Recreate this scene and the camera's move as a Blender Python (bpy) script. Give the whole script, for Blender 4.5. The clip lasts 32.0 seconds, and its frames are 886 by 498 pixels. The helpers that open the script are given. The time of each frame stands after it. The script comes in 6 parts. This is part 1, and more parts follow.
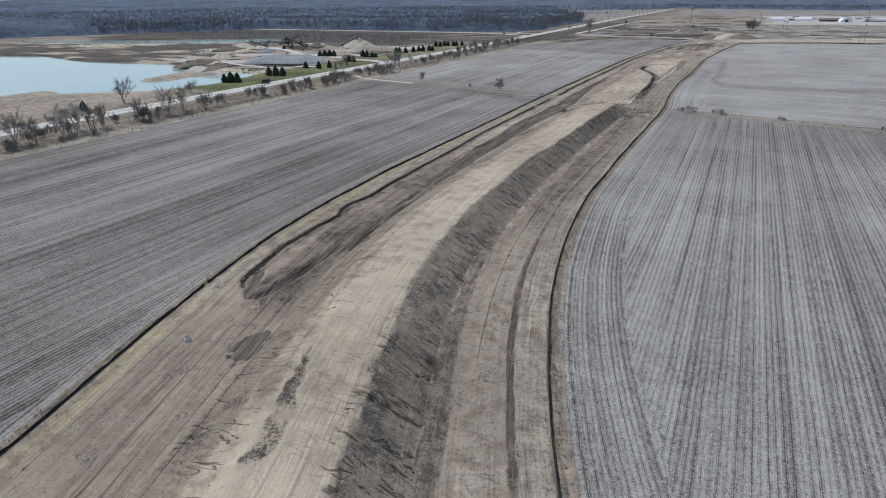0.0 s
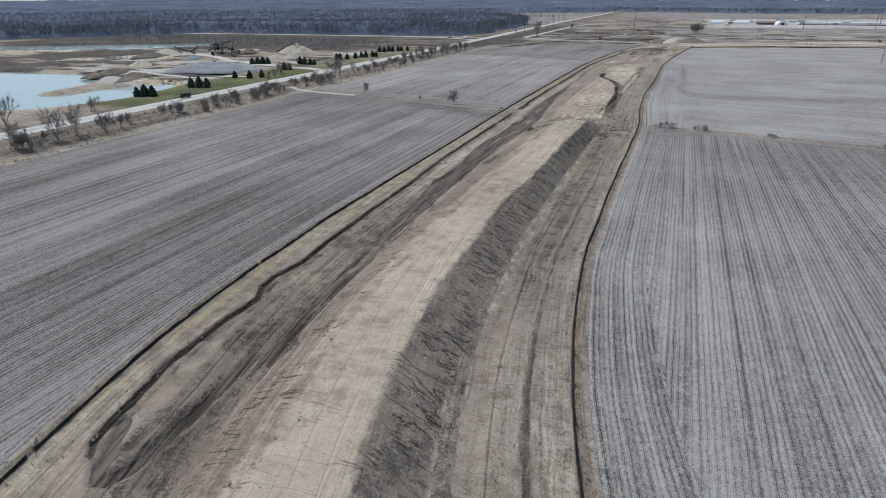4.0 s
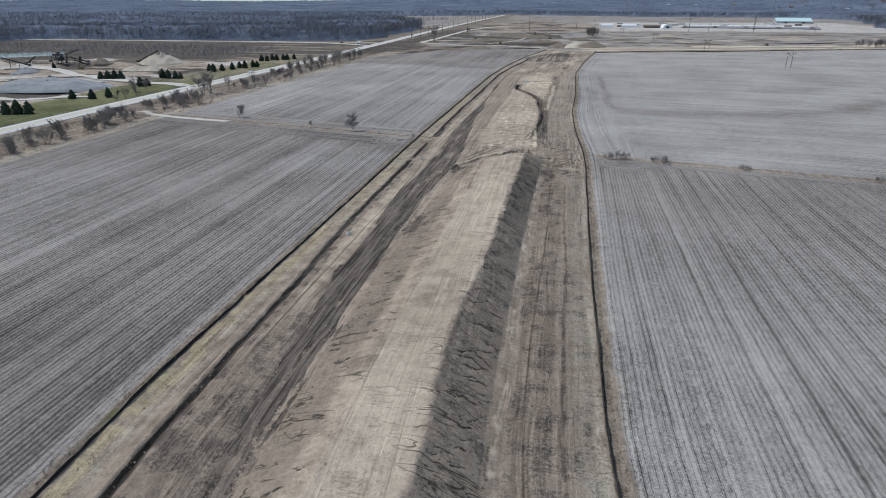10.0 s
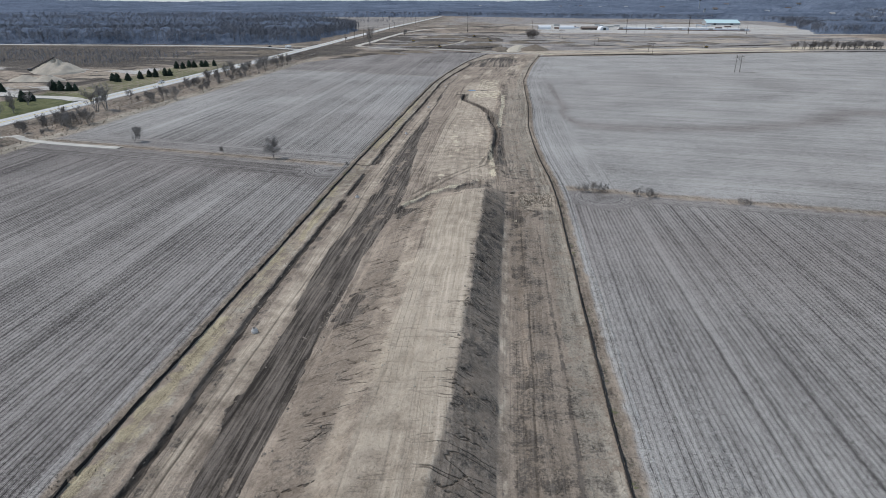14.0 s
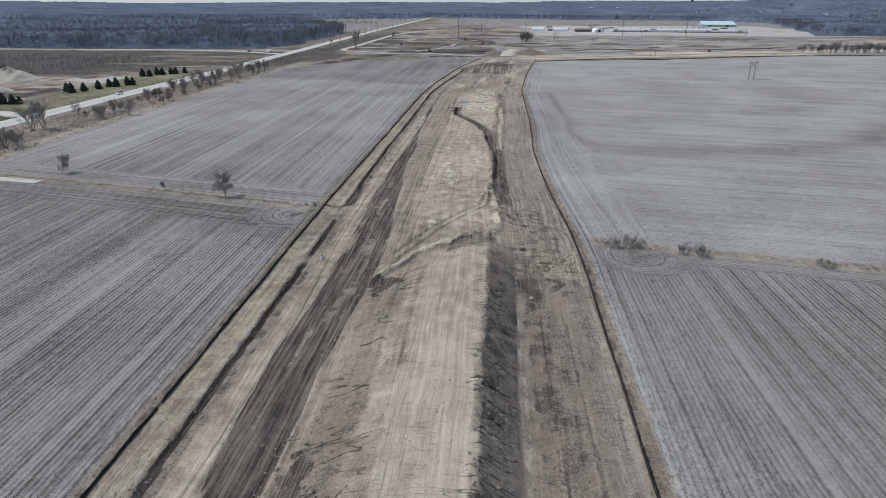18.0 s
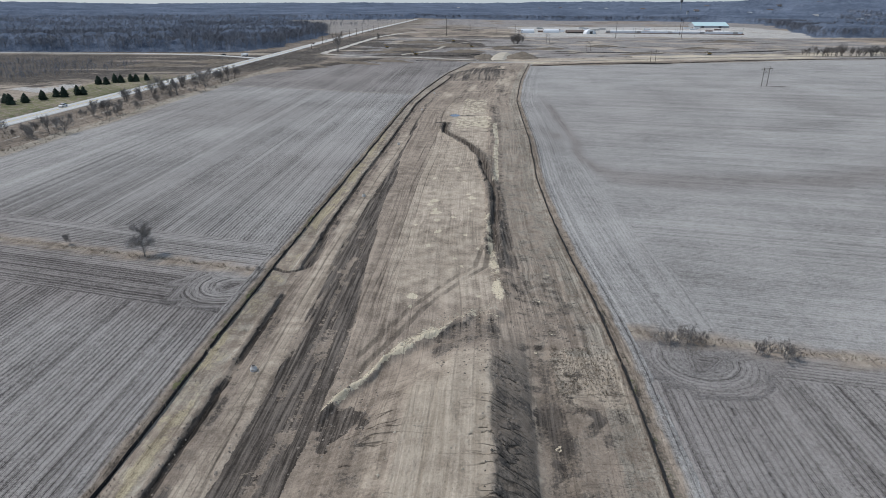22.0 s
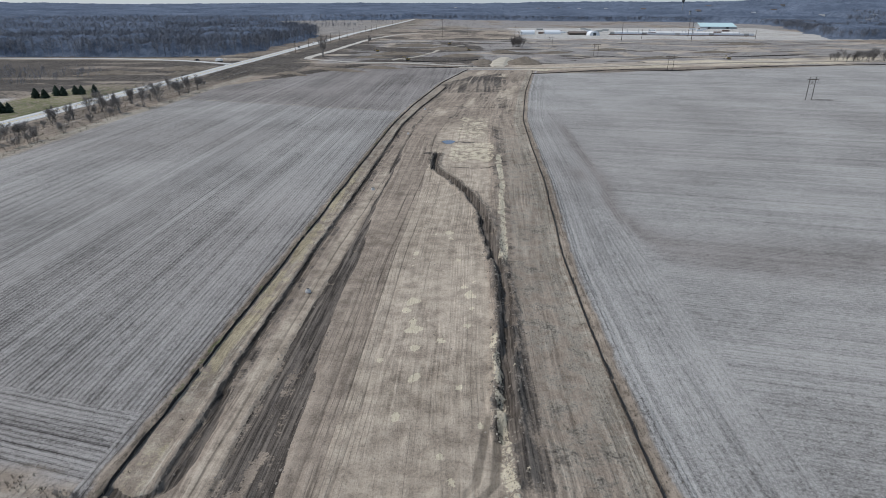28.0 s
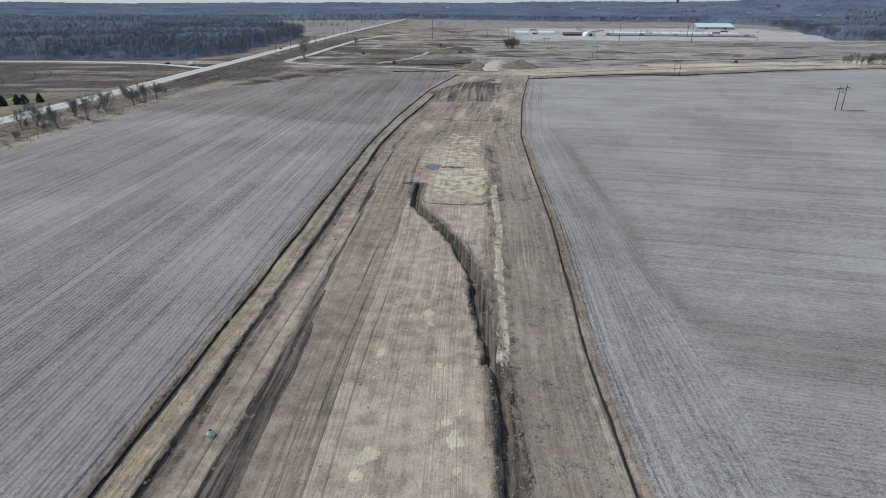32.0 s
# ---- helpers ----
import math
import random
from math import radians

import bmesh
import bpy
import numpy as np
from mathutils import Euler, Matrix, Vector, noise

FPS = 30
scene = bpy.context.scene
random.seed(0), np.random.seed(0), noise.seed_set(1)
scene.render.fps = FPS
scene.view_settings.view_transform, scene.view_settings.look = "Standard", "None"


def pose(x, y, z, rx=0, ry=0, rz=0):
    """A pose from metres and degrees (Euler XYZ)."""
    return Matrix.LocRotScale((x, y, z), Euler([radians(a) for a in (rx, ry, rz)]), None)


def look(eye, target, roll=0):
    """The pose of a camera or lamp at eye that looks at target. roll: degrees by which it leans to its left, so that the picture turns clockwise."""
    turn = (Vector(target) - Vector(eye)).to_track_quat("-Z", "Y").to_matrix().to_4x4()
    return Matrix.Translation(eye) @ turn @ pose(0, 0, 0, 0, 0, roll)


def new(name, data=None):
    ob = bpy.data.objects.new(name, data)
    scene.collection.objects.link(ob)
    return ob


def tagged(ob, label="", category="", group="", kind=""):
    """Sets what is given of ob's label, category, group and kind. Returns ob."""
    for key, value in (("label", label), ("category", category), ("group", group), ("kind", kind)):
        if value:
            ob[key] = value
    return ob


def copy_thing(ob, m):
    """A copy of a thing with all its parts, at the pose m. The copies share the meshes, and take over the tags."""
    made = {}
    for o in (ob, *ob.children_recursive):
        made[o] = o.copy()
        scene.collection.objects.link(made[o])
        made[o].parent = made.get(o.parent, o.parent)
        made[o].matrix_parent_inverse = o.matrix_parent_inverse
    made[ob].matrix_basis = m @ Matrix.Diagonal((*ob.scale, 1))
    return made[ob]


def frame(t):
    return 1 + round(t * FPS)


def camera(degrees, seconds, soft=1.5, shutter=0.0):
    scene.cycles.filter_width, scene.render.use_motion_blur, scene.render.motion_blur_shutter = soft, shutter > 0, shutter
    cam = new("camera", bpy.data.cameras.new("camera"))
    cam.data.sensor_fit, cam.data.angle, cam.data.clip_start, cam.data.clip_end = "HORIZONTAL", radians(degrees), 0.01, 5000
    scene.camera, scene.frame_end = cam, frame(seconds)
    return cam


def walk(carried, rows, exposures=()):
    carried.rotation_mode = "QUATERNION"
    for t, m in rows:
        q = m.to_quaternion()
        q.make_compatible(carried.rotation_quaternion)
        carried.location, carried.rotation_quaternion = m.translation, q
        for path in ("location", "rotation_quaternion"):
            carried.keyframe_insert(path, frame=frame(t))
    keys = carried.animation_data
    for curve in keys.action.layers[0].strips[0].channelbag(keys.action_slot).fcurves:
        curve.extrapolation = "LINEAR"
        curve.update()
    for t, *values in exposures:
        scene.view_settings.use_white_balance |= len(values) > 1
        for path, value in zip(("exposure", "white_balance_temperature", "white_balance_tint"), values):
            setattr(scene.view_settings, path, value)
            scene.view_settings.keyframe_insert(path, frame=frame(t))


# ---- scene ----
cam = camera(73.6, 32.0, soft=0.5)
METRES, EYE, TILT, LEAN, TURN = 287.58, 44.0, 0.0, 0.0, 26.3
ROWS = [
    (0.0, 0.0, 0.0, 0.0, -0.25, -22.99, 0.59),
    (0.5, -0.001, 0.0158, -0.0002, -0.89, -22.98, 0.55),
    (1.0, -0.0018, 0.0317, -0.0003, -1.53, -22.97, 0.54),
    (1.5, -0.0025, 0.0476, -0.0005, -2.22, -22.96, 0.5),
    (2.0, -0.003, 0.0637, -0.0006, -2.89, -22.91, 0.48),
    (2.5, -0.0034, 0.079, -0.0005, -3.54, -22.9, 0.46),
    (3.0, -0.0037, 0.0949, -0.0005, -4.19, -22.88, 0.42),
    (3.5, -0.0037, 0.1108, -0.0005, -4.85, -22.85, 0.42),
    (5.5, -0.0024, 0.1746, -0.0, -7.59, -22.73, 0.38),
    (6.0, -0.0017, 0.1903, 0.0001, -8.48, -22.72, 0.34),
    (6.5, -0.0008, 0.2059, 0.0002, -9.26, -22.73, 0.31),
    (7.0, 0.0005, 0.2216, -0.0001, -10.19, -22.69, 0.28),
    (7.5, 0.0018, 0.237, -0.0, -11.12, -22.7, 0.24),
    (8.0, 0.0036, 0.2525, 0.0, -12.01, -22.69, 0.26),
    (8.5, 0.0057, 0.2679, 0.0001, -12.81, -22.69, 0.28),
    (9.0, 0.0081, 0.2835, -0.0002, -13.64, -22.67, 0.25),
    (9.5, 0.0109, 0.2989, -0.0003, -14.5, -22.66, 0.21),
    (10.0, 0.014, 0.3142, -0.0006, -15.37, -22.65, 0.18),
    (10.5, 0.0175, 0.3295, -0.0008, -16.27, -22.63, 0.15),
    (11.0, 0.0211, 0.3448, -0.0009, -17.2, -22.62, 0.11),
    (11.5, 0.0249, 0.3599, -0.0009, -18.08, -22.62, 0.08),
    (12.0, 0.0289, 0.3751, -0.0008, -18.78, -22.62, 0.05),
    (12.5, 0.0333, 0.3902, -0.0005, -19.44, -22.61, 0.05),
    (13.0, 0.0379, 0.4052, -0.0004, -20.1, -22.59, 0.03),
    (13.5, 0.0428, 0.4201, -0.0003, -20.69, -22.58, 0.04),
    (14.0, 0.0476, 0.4351, -0.0002, -21.19, -22.56, 0.02),
    (14.5, 0.0526, 0.45, 0.0001, -21.71, -22.55, 0.01),
    (16.5, 0.0752, 0.5081, 0.0006, -22.07, -22.47, 0.07),
    (17.0, 0.0811, 0.5226, 0.0007, -22.05, -22.47, 0.05),
    (17.5, 0.0872, 0.5372, 0.0007, -22.04, -22.48, 0.05),
    (18.0, 0.0933, 0.5516, 0.0009, -22.09, -22.46, 0.05),
    (18.5, 0.0993, 0.566, 0.0012, -22.72, -22.46, 0.02),
    (19.0, 0.1054, 0.5805, 0.0013, -23.23, -22.46, -0.03),
    (19.5, 0.1113, 0.5943, 0.0015, -23.25, -22.46, -0.01),
    (20.0, 0.1175, 0.6088, 0.0015, -23.22, -22.45, 0.01),
    (20.5, 0.1237, 0.6231, 0.0015, -23.2, -22.45, -0.0),
    (21.0, 0.13, 0.6375, 0.0015, -23.19, -22.43, 0.02),
    (21.5, 0.1364, 0.6517, 0.0014, -23.18, -22.42, 0.01),
    (22.0, 0.143, 0.6659, 0.0013, -23.19, -22.41, 0.03),
    (22.5, 0.1496, 0.6802, 0.0013, -23.33, -22.39, 0.03),
    (23.0, 0.1563, 0.6944, 0.0013, -23.38, -22.39, 0.06),
    (23.5, 0.1629, 0.7085, 0.0014, -23.36, -22.38, 0.09),
    (24.0, 0.1695, 0.7226, 0.0015, -23.34, -22.37, 0.09),
    (24.5, 0.1761, 0.7365, 0.0015, -23.31, -22.37, 0.1),
    (25.0, 0.1829, 0.7505, 0.0016, -23.29, -22.36, 0.1),
    (25.5, 0.1896, 0.7646, 0.0017, -23.28, -22.34, 0.11),
    (27.5, 0.2164, 0.8182, 0.0021, -23.4, -22.38, 0.1),
    (28.0, 0.2232, 0.832, 0.0019, -23.44, -22.4, 0.08),
    (28.5, 0.2301, 0.8458, 0.0017, -23.51, -22.41, 0.08),
    (29.0, 0.2371, 0.8595, 0.0014, -23.67, -22.42, 0.06),
    (29.5, 0.2443, 0.8732, 0.0015, -23.82, -22.43, 0.03),
    (30.0, 0.2514, 0.8871, 0.0016, -23.92, -22.43, 0.03),
    (30.5, 0.2587, 0.9009, 0.0014, -23.98, -22.42, 0.01),
    (31.0, 0.2661, 0.9148, 0.0012, -23.98, -22.42, 0.03),
    (31.5, 0.2734, 0.9287, 0.0011, -24.06, -22.42, 0.02),
    (32.0, 0.2807, 0.9426, 0.0011, -24.13, -22.42, 0.01),
]
walk(cam, [(t, pose(0, 0, EYE, TILT, LEAN, TURN) @ pose(METRES * x, METRES * y, METRES * z, 90 + pitch, roll, yaw)) for t, x, y, z, yaw, pitch, roll in ROWS],
     exposures=((0.0, 0.05, 6230, 12), (19.0, 0.02, 6230, 12), (24.0, -0.01, 6230, 12), (32.0, -0.05, 6230, 12)))

# ---- daylight: thin high haze, sun behind the highway side ----
SUN_DIR = Vector((-0.62, 0.20, 0.80)).normalized()
world = bpy.data.worlds.new("sky")
scene.world = world
world.use_nodes = True
_sky = world.node_tree.nodes.new("ShaderNodeTexSky")
_sky.sky_type, _sky.sun_disc = "NISHITA", False
_sky.sun_elevation = math.asin(SUN_DIR.z)
_sky.sun_rotation = math.atan2(SUN_DIR.x, SUN_DIR.y)
_sky.air_density, _sky.dust_density, _sky.altitude = 1.0, 0.3, 250
_sky.ozone_density = 2.0
world.node_tree.nodes["Background"].inputs["Strength"].default_value = 0.10
_haze = world.node_tree.nodes.new("ShaderNodeMix")  # thin white haze over the whole sky
_haze.data_type = "RGBA"
_haze.inputs[0].default_value = 0.65
_haze.inputs[7].default_value = (4.2, 5.3, 6.5, 1)
world.node_tree.links.new(_sky.outputs["Color"], _haze.inputs[6])
world.node_tree.links.new(_haze.outputs[2], world.node_tree.nodes["Background"].inputs["Color"])
_sun = bpy.data.lights.new("sun", "SUN")
_sun.energy, _sun.angle, _sun.color = 2.7, radians(1.2), (1.0, 0.945, 0.87)
new("sun", _sun).matrix_world = look(SUN_DIR * 200, (0, 0, 0))

# ---- materials ----
class Nodes:
    """Short hand for one node material."""
    def __init__(self, name, roughness=0.9):
        self.mat = bpy.data.materials.new(name)
        self.mat.use_nodes = True
        self.tree = self.mat.node_tree
        self.bsdf = self.tree.nodes["Principled BSDF"]
        self.bsdf.inputs["Roughness"].default_value = roughness
        self.bsdf.inputs["Specular IOR Level"].default_value = 0.25

    def put(self, socket, value):
        if isinstance(value, bpy.types.NodeSocket):
            self.tree.links.new(value, socket)
        elif isinstance(value, (tuple, list)) and len(value) == 3 and socket.type == "RGBA":
            socket.default_value = (*value, 1)
        else:
            socket.default_value = value

    def attr(self, name, vector=False):
        n = self.tree.nodes.new("ShaderNodeAttribute")
        n.attribute_name = name
        return n.outputs["Vector" if vector else "Fac"]

    def where(self):
        return self.tree.nodes.new("ShaderNodeNewGeometry").outputs["Position"]

    def local(self):
        return self.tree.nodes.new("ShaderNodeTexCoord").outputs["Object"]

    def luck(self):
        return self.tree.nodes.new("ShaderNodeObjectInfo").outputs["Random"]

    def island(self):
        return self.tree.nodes.new("ShaderNodeNewGeometry").outputs["Random Per Island"]

    def math(self, op, a, b=0.0, c=0.0, clamp=False):
        n = self.tree.nodes.new("ShaderNodeMath")
        n.operation, n.use_clamp = op, clamp
        for s, v in zip(n.inputs, (a, b, c)):
            self.put(s, v)
        return n.outputs[0]

    def vec(self, x, y, z=0.0):
        n = self.tree.nodes.new("ShaderNodeCombineXYZ")
        for s, v in zip(n.inputs, (x, y, z)):
            self.put(s, v)
        return n.outputs[0]

    def scaled(self, v, by):
        n = self.tree.nodes.new("ShaderNodeVectorMath")
        n.operation = "MULTIPLY"
        self.put(n.inputs[0], v)
        n.inputs[1].default_value = by
        return n.outputs[0]

    def split(self, v):
        n = self.tree.nodes.new("ShaderNodeSeparateXYZ")
        self.put(n.inputs[0], v)
        return n.outputs

    def noise(self, v, scale=1.0, detail=3.0, rough=0.55, bend=0.0):
        n = self.tree.nodes.new("ShaderNodeTexNoise")
        self.put(n.inputs["Vector"], v)
        for key, value in (("Scale", scale), ("Detail", detail), ("Roughness", rough), ("Distortion", bend)):
            self.put(n.inputs[key], value)
        return n.outputs["Fac"]

    def cells(self, v, scale=1.0, feature="F1"):
        n = self.tree.nodes.new("ShaderNodeTexVoronoi")
        n.feature = feature
        self.put(n.inputs["Vector"], v)
        self.put(n.inputs["Scale"], scale)
        return n.outputs["Distance"]

    def step(self, v, low, high, a=0.0, b=1.0):
        n = self.tree.nodes.new("ShaderNodeMapRange")
        n.interpolation_type = "SMOOTHSTEP"
        for s, x in zip(n.inputs, (v, low, high, a, b)):
            self.put(s, x)
        return n.outputs[0]

    def mix(self, fac, a, b, blend="MIX"):
        n = self.tree.nodes.new("ShaderNodeMix")
        n.data_type, n.blend_type, n.clamp_factor = "RGBA", blend, True
        self.put(n.inputs[0], fac)
        self.put(n.inputs[6], a)
        self.put(n.inputs[7], b)
        return n.outputs[2]

    def tone(self, colour, value):
        """colour times a grey value."""
        n = self.tree.nodes.new("ShaderNodeVectorMath")
        n.operation = "SCALE"
        self.put(n.inputs[0], colour)
        self.put(n.inputs["Scale"], value)
        return n.outputs[0]

    def bump(self, height, depth, strength=1.0):
        n = self.tree.nodes.new("ShaderNodeBump")
        self.put(n.inputs["Height"], height)
        n.inputs["Distance"].default_value = depth
        n.inputs["Strength"].default_value = strength
        self.put(self.bsdf.inputs["Normal"], n.outputs[0])

    def done(self, colour, roughness=None):
        self.put(self.bsdf.inputs["Base Color"], colour)
        if roughness is not None:
            self.put(self.bsdf.inputs["Roughness"], roughness)
        return self.mat


def plain(name, colour, roughness=0.7, metal=0.0, wear=0.25, scale=2.0, per_thing=0.0):
    """Paint, bark, concrete and the like: one colour with grain and wear at two sizes."""
    k = Nodes(name, roughness)
    p = k.local()
    a = k.noise(p, scale, 4)
    b = k.noise(p, scale * 9, 3)
    f = k.math("ADD", k.math("MULTIPLY", a, wear), k.math("MULTIPLY", b, wear * 0.7))
    f = k.math("ADD", f, 1.0 - wear * 0.85)
    if per_thing:
        f = k.math("MULTIPLY", f, k.math("MULTIPLY_ADD", k.luck(), per_thing, 1.0 - per_thing / 2))
    k.bsdf.inputs["Metallic"].default_value = metal
    k.bump(b, 0.01, 0.4)
    return k.done(k.tone(k.mix(0.0, colour, colour), f))


def make_soil():
    """Bare ground: stubble rows, clay, dark topsoil, straw, grass and gravel, laid out by the soil weights of the mesh."""
    k = Nodes("soil", 0.95)
    k.bsdf.inputs["Specular IOR Level"].default_value = 0.12
    p = k.where()
    lay = k.attr("lay", True)
    lx, ly, _ = k.split(lay)
    px = k.split(p)[0]
    def lively(v, scale, detail=3.0, rough=0.6, bend=0.0):
        return k.step(k.noise(v, scale, detail, rough, bend), 0.28, 0.72)
    big = lively(p, 0.03, 4)
    mid = lively(p, 0.35, 5)
    fine = lively(p, 2.6, 4, 0.7)
    grit = lively(p, 9.0, 3, 0.7)
    clump = lively(p, 1.15, 3, 0.6)
    fleck = k.step(k.noise(p, 4.2, 2, 0.5), 0.50, 0.66)
    pock = k.step(k.noise(k.scaled(p, (1, 1, 0.3)), 3.4, 2, 0.5, 0.4), 0.53, 0.68)
    def centred(v, by):
        return k.math("MULTIPLY", k.math("SUBTRACT", v, 0.5), by)
    def total(*parts):
        out = parts[0]
        for q in parts[1:]:
            out = k.math("ADD", out, q)
        return out
    # stubble rows, 0.76 m apart, in two directions
    def rows(u, v):
        un = k.math("DIVIDE", k.math("ADD", u, k.math("ADD", centred(k.noise(p, 0.12, 2), 0.30), centred(k.noise(p, 1.4, 2), 0.10))), 0.762)
        saw = k.math("ABSOLUTE", k.math("SUBTRACT", k.math("FRACT", un), 0.5))
        gap = k.math("SUBTRACT", 1.0, k.step(saw, 0.03, 0.17))
        half = k.math("ABSOLUTE", k.math("SUBTRACT", k.math("FRACT", k.math("MULTIPLY", un, 2.0)), 0.5))
        gap = k.math("MAXIMUM", gap, k.math("MULTIPLY", k.math("SUBTRACT", 1.0, k.step(half, 0.05, 0.26)), 0.42))
        row = lively(k.vec(k.math("MULTIPLY", k.math("FLOOR", un), 7.31), k.math("MULTIPLY", v, 0.012)), 1.0, 2)
        own = k.noise(k.vec(k.math("MULTIPLY", k.math("FLOOR", un), 3.17), k.math("MULTIPLY", v, 0.0045)), 1.0, 1)
        dash = lively(k.vec(k.math("MULTIPLY", u, 3.2), k.math("MULTIPLY", v, 0.40)), 1.0, 4, 0.75)
        streak = lively(k.vec(k.math("MULTIPLY", u, 0.62), k.math("MULTIPLY", v, 0.006)), 1.0, 6, 0.72)
        passes = lively(k.vec(k.math("MULTIPLY", u, 0.11), k.math("MULTIPLY", v, 0.004)), 1.0, 2, 0.5)
        streak = k.math("ADD", k.math("MULTIPLY", streak, 0.62), k.math("MULTIPLY", k.step(own, 0.25, 0.75), 0.50))
        return k.math("MULTIPLY", gap, k.math("MULTIPLY_ADD", k.math("MULTIPLY_ADD", dash, 0.35, row), 0.62, 0.30)), streak, passes, dash
    straight = k.tree.nodes.new("ShaderNodeMix")  # past the headland the rows run straight on
    k.put(straight.inputs[0], k.step(k.math("ADD", k.attr("head"), centred(mid, 1.6)), -0.15, 0.15)), k.put(straight.inputs[2], lx), k.put(straight.inputs[3], px)
    wa, sa, pa, ba = rows(straight.outputs[0], ly)
    rb = k.attr("cross")
    wb, sb, pb, bb = rows(rb, k.split(p)[0])
    turn = k.step(k.math("ADD", k.attr("turn"), centred(mid, 0.25)), 0.35, 0.65)
    def pick(a, b):
        n = k.tree.nodes.new("ShaderNodeMix")
        k.put(n.inputs[0], turn), k.put(n.inputs[2], a), k.put(n.inputs[3], b)
        return n.outputs[0]
    wave, streak, passes, bits = pick(wa, wb), pick(sa, sb), pick(pa, pb), pick(ba, bb)
    till = k.attr("tilled")
    calm = k.math("MULTIPLY_ADD", k.attr("ridge"), 0.6, 0.4)
    f = total(k.math("MULTIPLY", wave, k.math("MULTIPLY_ADD", k.attr("ridge"), -0.66, -0.12)), 0.66, k.math("MULTIPLY", k.math("MULTIPLY", k.math("SUBTRACT", streak, 0.56), 0.66), calm), k.math("MULTIPLY", centred(passes, 0.26), calm), k.math("MULTIPLY", centred(bits, 0.34), calm), centred(clump, 0.20), centred(fine, 0.28), centred(grit, 0.44), centred(big, 0.22), centred(mid, 0.12), k.math("MULTIPLY", fleck, 0.26), k.math("MULTIPLY", k.math("MULTIPLY", pock, -0.22), calm))
    residue = k.step(f, -0.12, 1.12)
    field = k.mix(residue, (0.072, 0.066, 0.061), (0.466, 0.447, 0.416))
    field = k.mix(k.attr("brown"), field, k.mix(residue, (0.050, 0.043, 0.039), (0.335, 0.305, 0.28)))
    # bare earthworks
    drag = lively(k.vec(k.math("MULTIPLY", lx, 0.8), k.math("MULTIPLY", ly, 0.035)), 1.0, 5, 0.6, 0.25)
    tread = lively(k.vec(k.math("MULTIPLY", lx, 3.0), k.math("MULTIPLY", ly, 0.10)), 1.0, 3, 0.65)
    scrape = lively(k.vec(k.math("MULTIPLY", k.math("ADD", lx, centred(k.noise(p, 0.05, 2), 3.0)), 1.5), k.math("MULTIPLY", ly, 0.022)), 1.0, 4, 0.7)
    worn = k.step(k.noise(k.vec(k.math("MULTIPLY", lx, 0.10), k.math("MULTIPLY", ly, 0.02)), 1.0, 3), 0.42, 0.62)
    def on_bank(a, b):
        n = k.tree.nodes.new("ShaderNodeMix")
        k.put(n.inputs[0], k.attr("bank")), k.put(n.inputs[2], a), k.put(n.inputs[3], b)
        return n.outputs[0]
    def quiet(v, scale, detail=3.0, rough=0.6, bend=0.0):
        return k.step(k.noise(v, scale, detail, rough, bend), 0.05, 0.95)
    drag = on_bank(drag, quiet(k.vec(k.math("MULTIPLY", lx, 0.7), k.math("MULTIPLY", ly, 1.5)), 0.9, 4, 0.6, 0.5))
    tread = on_bank(tread, quiet(k.vec(k.math("MULTIPLY", lx, 1.6), k.math("MULTIPLY", ly, 4.0)), 1.0, 3, 0.65, 0.6))
    def weight(name, soft=0.16, jitter=0.62):
        j = k.math("ADD", centred(mid, jitter), centred(fine, jitter * 0.8))
        a = k.attr(name)
        edge = k.math("MULTIPLY", k.math("MULTIPLY", a, k.math("SUBTRACT", 1.0, a)), 4.0)
        return k.step(k.math("ADD", a, k.math("MULTIPLY", j, edge)), 0.5 - soft, 0.5 + soft)
    c = total(0.5, centred(drag, 0.22), k.math("MULTIPLY", centred(scrape, 0.42), worn), centred(mid, 0.24), centred(fine, 0.24), centred(tread, 0.16), centred(clump, 0.16), centred(grit, 0.26), centred(big, 0.16), k.math("MULTIPLY", fleck, 0.12), k.math("MULTIPLY", pock, -0.14), 0.02)
    even = total(0.5, centred(drag, 0.22), k.math("MULTIPLY", centred(scrape, 0.42), worn), centred(mid, 0.30), centred(fine, 0.11), k.math("MULTIPLY", centred(tread, 0.22), worn), centred(clump, 0.10), centred(grit, 0.13), centred(big, 0.2), k.math("MULTIPLY", fleck, 0.06), k.math("MULTIPLY", pock, -0.08))
    earth = k.mix(k.step(even, -0.05, 1.05), (0.118, 0.094, 0.073), (0.474, 0.392, 0.308))
    soft_c = total(0.5, centred(drag, 0.20), k.math("MULTIPLY", centred(scrape, 0.40), worn), centred(mid, 0.20), centred(fine, 0.06), centred(clump, 0.05), k.math("MULTIPLY", centred(tread, 0.30), worn), centred(big, 0.3), k.math("MULTIPLY", pock, -0.10))
    c = k.math("MULTIPLY_ADD", soft_c, 0.45, k.math("MULTIPLY", c, 0.55))
    clay = k.mix(k.step(soft_c, -0.15, 1.15), (0.29, 0.239, 0.177), (0.655, 0.560, 0.443))
    comb = lively(k.vec(k.math("MULTIPLY", lx, 2.4), k.math("MULTIPLY", ly, 0.07)), 1.0, 3, 0.6, 0.15)
    dark = k.mix(k.step(k.math("ADD", c, k.math("MULTIPLY", centred(comb, 0.7), k.math("SUBTRACT", 1.0, k.attr("bank")))), 0.0, 1.1), (0.028, 0.024, 0.021), (0.175, 0.15, 0.125))
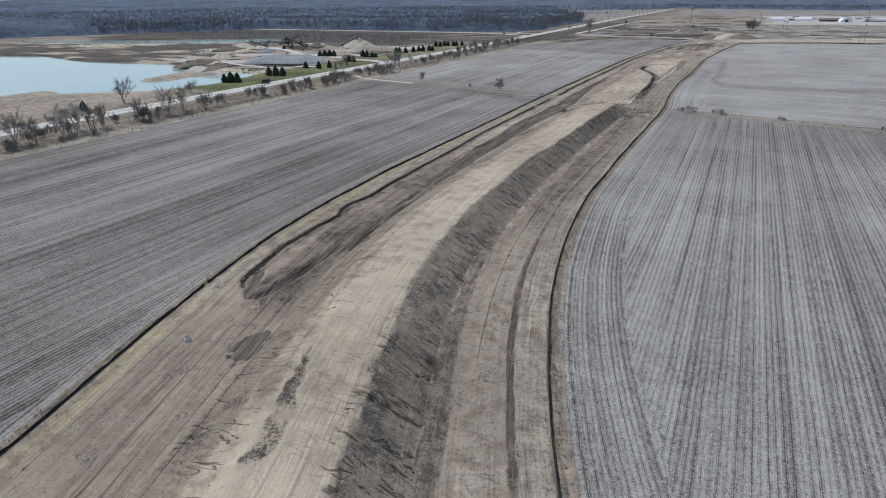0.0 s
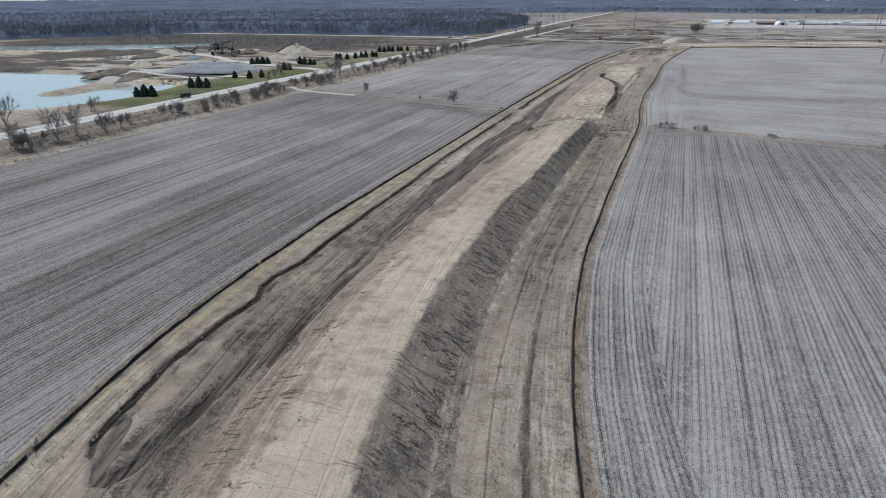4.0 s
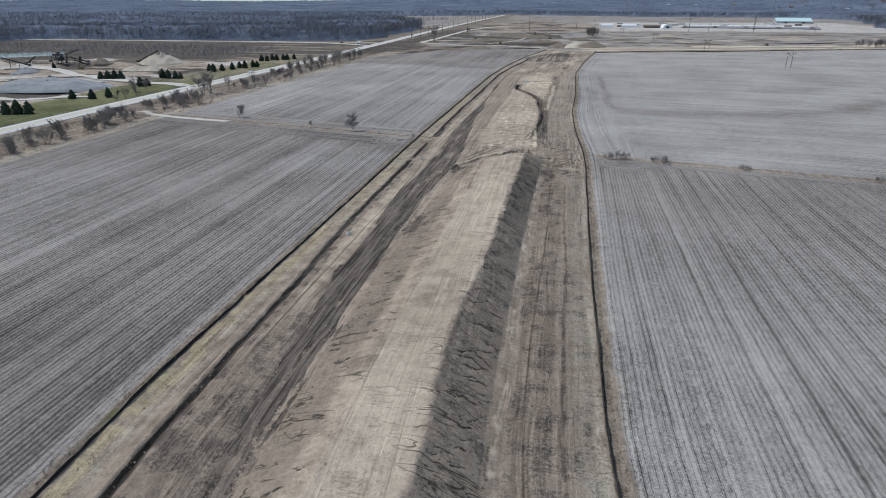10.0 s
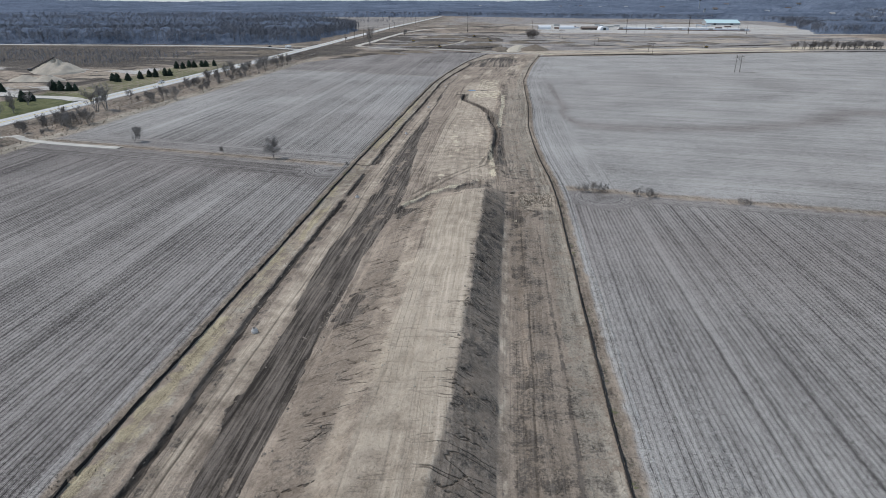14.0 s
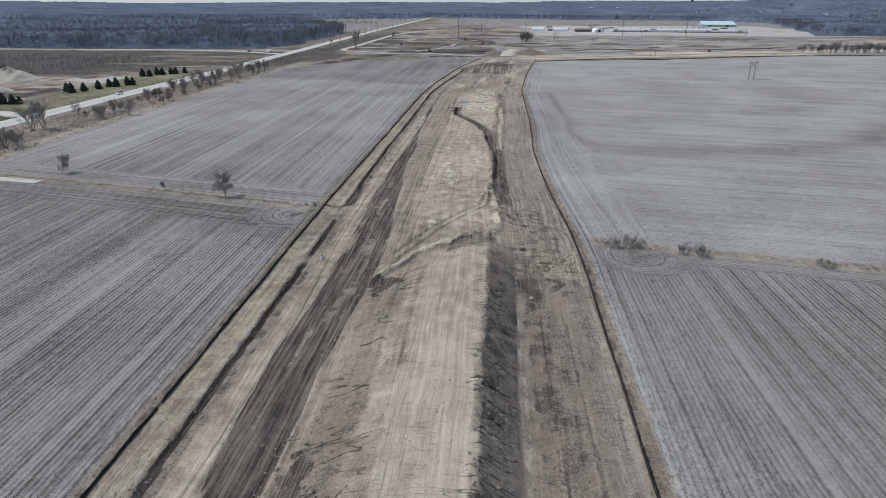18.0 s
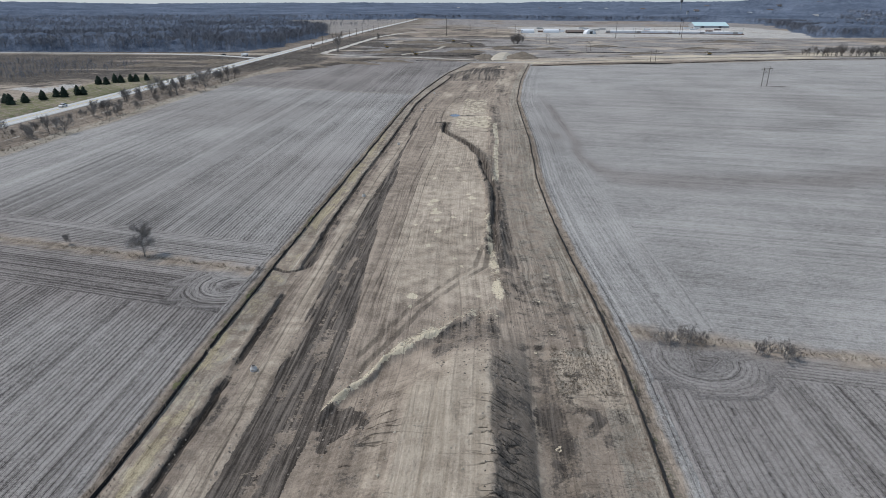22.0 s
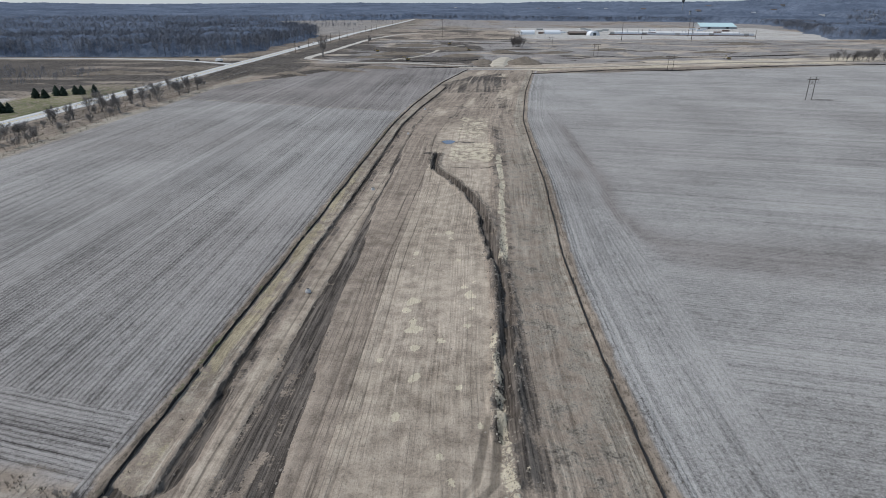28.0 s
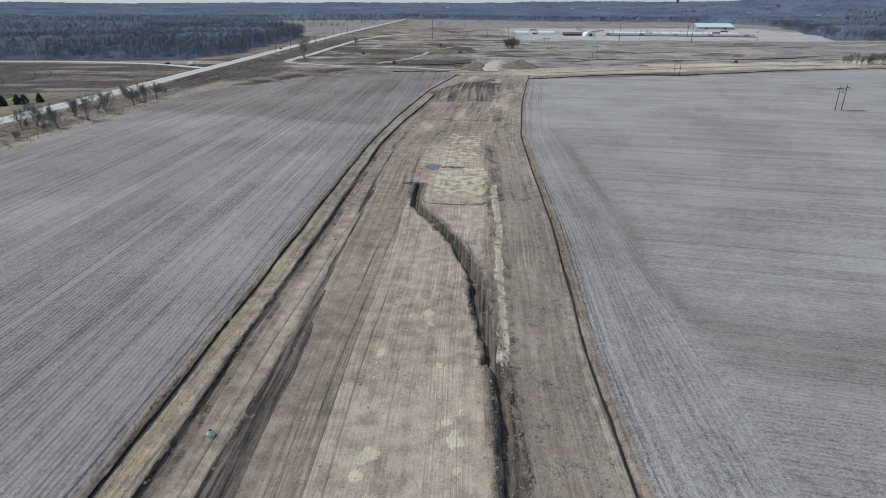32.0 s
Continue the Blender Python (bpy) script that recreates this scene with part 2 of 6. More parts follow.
    mire = k.mix(k.step(total(c, centred(comb, 0.9), centred(scrape, 0.3)), -0.05, 1.15), (0.042, 0.035, 0.029), (0.20, 0.170, 0.142))
    straw = k.mix(k.step(c, -0.1, 1.1), (0.100, 0.085, 0.065), (0.53, 0.475, 0.385))
    sand = k.mix(k.step(c, -0.15, 1.15), (0.40, 0.345, 0.245), (0.70, 0.62, 0.465))
    grass = k.mix(k.step(k.math("ADD", c, centred(big, 0.4)), 0.0, 1.0), (0.062, 0.074, 0.030), (0.20, 0.198, 0.098))
    gravel = k.mix(k.step(k.math("ADD", c, centred(grit, 0.3)), -0.1, 1.1), (0.24, 0.225, 0.20), (0.62, 0.59, 0.545))
    hay = k.mix(k.step(k.math("ADD", c, centred(grit, 0.4)), -0.05, 1.1), (0.15, 0.121, 0.076), (0.57, 0.49, 0.335))
    colour = k.mix(till, earth, field)
    for name, shade in (("straw", straw), ("hay", hay), ("clay", clay), ("topsoil", dark), ("mire", mire), ("sand", sand), ("grass", grass), ("gravel", gravel)):
        colour = k.mix(weight(name, 0.42, 0.3) if name == "clay" else weight(name, 0.24, 0.46) if name == "topsoil" else weight(name, 0.09, 0.40) if name == "mire" else weight(name, 0.08, 0.9) if name == "sand" else weight(name, 0.30, 0.8) if name in ("hay", "straw") else weight(name), colour, shade)
    # wheel ruts, and the painted shade of the ditch bed: soil colour darkened
    rut = k.math("MULTIPLY", k.step(k.attr("rut"), 0.25, 0.75), k.step(k.noise(k.vec(k.math("MULTIPLY", lx, 0.6), k.math("MULTIPLY", ly, 0.03)), 1.0, 2), 0.3, 0.6))
    # bundles of thin track lines left by graders and dozers
    flat = k.math("SUBTRACT", 1.0, k.math("MAXIMUM", till, k.attr("bank")), clamp=True)
    def bundle(gap, wide, seed):
        sway = centred(k.noise(k.vec(k.math("MULTIPLY", lx, 0.04), k.math("MULTIPLY_ADD", ly, 0.012, seed)), 1.0, 2), 6.0)
        saw = k.math("ABSOLUTE", k.math("SUBTRACT", k.math("FRACT", k.math("DIVIDE", k.math("ADD", lx, sway), gap)), 0.5))
        on = k.step(k.noise(k.vec(k.math("MULTIPLY_ADD", lx, 0.16, seed), k.math("MULTIPLY", ly, 0.014)), 1.0, 3), 0.54, 0.58)
        return k.math("MULTIPLY", k.math("SUBTRACT", 1.0, k.step(saw, wide * 0.4, wide)), k.math("MULTIPLY", on, k.step(mid, 0.1, 0.5)))
    tracks = k.math("MULTIPLY", k.math("MAXIMUM", bundle(0.74, 0.11, 0.0), bundle(2.3, 0.06, 31.0)), flat)
    colour = k.mix(k.math("MULTIPLY", tracks, 0.55, clamp=True), colour, k.tone(colour, 0.45))
    pressed = k.math("MULTIPLY", bundle(0.52, 0.13, 57.0), flat)
    colour = k.mix(k.math("MULTIPLY", pressed, 0.5, clamp=True), colour, k.tone(colour, 1.38))
    colour = k.mix(k.math("MULTIPLY", rut, 0.85, clamp=True), colour, k.tone(colour, 0.40))
    # runoff channels on the banks: thin strands, the shade inside them painted dark
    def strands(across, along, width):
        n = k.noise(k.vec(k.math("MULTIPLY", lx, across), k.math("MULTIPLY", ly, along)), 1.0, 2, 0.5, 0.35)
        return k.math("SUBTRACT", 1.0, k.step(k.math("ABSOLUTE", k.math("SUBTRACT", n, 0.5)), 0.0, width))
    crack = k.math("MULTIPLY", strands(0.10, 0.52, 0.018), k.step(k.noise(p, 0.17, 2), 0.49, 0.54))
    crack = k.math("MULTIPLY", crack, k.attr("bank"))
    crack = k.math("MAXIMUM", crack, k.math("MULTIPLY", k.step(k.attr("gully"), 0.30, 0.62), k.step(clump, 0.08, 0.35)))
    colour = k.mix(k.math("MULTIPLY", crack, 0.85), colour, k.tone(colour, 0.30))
    bare = k.math("SUBTRACT", 1.0, till)
    h = total(k.math("MULTIPLY", fine, 0.06), k.math("MULTIPLY", grit, 0.04), k.math("MULTIPLY", pock, -0.06), k.math("MULTIPLY", k.math("MULTIPLY", wave, till), -0.05), k.math("MULTIPLY", k.math("MULTIPLY", drag, bare), 0.06), k.math("MULTIPLY", k.math("MULTIPLY", tread, bare), 0.04), k.math("MULTIPLY", k.math("MULTIPLY", mid, bare), 0.10))
    h = k.math("SUBTRACT", h, k.math("MULTIPLY", crack, 0.25))
    k.bump(h, 1.0, 0.8)
    return k.done(colour, 0.95)


def make_gravel(name, low, high, grain=6.0):
    k = Nodes(name, 0.95)
    p = k.where()
    a = k.noise(p, grain, 4, 0.7)
    b = k.noise(p, 0.25, 4, 0.6)
    f = k.math("ADD", k.math("MULTIPLY", a, 0.55), k.math("MULTIPLY", b, 0.55))
    k.bump(a, 0.06)
    return k.done(k.mix(k.step(f, 0.25, 0.85), low, high))


def make_pavement():
    """Old concrete highway: joints, tyre lanes and patches."""
    k = Nodes("old_concrete", 0.9)
    p = k.where()
    x, y, _ = k.split(p)
    a = k.noise(k.vec(k.math("MULTIPLY", x, 0.9), k.math("MULTIPLY", y, 0.02)), 1.0, 3)
    b = k.noise(p, 1.5, 4, 0.65)
    f = k.math("ADD", k.math("MULTIPLY", a, 0.6), k.math("MULTIPLY", b, 0.5))
    joint = k.math("LESS_THAN", k.math("FRACT", k.math("MULTIPLY", y, 1 / 6.0)), 0.012)
    c = k.mix(k.step(f, 0.25, 0.85), (0.42, 0.41, 0.385), (0.62, 0.605, 0.57))
    return k.done(k.mix(k.math("MULTIPLY", joint, 0.5), c, (0.2, 0.19, 0.18)))


def make_water(name, colour):
    k = Nodes(name, 0.06)
    p = k.where()
    k.bsdf.inputs["Specular IOR Level"].default_value = 0.5
    k.bump(k.noise(p, 1.6, 4, 0.6), 0.05, 0.25)
    f = k.noise(p, 0.02, 3)
    return k.done(k.mix(f, colour, tuple(c * 0.8 for c in colour)))


def make_twigs(name, low, high, rough=0.9):
    """Bark and twigs: varied per limb and per tree."""
    k = Nodes(name, rough)
    f = k.math("ADD", k.math("MULTIPLY", k.island(), 0.6), k.math("MULTIPLY", k.luck(), 0.4))
    f = k.math("ADD", f, k.math("MULTIPLY", k.math("SUBTRACT", k.noise(k.local(), 3.0, 3), 0.5), 0.5))
    return k.done(k.mix(k.step(f, 0.0, 1.0), low, high))


def make_woods():
    """The tops of leafless woods: blue grey with distance haze painted in, broken by darker gaps and paler crowns."""
    k = Nodes("hazed_leafless_canopy", 1.0)
    k.bsdf.inputs["Specular IOR Level"].default_value = 0.0
    p = k.where()
    a = k.noise(p, 0.11, 5, 0.7)
    b = k.noise(p, 0.006, 4, 0.6)
    c = k.noise(k.scaled(p, (1, 1, 0.2)), 0.7, 3, 0.7)
    f = k.math("ADD", k.math("MULTIPLY", a, 0.5), k.math("MULTIPLY", b, 0.45))
    f = k.math("ADD", f, k.math("MULTIPLY", c, 0.3))
    k.bump(k.math("ADD", a, c), 3.0, 0.8)
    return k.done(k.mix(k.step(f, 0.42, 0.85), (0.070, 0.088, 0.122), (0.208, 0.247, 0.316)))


SOIL = make_soil()
PAVEMENT = make_pavement()
GRAVEL = make_gravel("crushed_gravel", (0.36, 0.34, 0.30), (0.62, 0.59, 0.53))
HAUL = make_gravel("haul_road_gravel", (0.36, 0.33, 0.285), (0.60, 0.56, 0.49), 3.0)
RAMP_CLAY = make_gravel("cream_ramp_clay", (0.36, 0.315, 0.245), (0.58, 0.52, 0.42), 1.2)
GREY_STONE = make_gravel("blue_grey_aggregate", (0.17, 0.18, 0.19), (0.335, 0.35, 0.362), 3.0)
TAN_STONE = make_gravel("tan_aggregate", (0.30, 0.26, 0.205), (0.52, 0.465, 0.385), 3.0)
DIRT_HEAP = make_gravel("dug_earth", (0.10, 0.082, 0.062), (0.27, 0.225, 0.175), 2.0)
WATER = make_water("pit_water", (0.37, 0.475, 0.435))
PUDDLE = make_water("puddle_water", (0.09, 0.11, 0.15))
PAINT_WHITE = plain("road_paint_white", (0.75, 0.75, 0.72), 0.8)
PAINT_YELLOW = plain("road_paint_yellow", (0.62, 0.47, 0.10), 0.8)
FABRIC = plain("black_geotextile", (0.022, 0.022, 0.023), 0.8, wear=0.5, scale=3.0)
STAKE = plain("weathered_stake", (0.20, 0.165, 0.12), 0.9)
CONCRETE = plain("precast_concrete", (0.52, 0.50, 0.47), 0.9, wear=0.35, per_thing=0.2)
IRON = plain("cast_iron", (0.07, 0.065, 0.06), 0.7, 0.5)
POLE_WOOD = plain("creosoted_pole", (0.075, 0.06, 0.048), 0.9, per_thing=0.4)
WIRE = plain("aluminium_wire", (0.30, 0.31, 0.32), 0.5, 0.6)
GLASS_CERAMIC = plain("insulator_ceramic", (0.25, 0.22, 0.20), 0.3)
BARK = make_twigs("grey_bark", (0.060, 0.050, 0.042), (0.20, 0.175, 0.155))
TWIGS = make_twigs("bare_twigs", (0.125, 0.113, 0.105), (0.34, 0.315, 0.29))
BRUSH = make_twigs("brush_twigs", (0.13, 0.115, 0.105), (0.36, 0.33, 0.30))
NEEDLES = make_twigs("spruce_needles", (0.012, 0.022, 0.014), (0.042, 0.062, 0.040))
# twigs of the far woods, their colour shifted to blue for distance haze
HAZED_WOOD_TWIGS = make_twigs("hazed_wood_twigs", (0.090, 0.100, 0.122), (0.275, 0.282, 0.308))
HAZED_CANOPY = make_woods()
VERGE_GRASS = make_twigs("verge_grass_blades", (0.11, 0.09, 0.068), (0.27, 0.225, 0.165))
DRY_GRASS = make_twigs("dry_grass_blades", (0.17, 0.14, 0.09), (0.46, 0.41, 0.29))
CLOD = make_twigs("earth_clods", (0.085, 0.072, 0.060), (0.30, 0.26, 0.215))
ROOTS = make_twigs("roots_and_dirt", (0.022, 0.019, 0.016), (0.13, 0.112, 0.095))
CLAY_CLOD = make_twigs("clay_lumps", (0.20, 0.175, 0.135), (0.50, 0.45, 0.36))
ROCK = make_twigs("broken_stone", (0.16, 0.15, 0.14), (0.46, 0.44, 0.41))

# ---- lie of the land ----
def hash2(i, j, s):
    n = (i * 374761393 + j * 668265263 + s * 974711) & 0xFFFFFFFF
    n = ((n ^ (n >> 13)) * 1274126177) & 0xFFFFFFFF
    return ((n ^ (n >> 16)) & 0xFFFF) / 65535.0


def vnoise(x, y, s=0):
    """Smooth noise in 0..1 on a unit lattice."""
    x, y = np.asarray(x, float), np.asarray(y, float)
    i, j = np.floor(x).astype(np.int64), np.floor(y).astype(np.int64)
    u, v = x - i, y - j
    u, v = u * u * (3 - 2 * u), v * v * (3 - 2 * v)
    a, b = hash2(i, j, s), hash2(i + 1, j, s)
    c, d = hash2(i, j + 1, s), hash2(i + 1, j + 1, s)
    return (a + (b - a) * u) * (1 - v) + (c + (d - c) * u) * v


def fbm(x, y, s=0, octaves=3):
    total, amp, norm = 0.0, 1.0, 0.0
    for n in range(octaves):
        total = total + amp * vnoise(x * 2**n, y * 2**n, s + n)
        norm, amp = norm + amp, amp * 0.5
    return total / norm


def ramp(v, a, b):
    """0 at a, 1 at b, smooth between."""
    t = np.clip((np.asarray(v, float) - a) / (b - a), 0, 1)
    return t * t * (3 - 2 * t)


def within(v, a, b, soft=0.5):
    return ramp(v, a - soft, a + soft) * (1 - ramp(v, b - soft, b + soft))


def line(y, *pairs):
    """A value along y, straight between (y, value) pairs."""
    ys, vs = zip(*pairs)
    return np.interp(y, ys, vs)


def smooth_line(y, *pairs):
    return (line(y - 7, *pairs) + line(y, *pairs) + line(y + 7, *pairs)) / 3


def left_fence(y):
    return smooth_line(y, (-60, -37), (-20, -50), (0, -56.5), (23, -63.8), (40, -69), (53, -72.9), (68, -76.9), (89, -81.2), (111, -83), (140, -84.3), (290, -84.2),
                (330, -83.4), (420, -81.9), (480, -80.6), (530, -77.3), (619, -68), (690, -55), (730, -47))


def right_fence(y):
    return smooth_line(y, (-60, 46), (-20, 22), (0, 10), (20, 0), (45, -10.1), (58, -14.8), (70, -18.6), (84, -22.1), (100, -25.3), (131, -28.7), (180, -29), (264, -27.8),
                (305, -30.2), (345, -31), (400, -28.8), (450, -28.4), (495, -27.6), (579, -20), (660, -10), (730, -1))


WIDE = 55.5  # width of the graded strip between the fences


def strip_q(x, y):
    a, b = left_fence(y), right_fence(y)
    return (x - a) / (b - a) * WIDE


def strip_x(q, y):
    a, b = left_fence(y), right_fence(y)
    return a + (b - a) * q / WIDE


def inside(x, y, corners):
    """Distance into a polygon (positive inside), in metres."""
    x, y = np.asarray(x, float), np.asarray(y, float)
    best, odd = np.full(np.broadcast(x, y).shape, 1e9), np.zeros(np.broadcast(x, y).shape, bool)
    for (ax, ay), (bx, by) in zip(corners, corners[1:] + corners[:1]):
        ex, ey = bx - ax, by - ay
        t = np.clip(((x - ax) * ex + (y - ay) * ey) / (ex * ex + ey * ey), 0, 1)
        best = np.minimum(best, np.hypot(x - ax - t * ex, y - ay - t * ey))
        cross = (ay > y) != (by > y)
        odd ^= cross & (x < ex * (y - ay) / (ey if ey else 1e-9) + ax)
    return np.where(odd, best, -best)


POND_A = [(-470, 100), (-345, 180), (-345, 198), (-340, 205), (-322, 199), (-287, 227), (-279, 246), (-282, 288), (-289, 310), (-304, 320), (-313, 312), (-319, 298), (-325, 283), (-323, 268), (-332, 257),
          (-337, 259), (-346, 297), (-361, 319), (-389, 338), (-440, 339), (-495, 329), (-581, 352), (-625, 339), (-760, 320), (-820, 60)]
POND_B = [(-800, 440), (-625, 485), (-560, 511), (-521, 541), (-490, 572), (-508, 600), (-536, 633), (-617, 592), (-690, 546), (-820, 500)]
WOODS_W = [(-275, 860), (-297, 818), (-500, 811), (-700, 800), (-820, 640), (-900, 510), (-1000, 150), (-1200, -800), (-4800, -800), (-4800, 4800), (-240, 4800),
           (-240, 2500), (-300, 2260), (-620, 2180), (-640, 1800), (-360, 1400), (-292, 1180)]
WOODS_E = [(452, 1150), (800, 1050), (2500, 900), (4600, 1500), (3500, 4700), (-340, 4800), (-340, 2560), (-225, 2380), (200, 2080), (520, 1980), (640, 1750), (560, 1480)]
WATER_Z = -1.7


def highway_x(y):
    return smooth_line(y, (-400, -236), (700, -236), (900, -243), (1300, -250), (2300, -246), (4800, -246))


def land(x, y):
    """Height of the open land, without the graded strip."""
    x, y = np.asarray(x, float), np.asarray(y, float)
    d = np.hypot(x + 60, y - 250)
    z = 47 * ramp(d, 2000, 4500) * (0.72 + 0.5 * fbm(x / 900, y / 900, 5, 2))
    z = z + 42 * np.exp(-(((x - 1650) / 950) ** 2) - ((y - 2950) / 700) ** 2) + 16 * np.exp(-(((x + 2300) / 900) ** 2) - ((y - 2300) / 900) ** 2)
    z = z + ramp(d, 90, 500) * (fbm(x / 140, y / 140, 9, 2) - 0.5) * 0.8
    h = np.abs(x - highway_x(y))
    z = z + 0.7 * (1 - ramp(h, 5.5, 9)) - 0.7 * within(h, 9.5, 12.5, 1.2) * (d < 1500)
    z = z + 0.8 * within(x, -214.5, -208.5, 1.8) * (y < 680)  # old rail bed
    pond = np.maximum(inside(x, y, POND_A), inside(x, y, POND_B)) + (fbm(x / 22, y / 22, 3) - 0.5) * 6
    z = z - 3.2 * ramp(pond, -7, 7)
    pit = ramp(x, -270, -290) * ramp(x, -700, -650) * ramp(y, 300, 330) * ramp(y, 640, 600) * (pond < -6)
    z = z + pit * (fbm(x / 30, y / 30, 21) - 0.5) * 3.5
    site = ramp(x, -210, -190) * ramp(x, 130, 110) * ramp(y, 745, 770) * ramp(y, 1080, 1000)
    z = z + site * (fbm(x / 45, y / 30, 31) - 0.45) * 2.2
    q = strip_q(x, y)
    return z * (1 - within(q, -6, 62, 3) * within(y, -44, 730, 8)) - (0.7 * within(q, -0.6, 56.2, 0.8) + 0.8 * within(q, 6, 49.5, 2.0)) * within(y, -32, 700, 6)


def ditch_q(y):
    return line(y, (50, 8.5), (62, 8.3), (66, 5.3), (81, 4.6), (93, 5.9), (100, 7.1), (104, 5.4), (108, 5.2), (115, 6.7), (146, 6.6), (170, 6.3), (196, 5.0), (218, 4.9), (250, 5),
                (284, 5.2), (305, 4.9), (350, 4.4), (394, 4.8), (450, 4.5), (480, 4), (560, 6), (740, 6))


def band_left(y):
    return line(y, (20, 16), (60, 15.8), (90, 15.5), (130, 14.8), (150, 13.6), (171, 11.6), (193, 11.2), (222, 9.6), (250, 10.8), (290, 10.8), (320, 10.6), (345, 11.1), (365, 11), (411, 9.9), (480, 9), (600, 9))


def band_right(y):
    return line(y, (20, 17), (60, 17.2), (84, 18), (127, 18.4), (171, 17.7), (198, 16.9), (222, 16.6), (245, 18.6), (269, 18.3), (281, 17.4), (300, 15.9), (318, 14.8), (345, 14.0), (365, 12.6), (411, 11.2), (480, 10.2), (600, 10))


def trench_at(q, y):
    """Distance from the winding open trench in the flat part."""
    c = line(y, (292, 40.8), (311, 41.9), (328, 43), (343, 42.2), (366, 39.5), (376, 38.4), (388, 34.5), (400, 29.8), (408, 25.5), (413, 23.6), (422, 22.7), (434, 23))
    slope = (line(y + 2, (292, 40.8), (311, 41.9), (328, 43), (343, 42.2), (366, 39.5), (376, 38.4), (388, 34.5), (400, 29.8), (408, 25.5), (413, 23.6), (422, 22.7), (434, 23)) - c) / 2
    return np.abs(q - c) / np.sqrt(1 + slope**2) + 30 * (1 - within(y, 294, 433, 1.0))


MUD = [(-70, 605), (-53, 649), (-33, 673), (-26, 635), (-35, 576), (-49, 579), (-65, 571)]
LOOP = [(6.4, 70), (8.0, 65.5), (8.2, 63.4), (8.9, 62.3), (10.0, 62.5), (11.2, 64.4), (12.2, 67.5), (12.9, 71.5), (13.9, 78), (15, 88), (15.2, 96)]

SPUR = [(0.6, 286.4), (2.6, 285.4), (4.6, 285.8), (5.9, 287.6), (6.6, 291), (6.4, 296), (5.4, 303)]


def bank_end(q):
    return line(q, (18, 246), (20, 249), (22.2, 252.5), (24, 256), (27, 261), (30, 264.5), (33.4, 269), (36, 270), (41, 272.5))


def graded(q, y, fine=True):
    """Height and soil weights of the strip between the fences, q metres across and y along."""
    qa, ya = 0.82 * q + 0.57 * y, 0.57 * q - 0.82 * y  # the grain lies askew to the strip
    n1, n2, n3 = fbm(q / 6, y / 9, 41), fbm(qa / 1.7, ya / 2.1, 44, 2), fbm((0.9 * qa - 0.44 * ya) / 1.1, (0.44 * qa + 0.9 * ya) / 1.1, 47, 1)
    w = q + (n1 - 0.5) * 1.6
    on = 1 - ramp(y, bank_end(q) - 20, bank_end(q) - 1)
    foot = line(y, (10, 15), (60, 17.5), (110, 18.3), (260, 18.6))
    lip = line(y, (10, 24.5), (60, 25), (110, 26.5), (150, 27.6), (260, 28.5))
    top = line(y, (10, 34.4), (60, 35.2), (80, 34.8), (158, 36.1), (173, 37.2), (200, 38.0), (260, 37.6))
    toe = line(y, (10, 41.6), (60, 41.5), (92, 41.1), (125, 42.2), (170, 42.7), (260, 43))
    high = line(y, (10, 3.0), (60, 3.4), (200, 3.8), (260, 3.4)) * on
    wave = (fbm(0 * q + 0.3, y / 26, 49) - 0.5) * 2.6
    lip, top, toe = lip + 0.5 * wave, top + wave, toe + 0.35 * wave
    wl, wt = lip + (n1 - 0.5) * 2.2, top + (n1 - 0.5) * 0.9 + (n2 - 0.5) * 0.8
    up = np.clip((q - foot) / (wl - foot), 0, 1)
    down = np.clip((toe - q) / (toe - wt), 0, 1)
    z = high * np.minimum(0.86 * up**0.85 + 0.14 * np.clip((q - foot) / (top - foot), 0, 1), down**0.95)
    bank = np.minimum(within(up, 0.04, 0.99, 0.05) + within(q, top - 1.2, toe - 0.3, 0.4), 1) * on
    # runoff channels down both slopes
    ch = fbm(q / 7 + 3, y / 0.95 + (n1 - 0.5) * 3, 51, 2)
    z = z - 0.20 * bank * ramp(np.abs(ch - 0.5), 0.07, 0.0) * ramp(n1, 0.3, 0.6)
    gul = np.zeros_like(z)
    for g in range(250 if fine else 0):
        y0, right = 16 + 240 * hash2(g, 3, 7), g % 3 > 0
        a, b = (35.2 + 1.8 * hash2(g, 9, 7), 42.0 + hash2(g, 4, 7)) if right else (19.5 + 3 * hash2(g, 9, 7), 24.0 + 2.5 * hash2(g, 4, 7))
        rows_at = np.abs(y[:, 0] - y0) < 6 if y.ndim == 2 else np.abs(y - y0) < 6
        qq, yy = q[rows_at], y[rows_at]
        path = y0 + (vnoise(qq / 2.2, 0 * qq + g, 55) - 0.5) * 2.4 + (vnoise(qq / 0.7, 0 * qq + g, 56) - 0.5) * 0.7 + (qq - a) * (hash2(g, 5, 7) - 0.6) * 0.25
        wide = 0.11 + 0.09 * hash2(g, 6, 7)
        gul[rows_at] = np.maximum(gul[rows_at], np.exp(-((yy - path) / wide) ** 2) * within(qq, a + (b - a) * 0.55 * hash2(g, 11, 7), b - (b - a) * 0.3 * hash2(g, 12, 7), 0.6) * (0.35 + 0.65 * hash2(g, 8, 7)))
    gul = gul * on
    z = z - 0.30 * gul
    z = z + 0.10 * (n2 - 0.5) + 0.07 * (n3 - 0.5) + 0.25 * (n1 - 0.5)
    # perimeter ditch with its spoil ridge
    dq = q - ditch_q(y) - (n2 - 0.5) * 0.5
    ditch_on = within(y, 64, 277, 1.0) + within(y, 287, 600, 1.0)
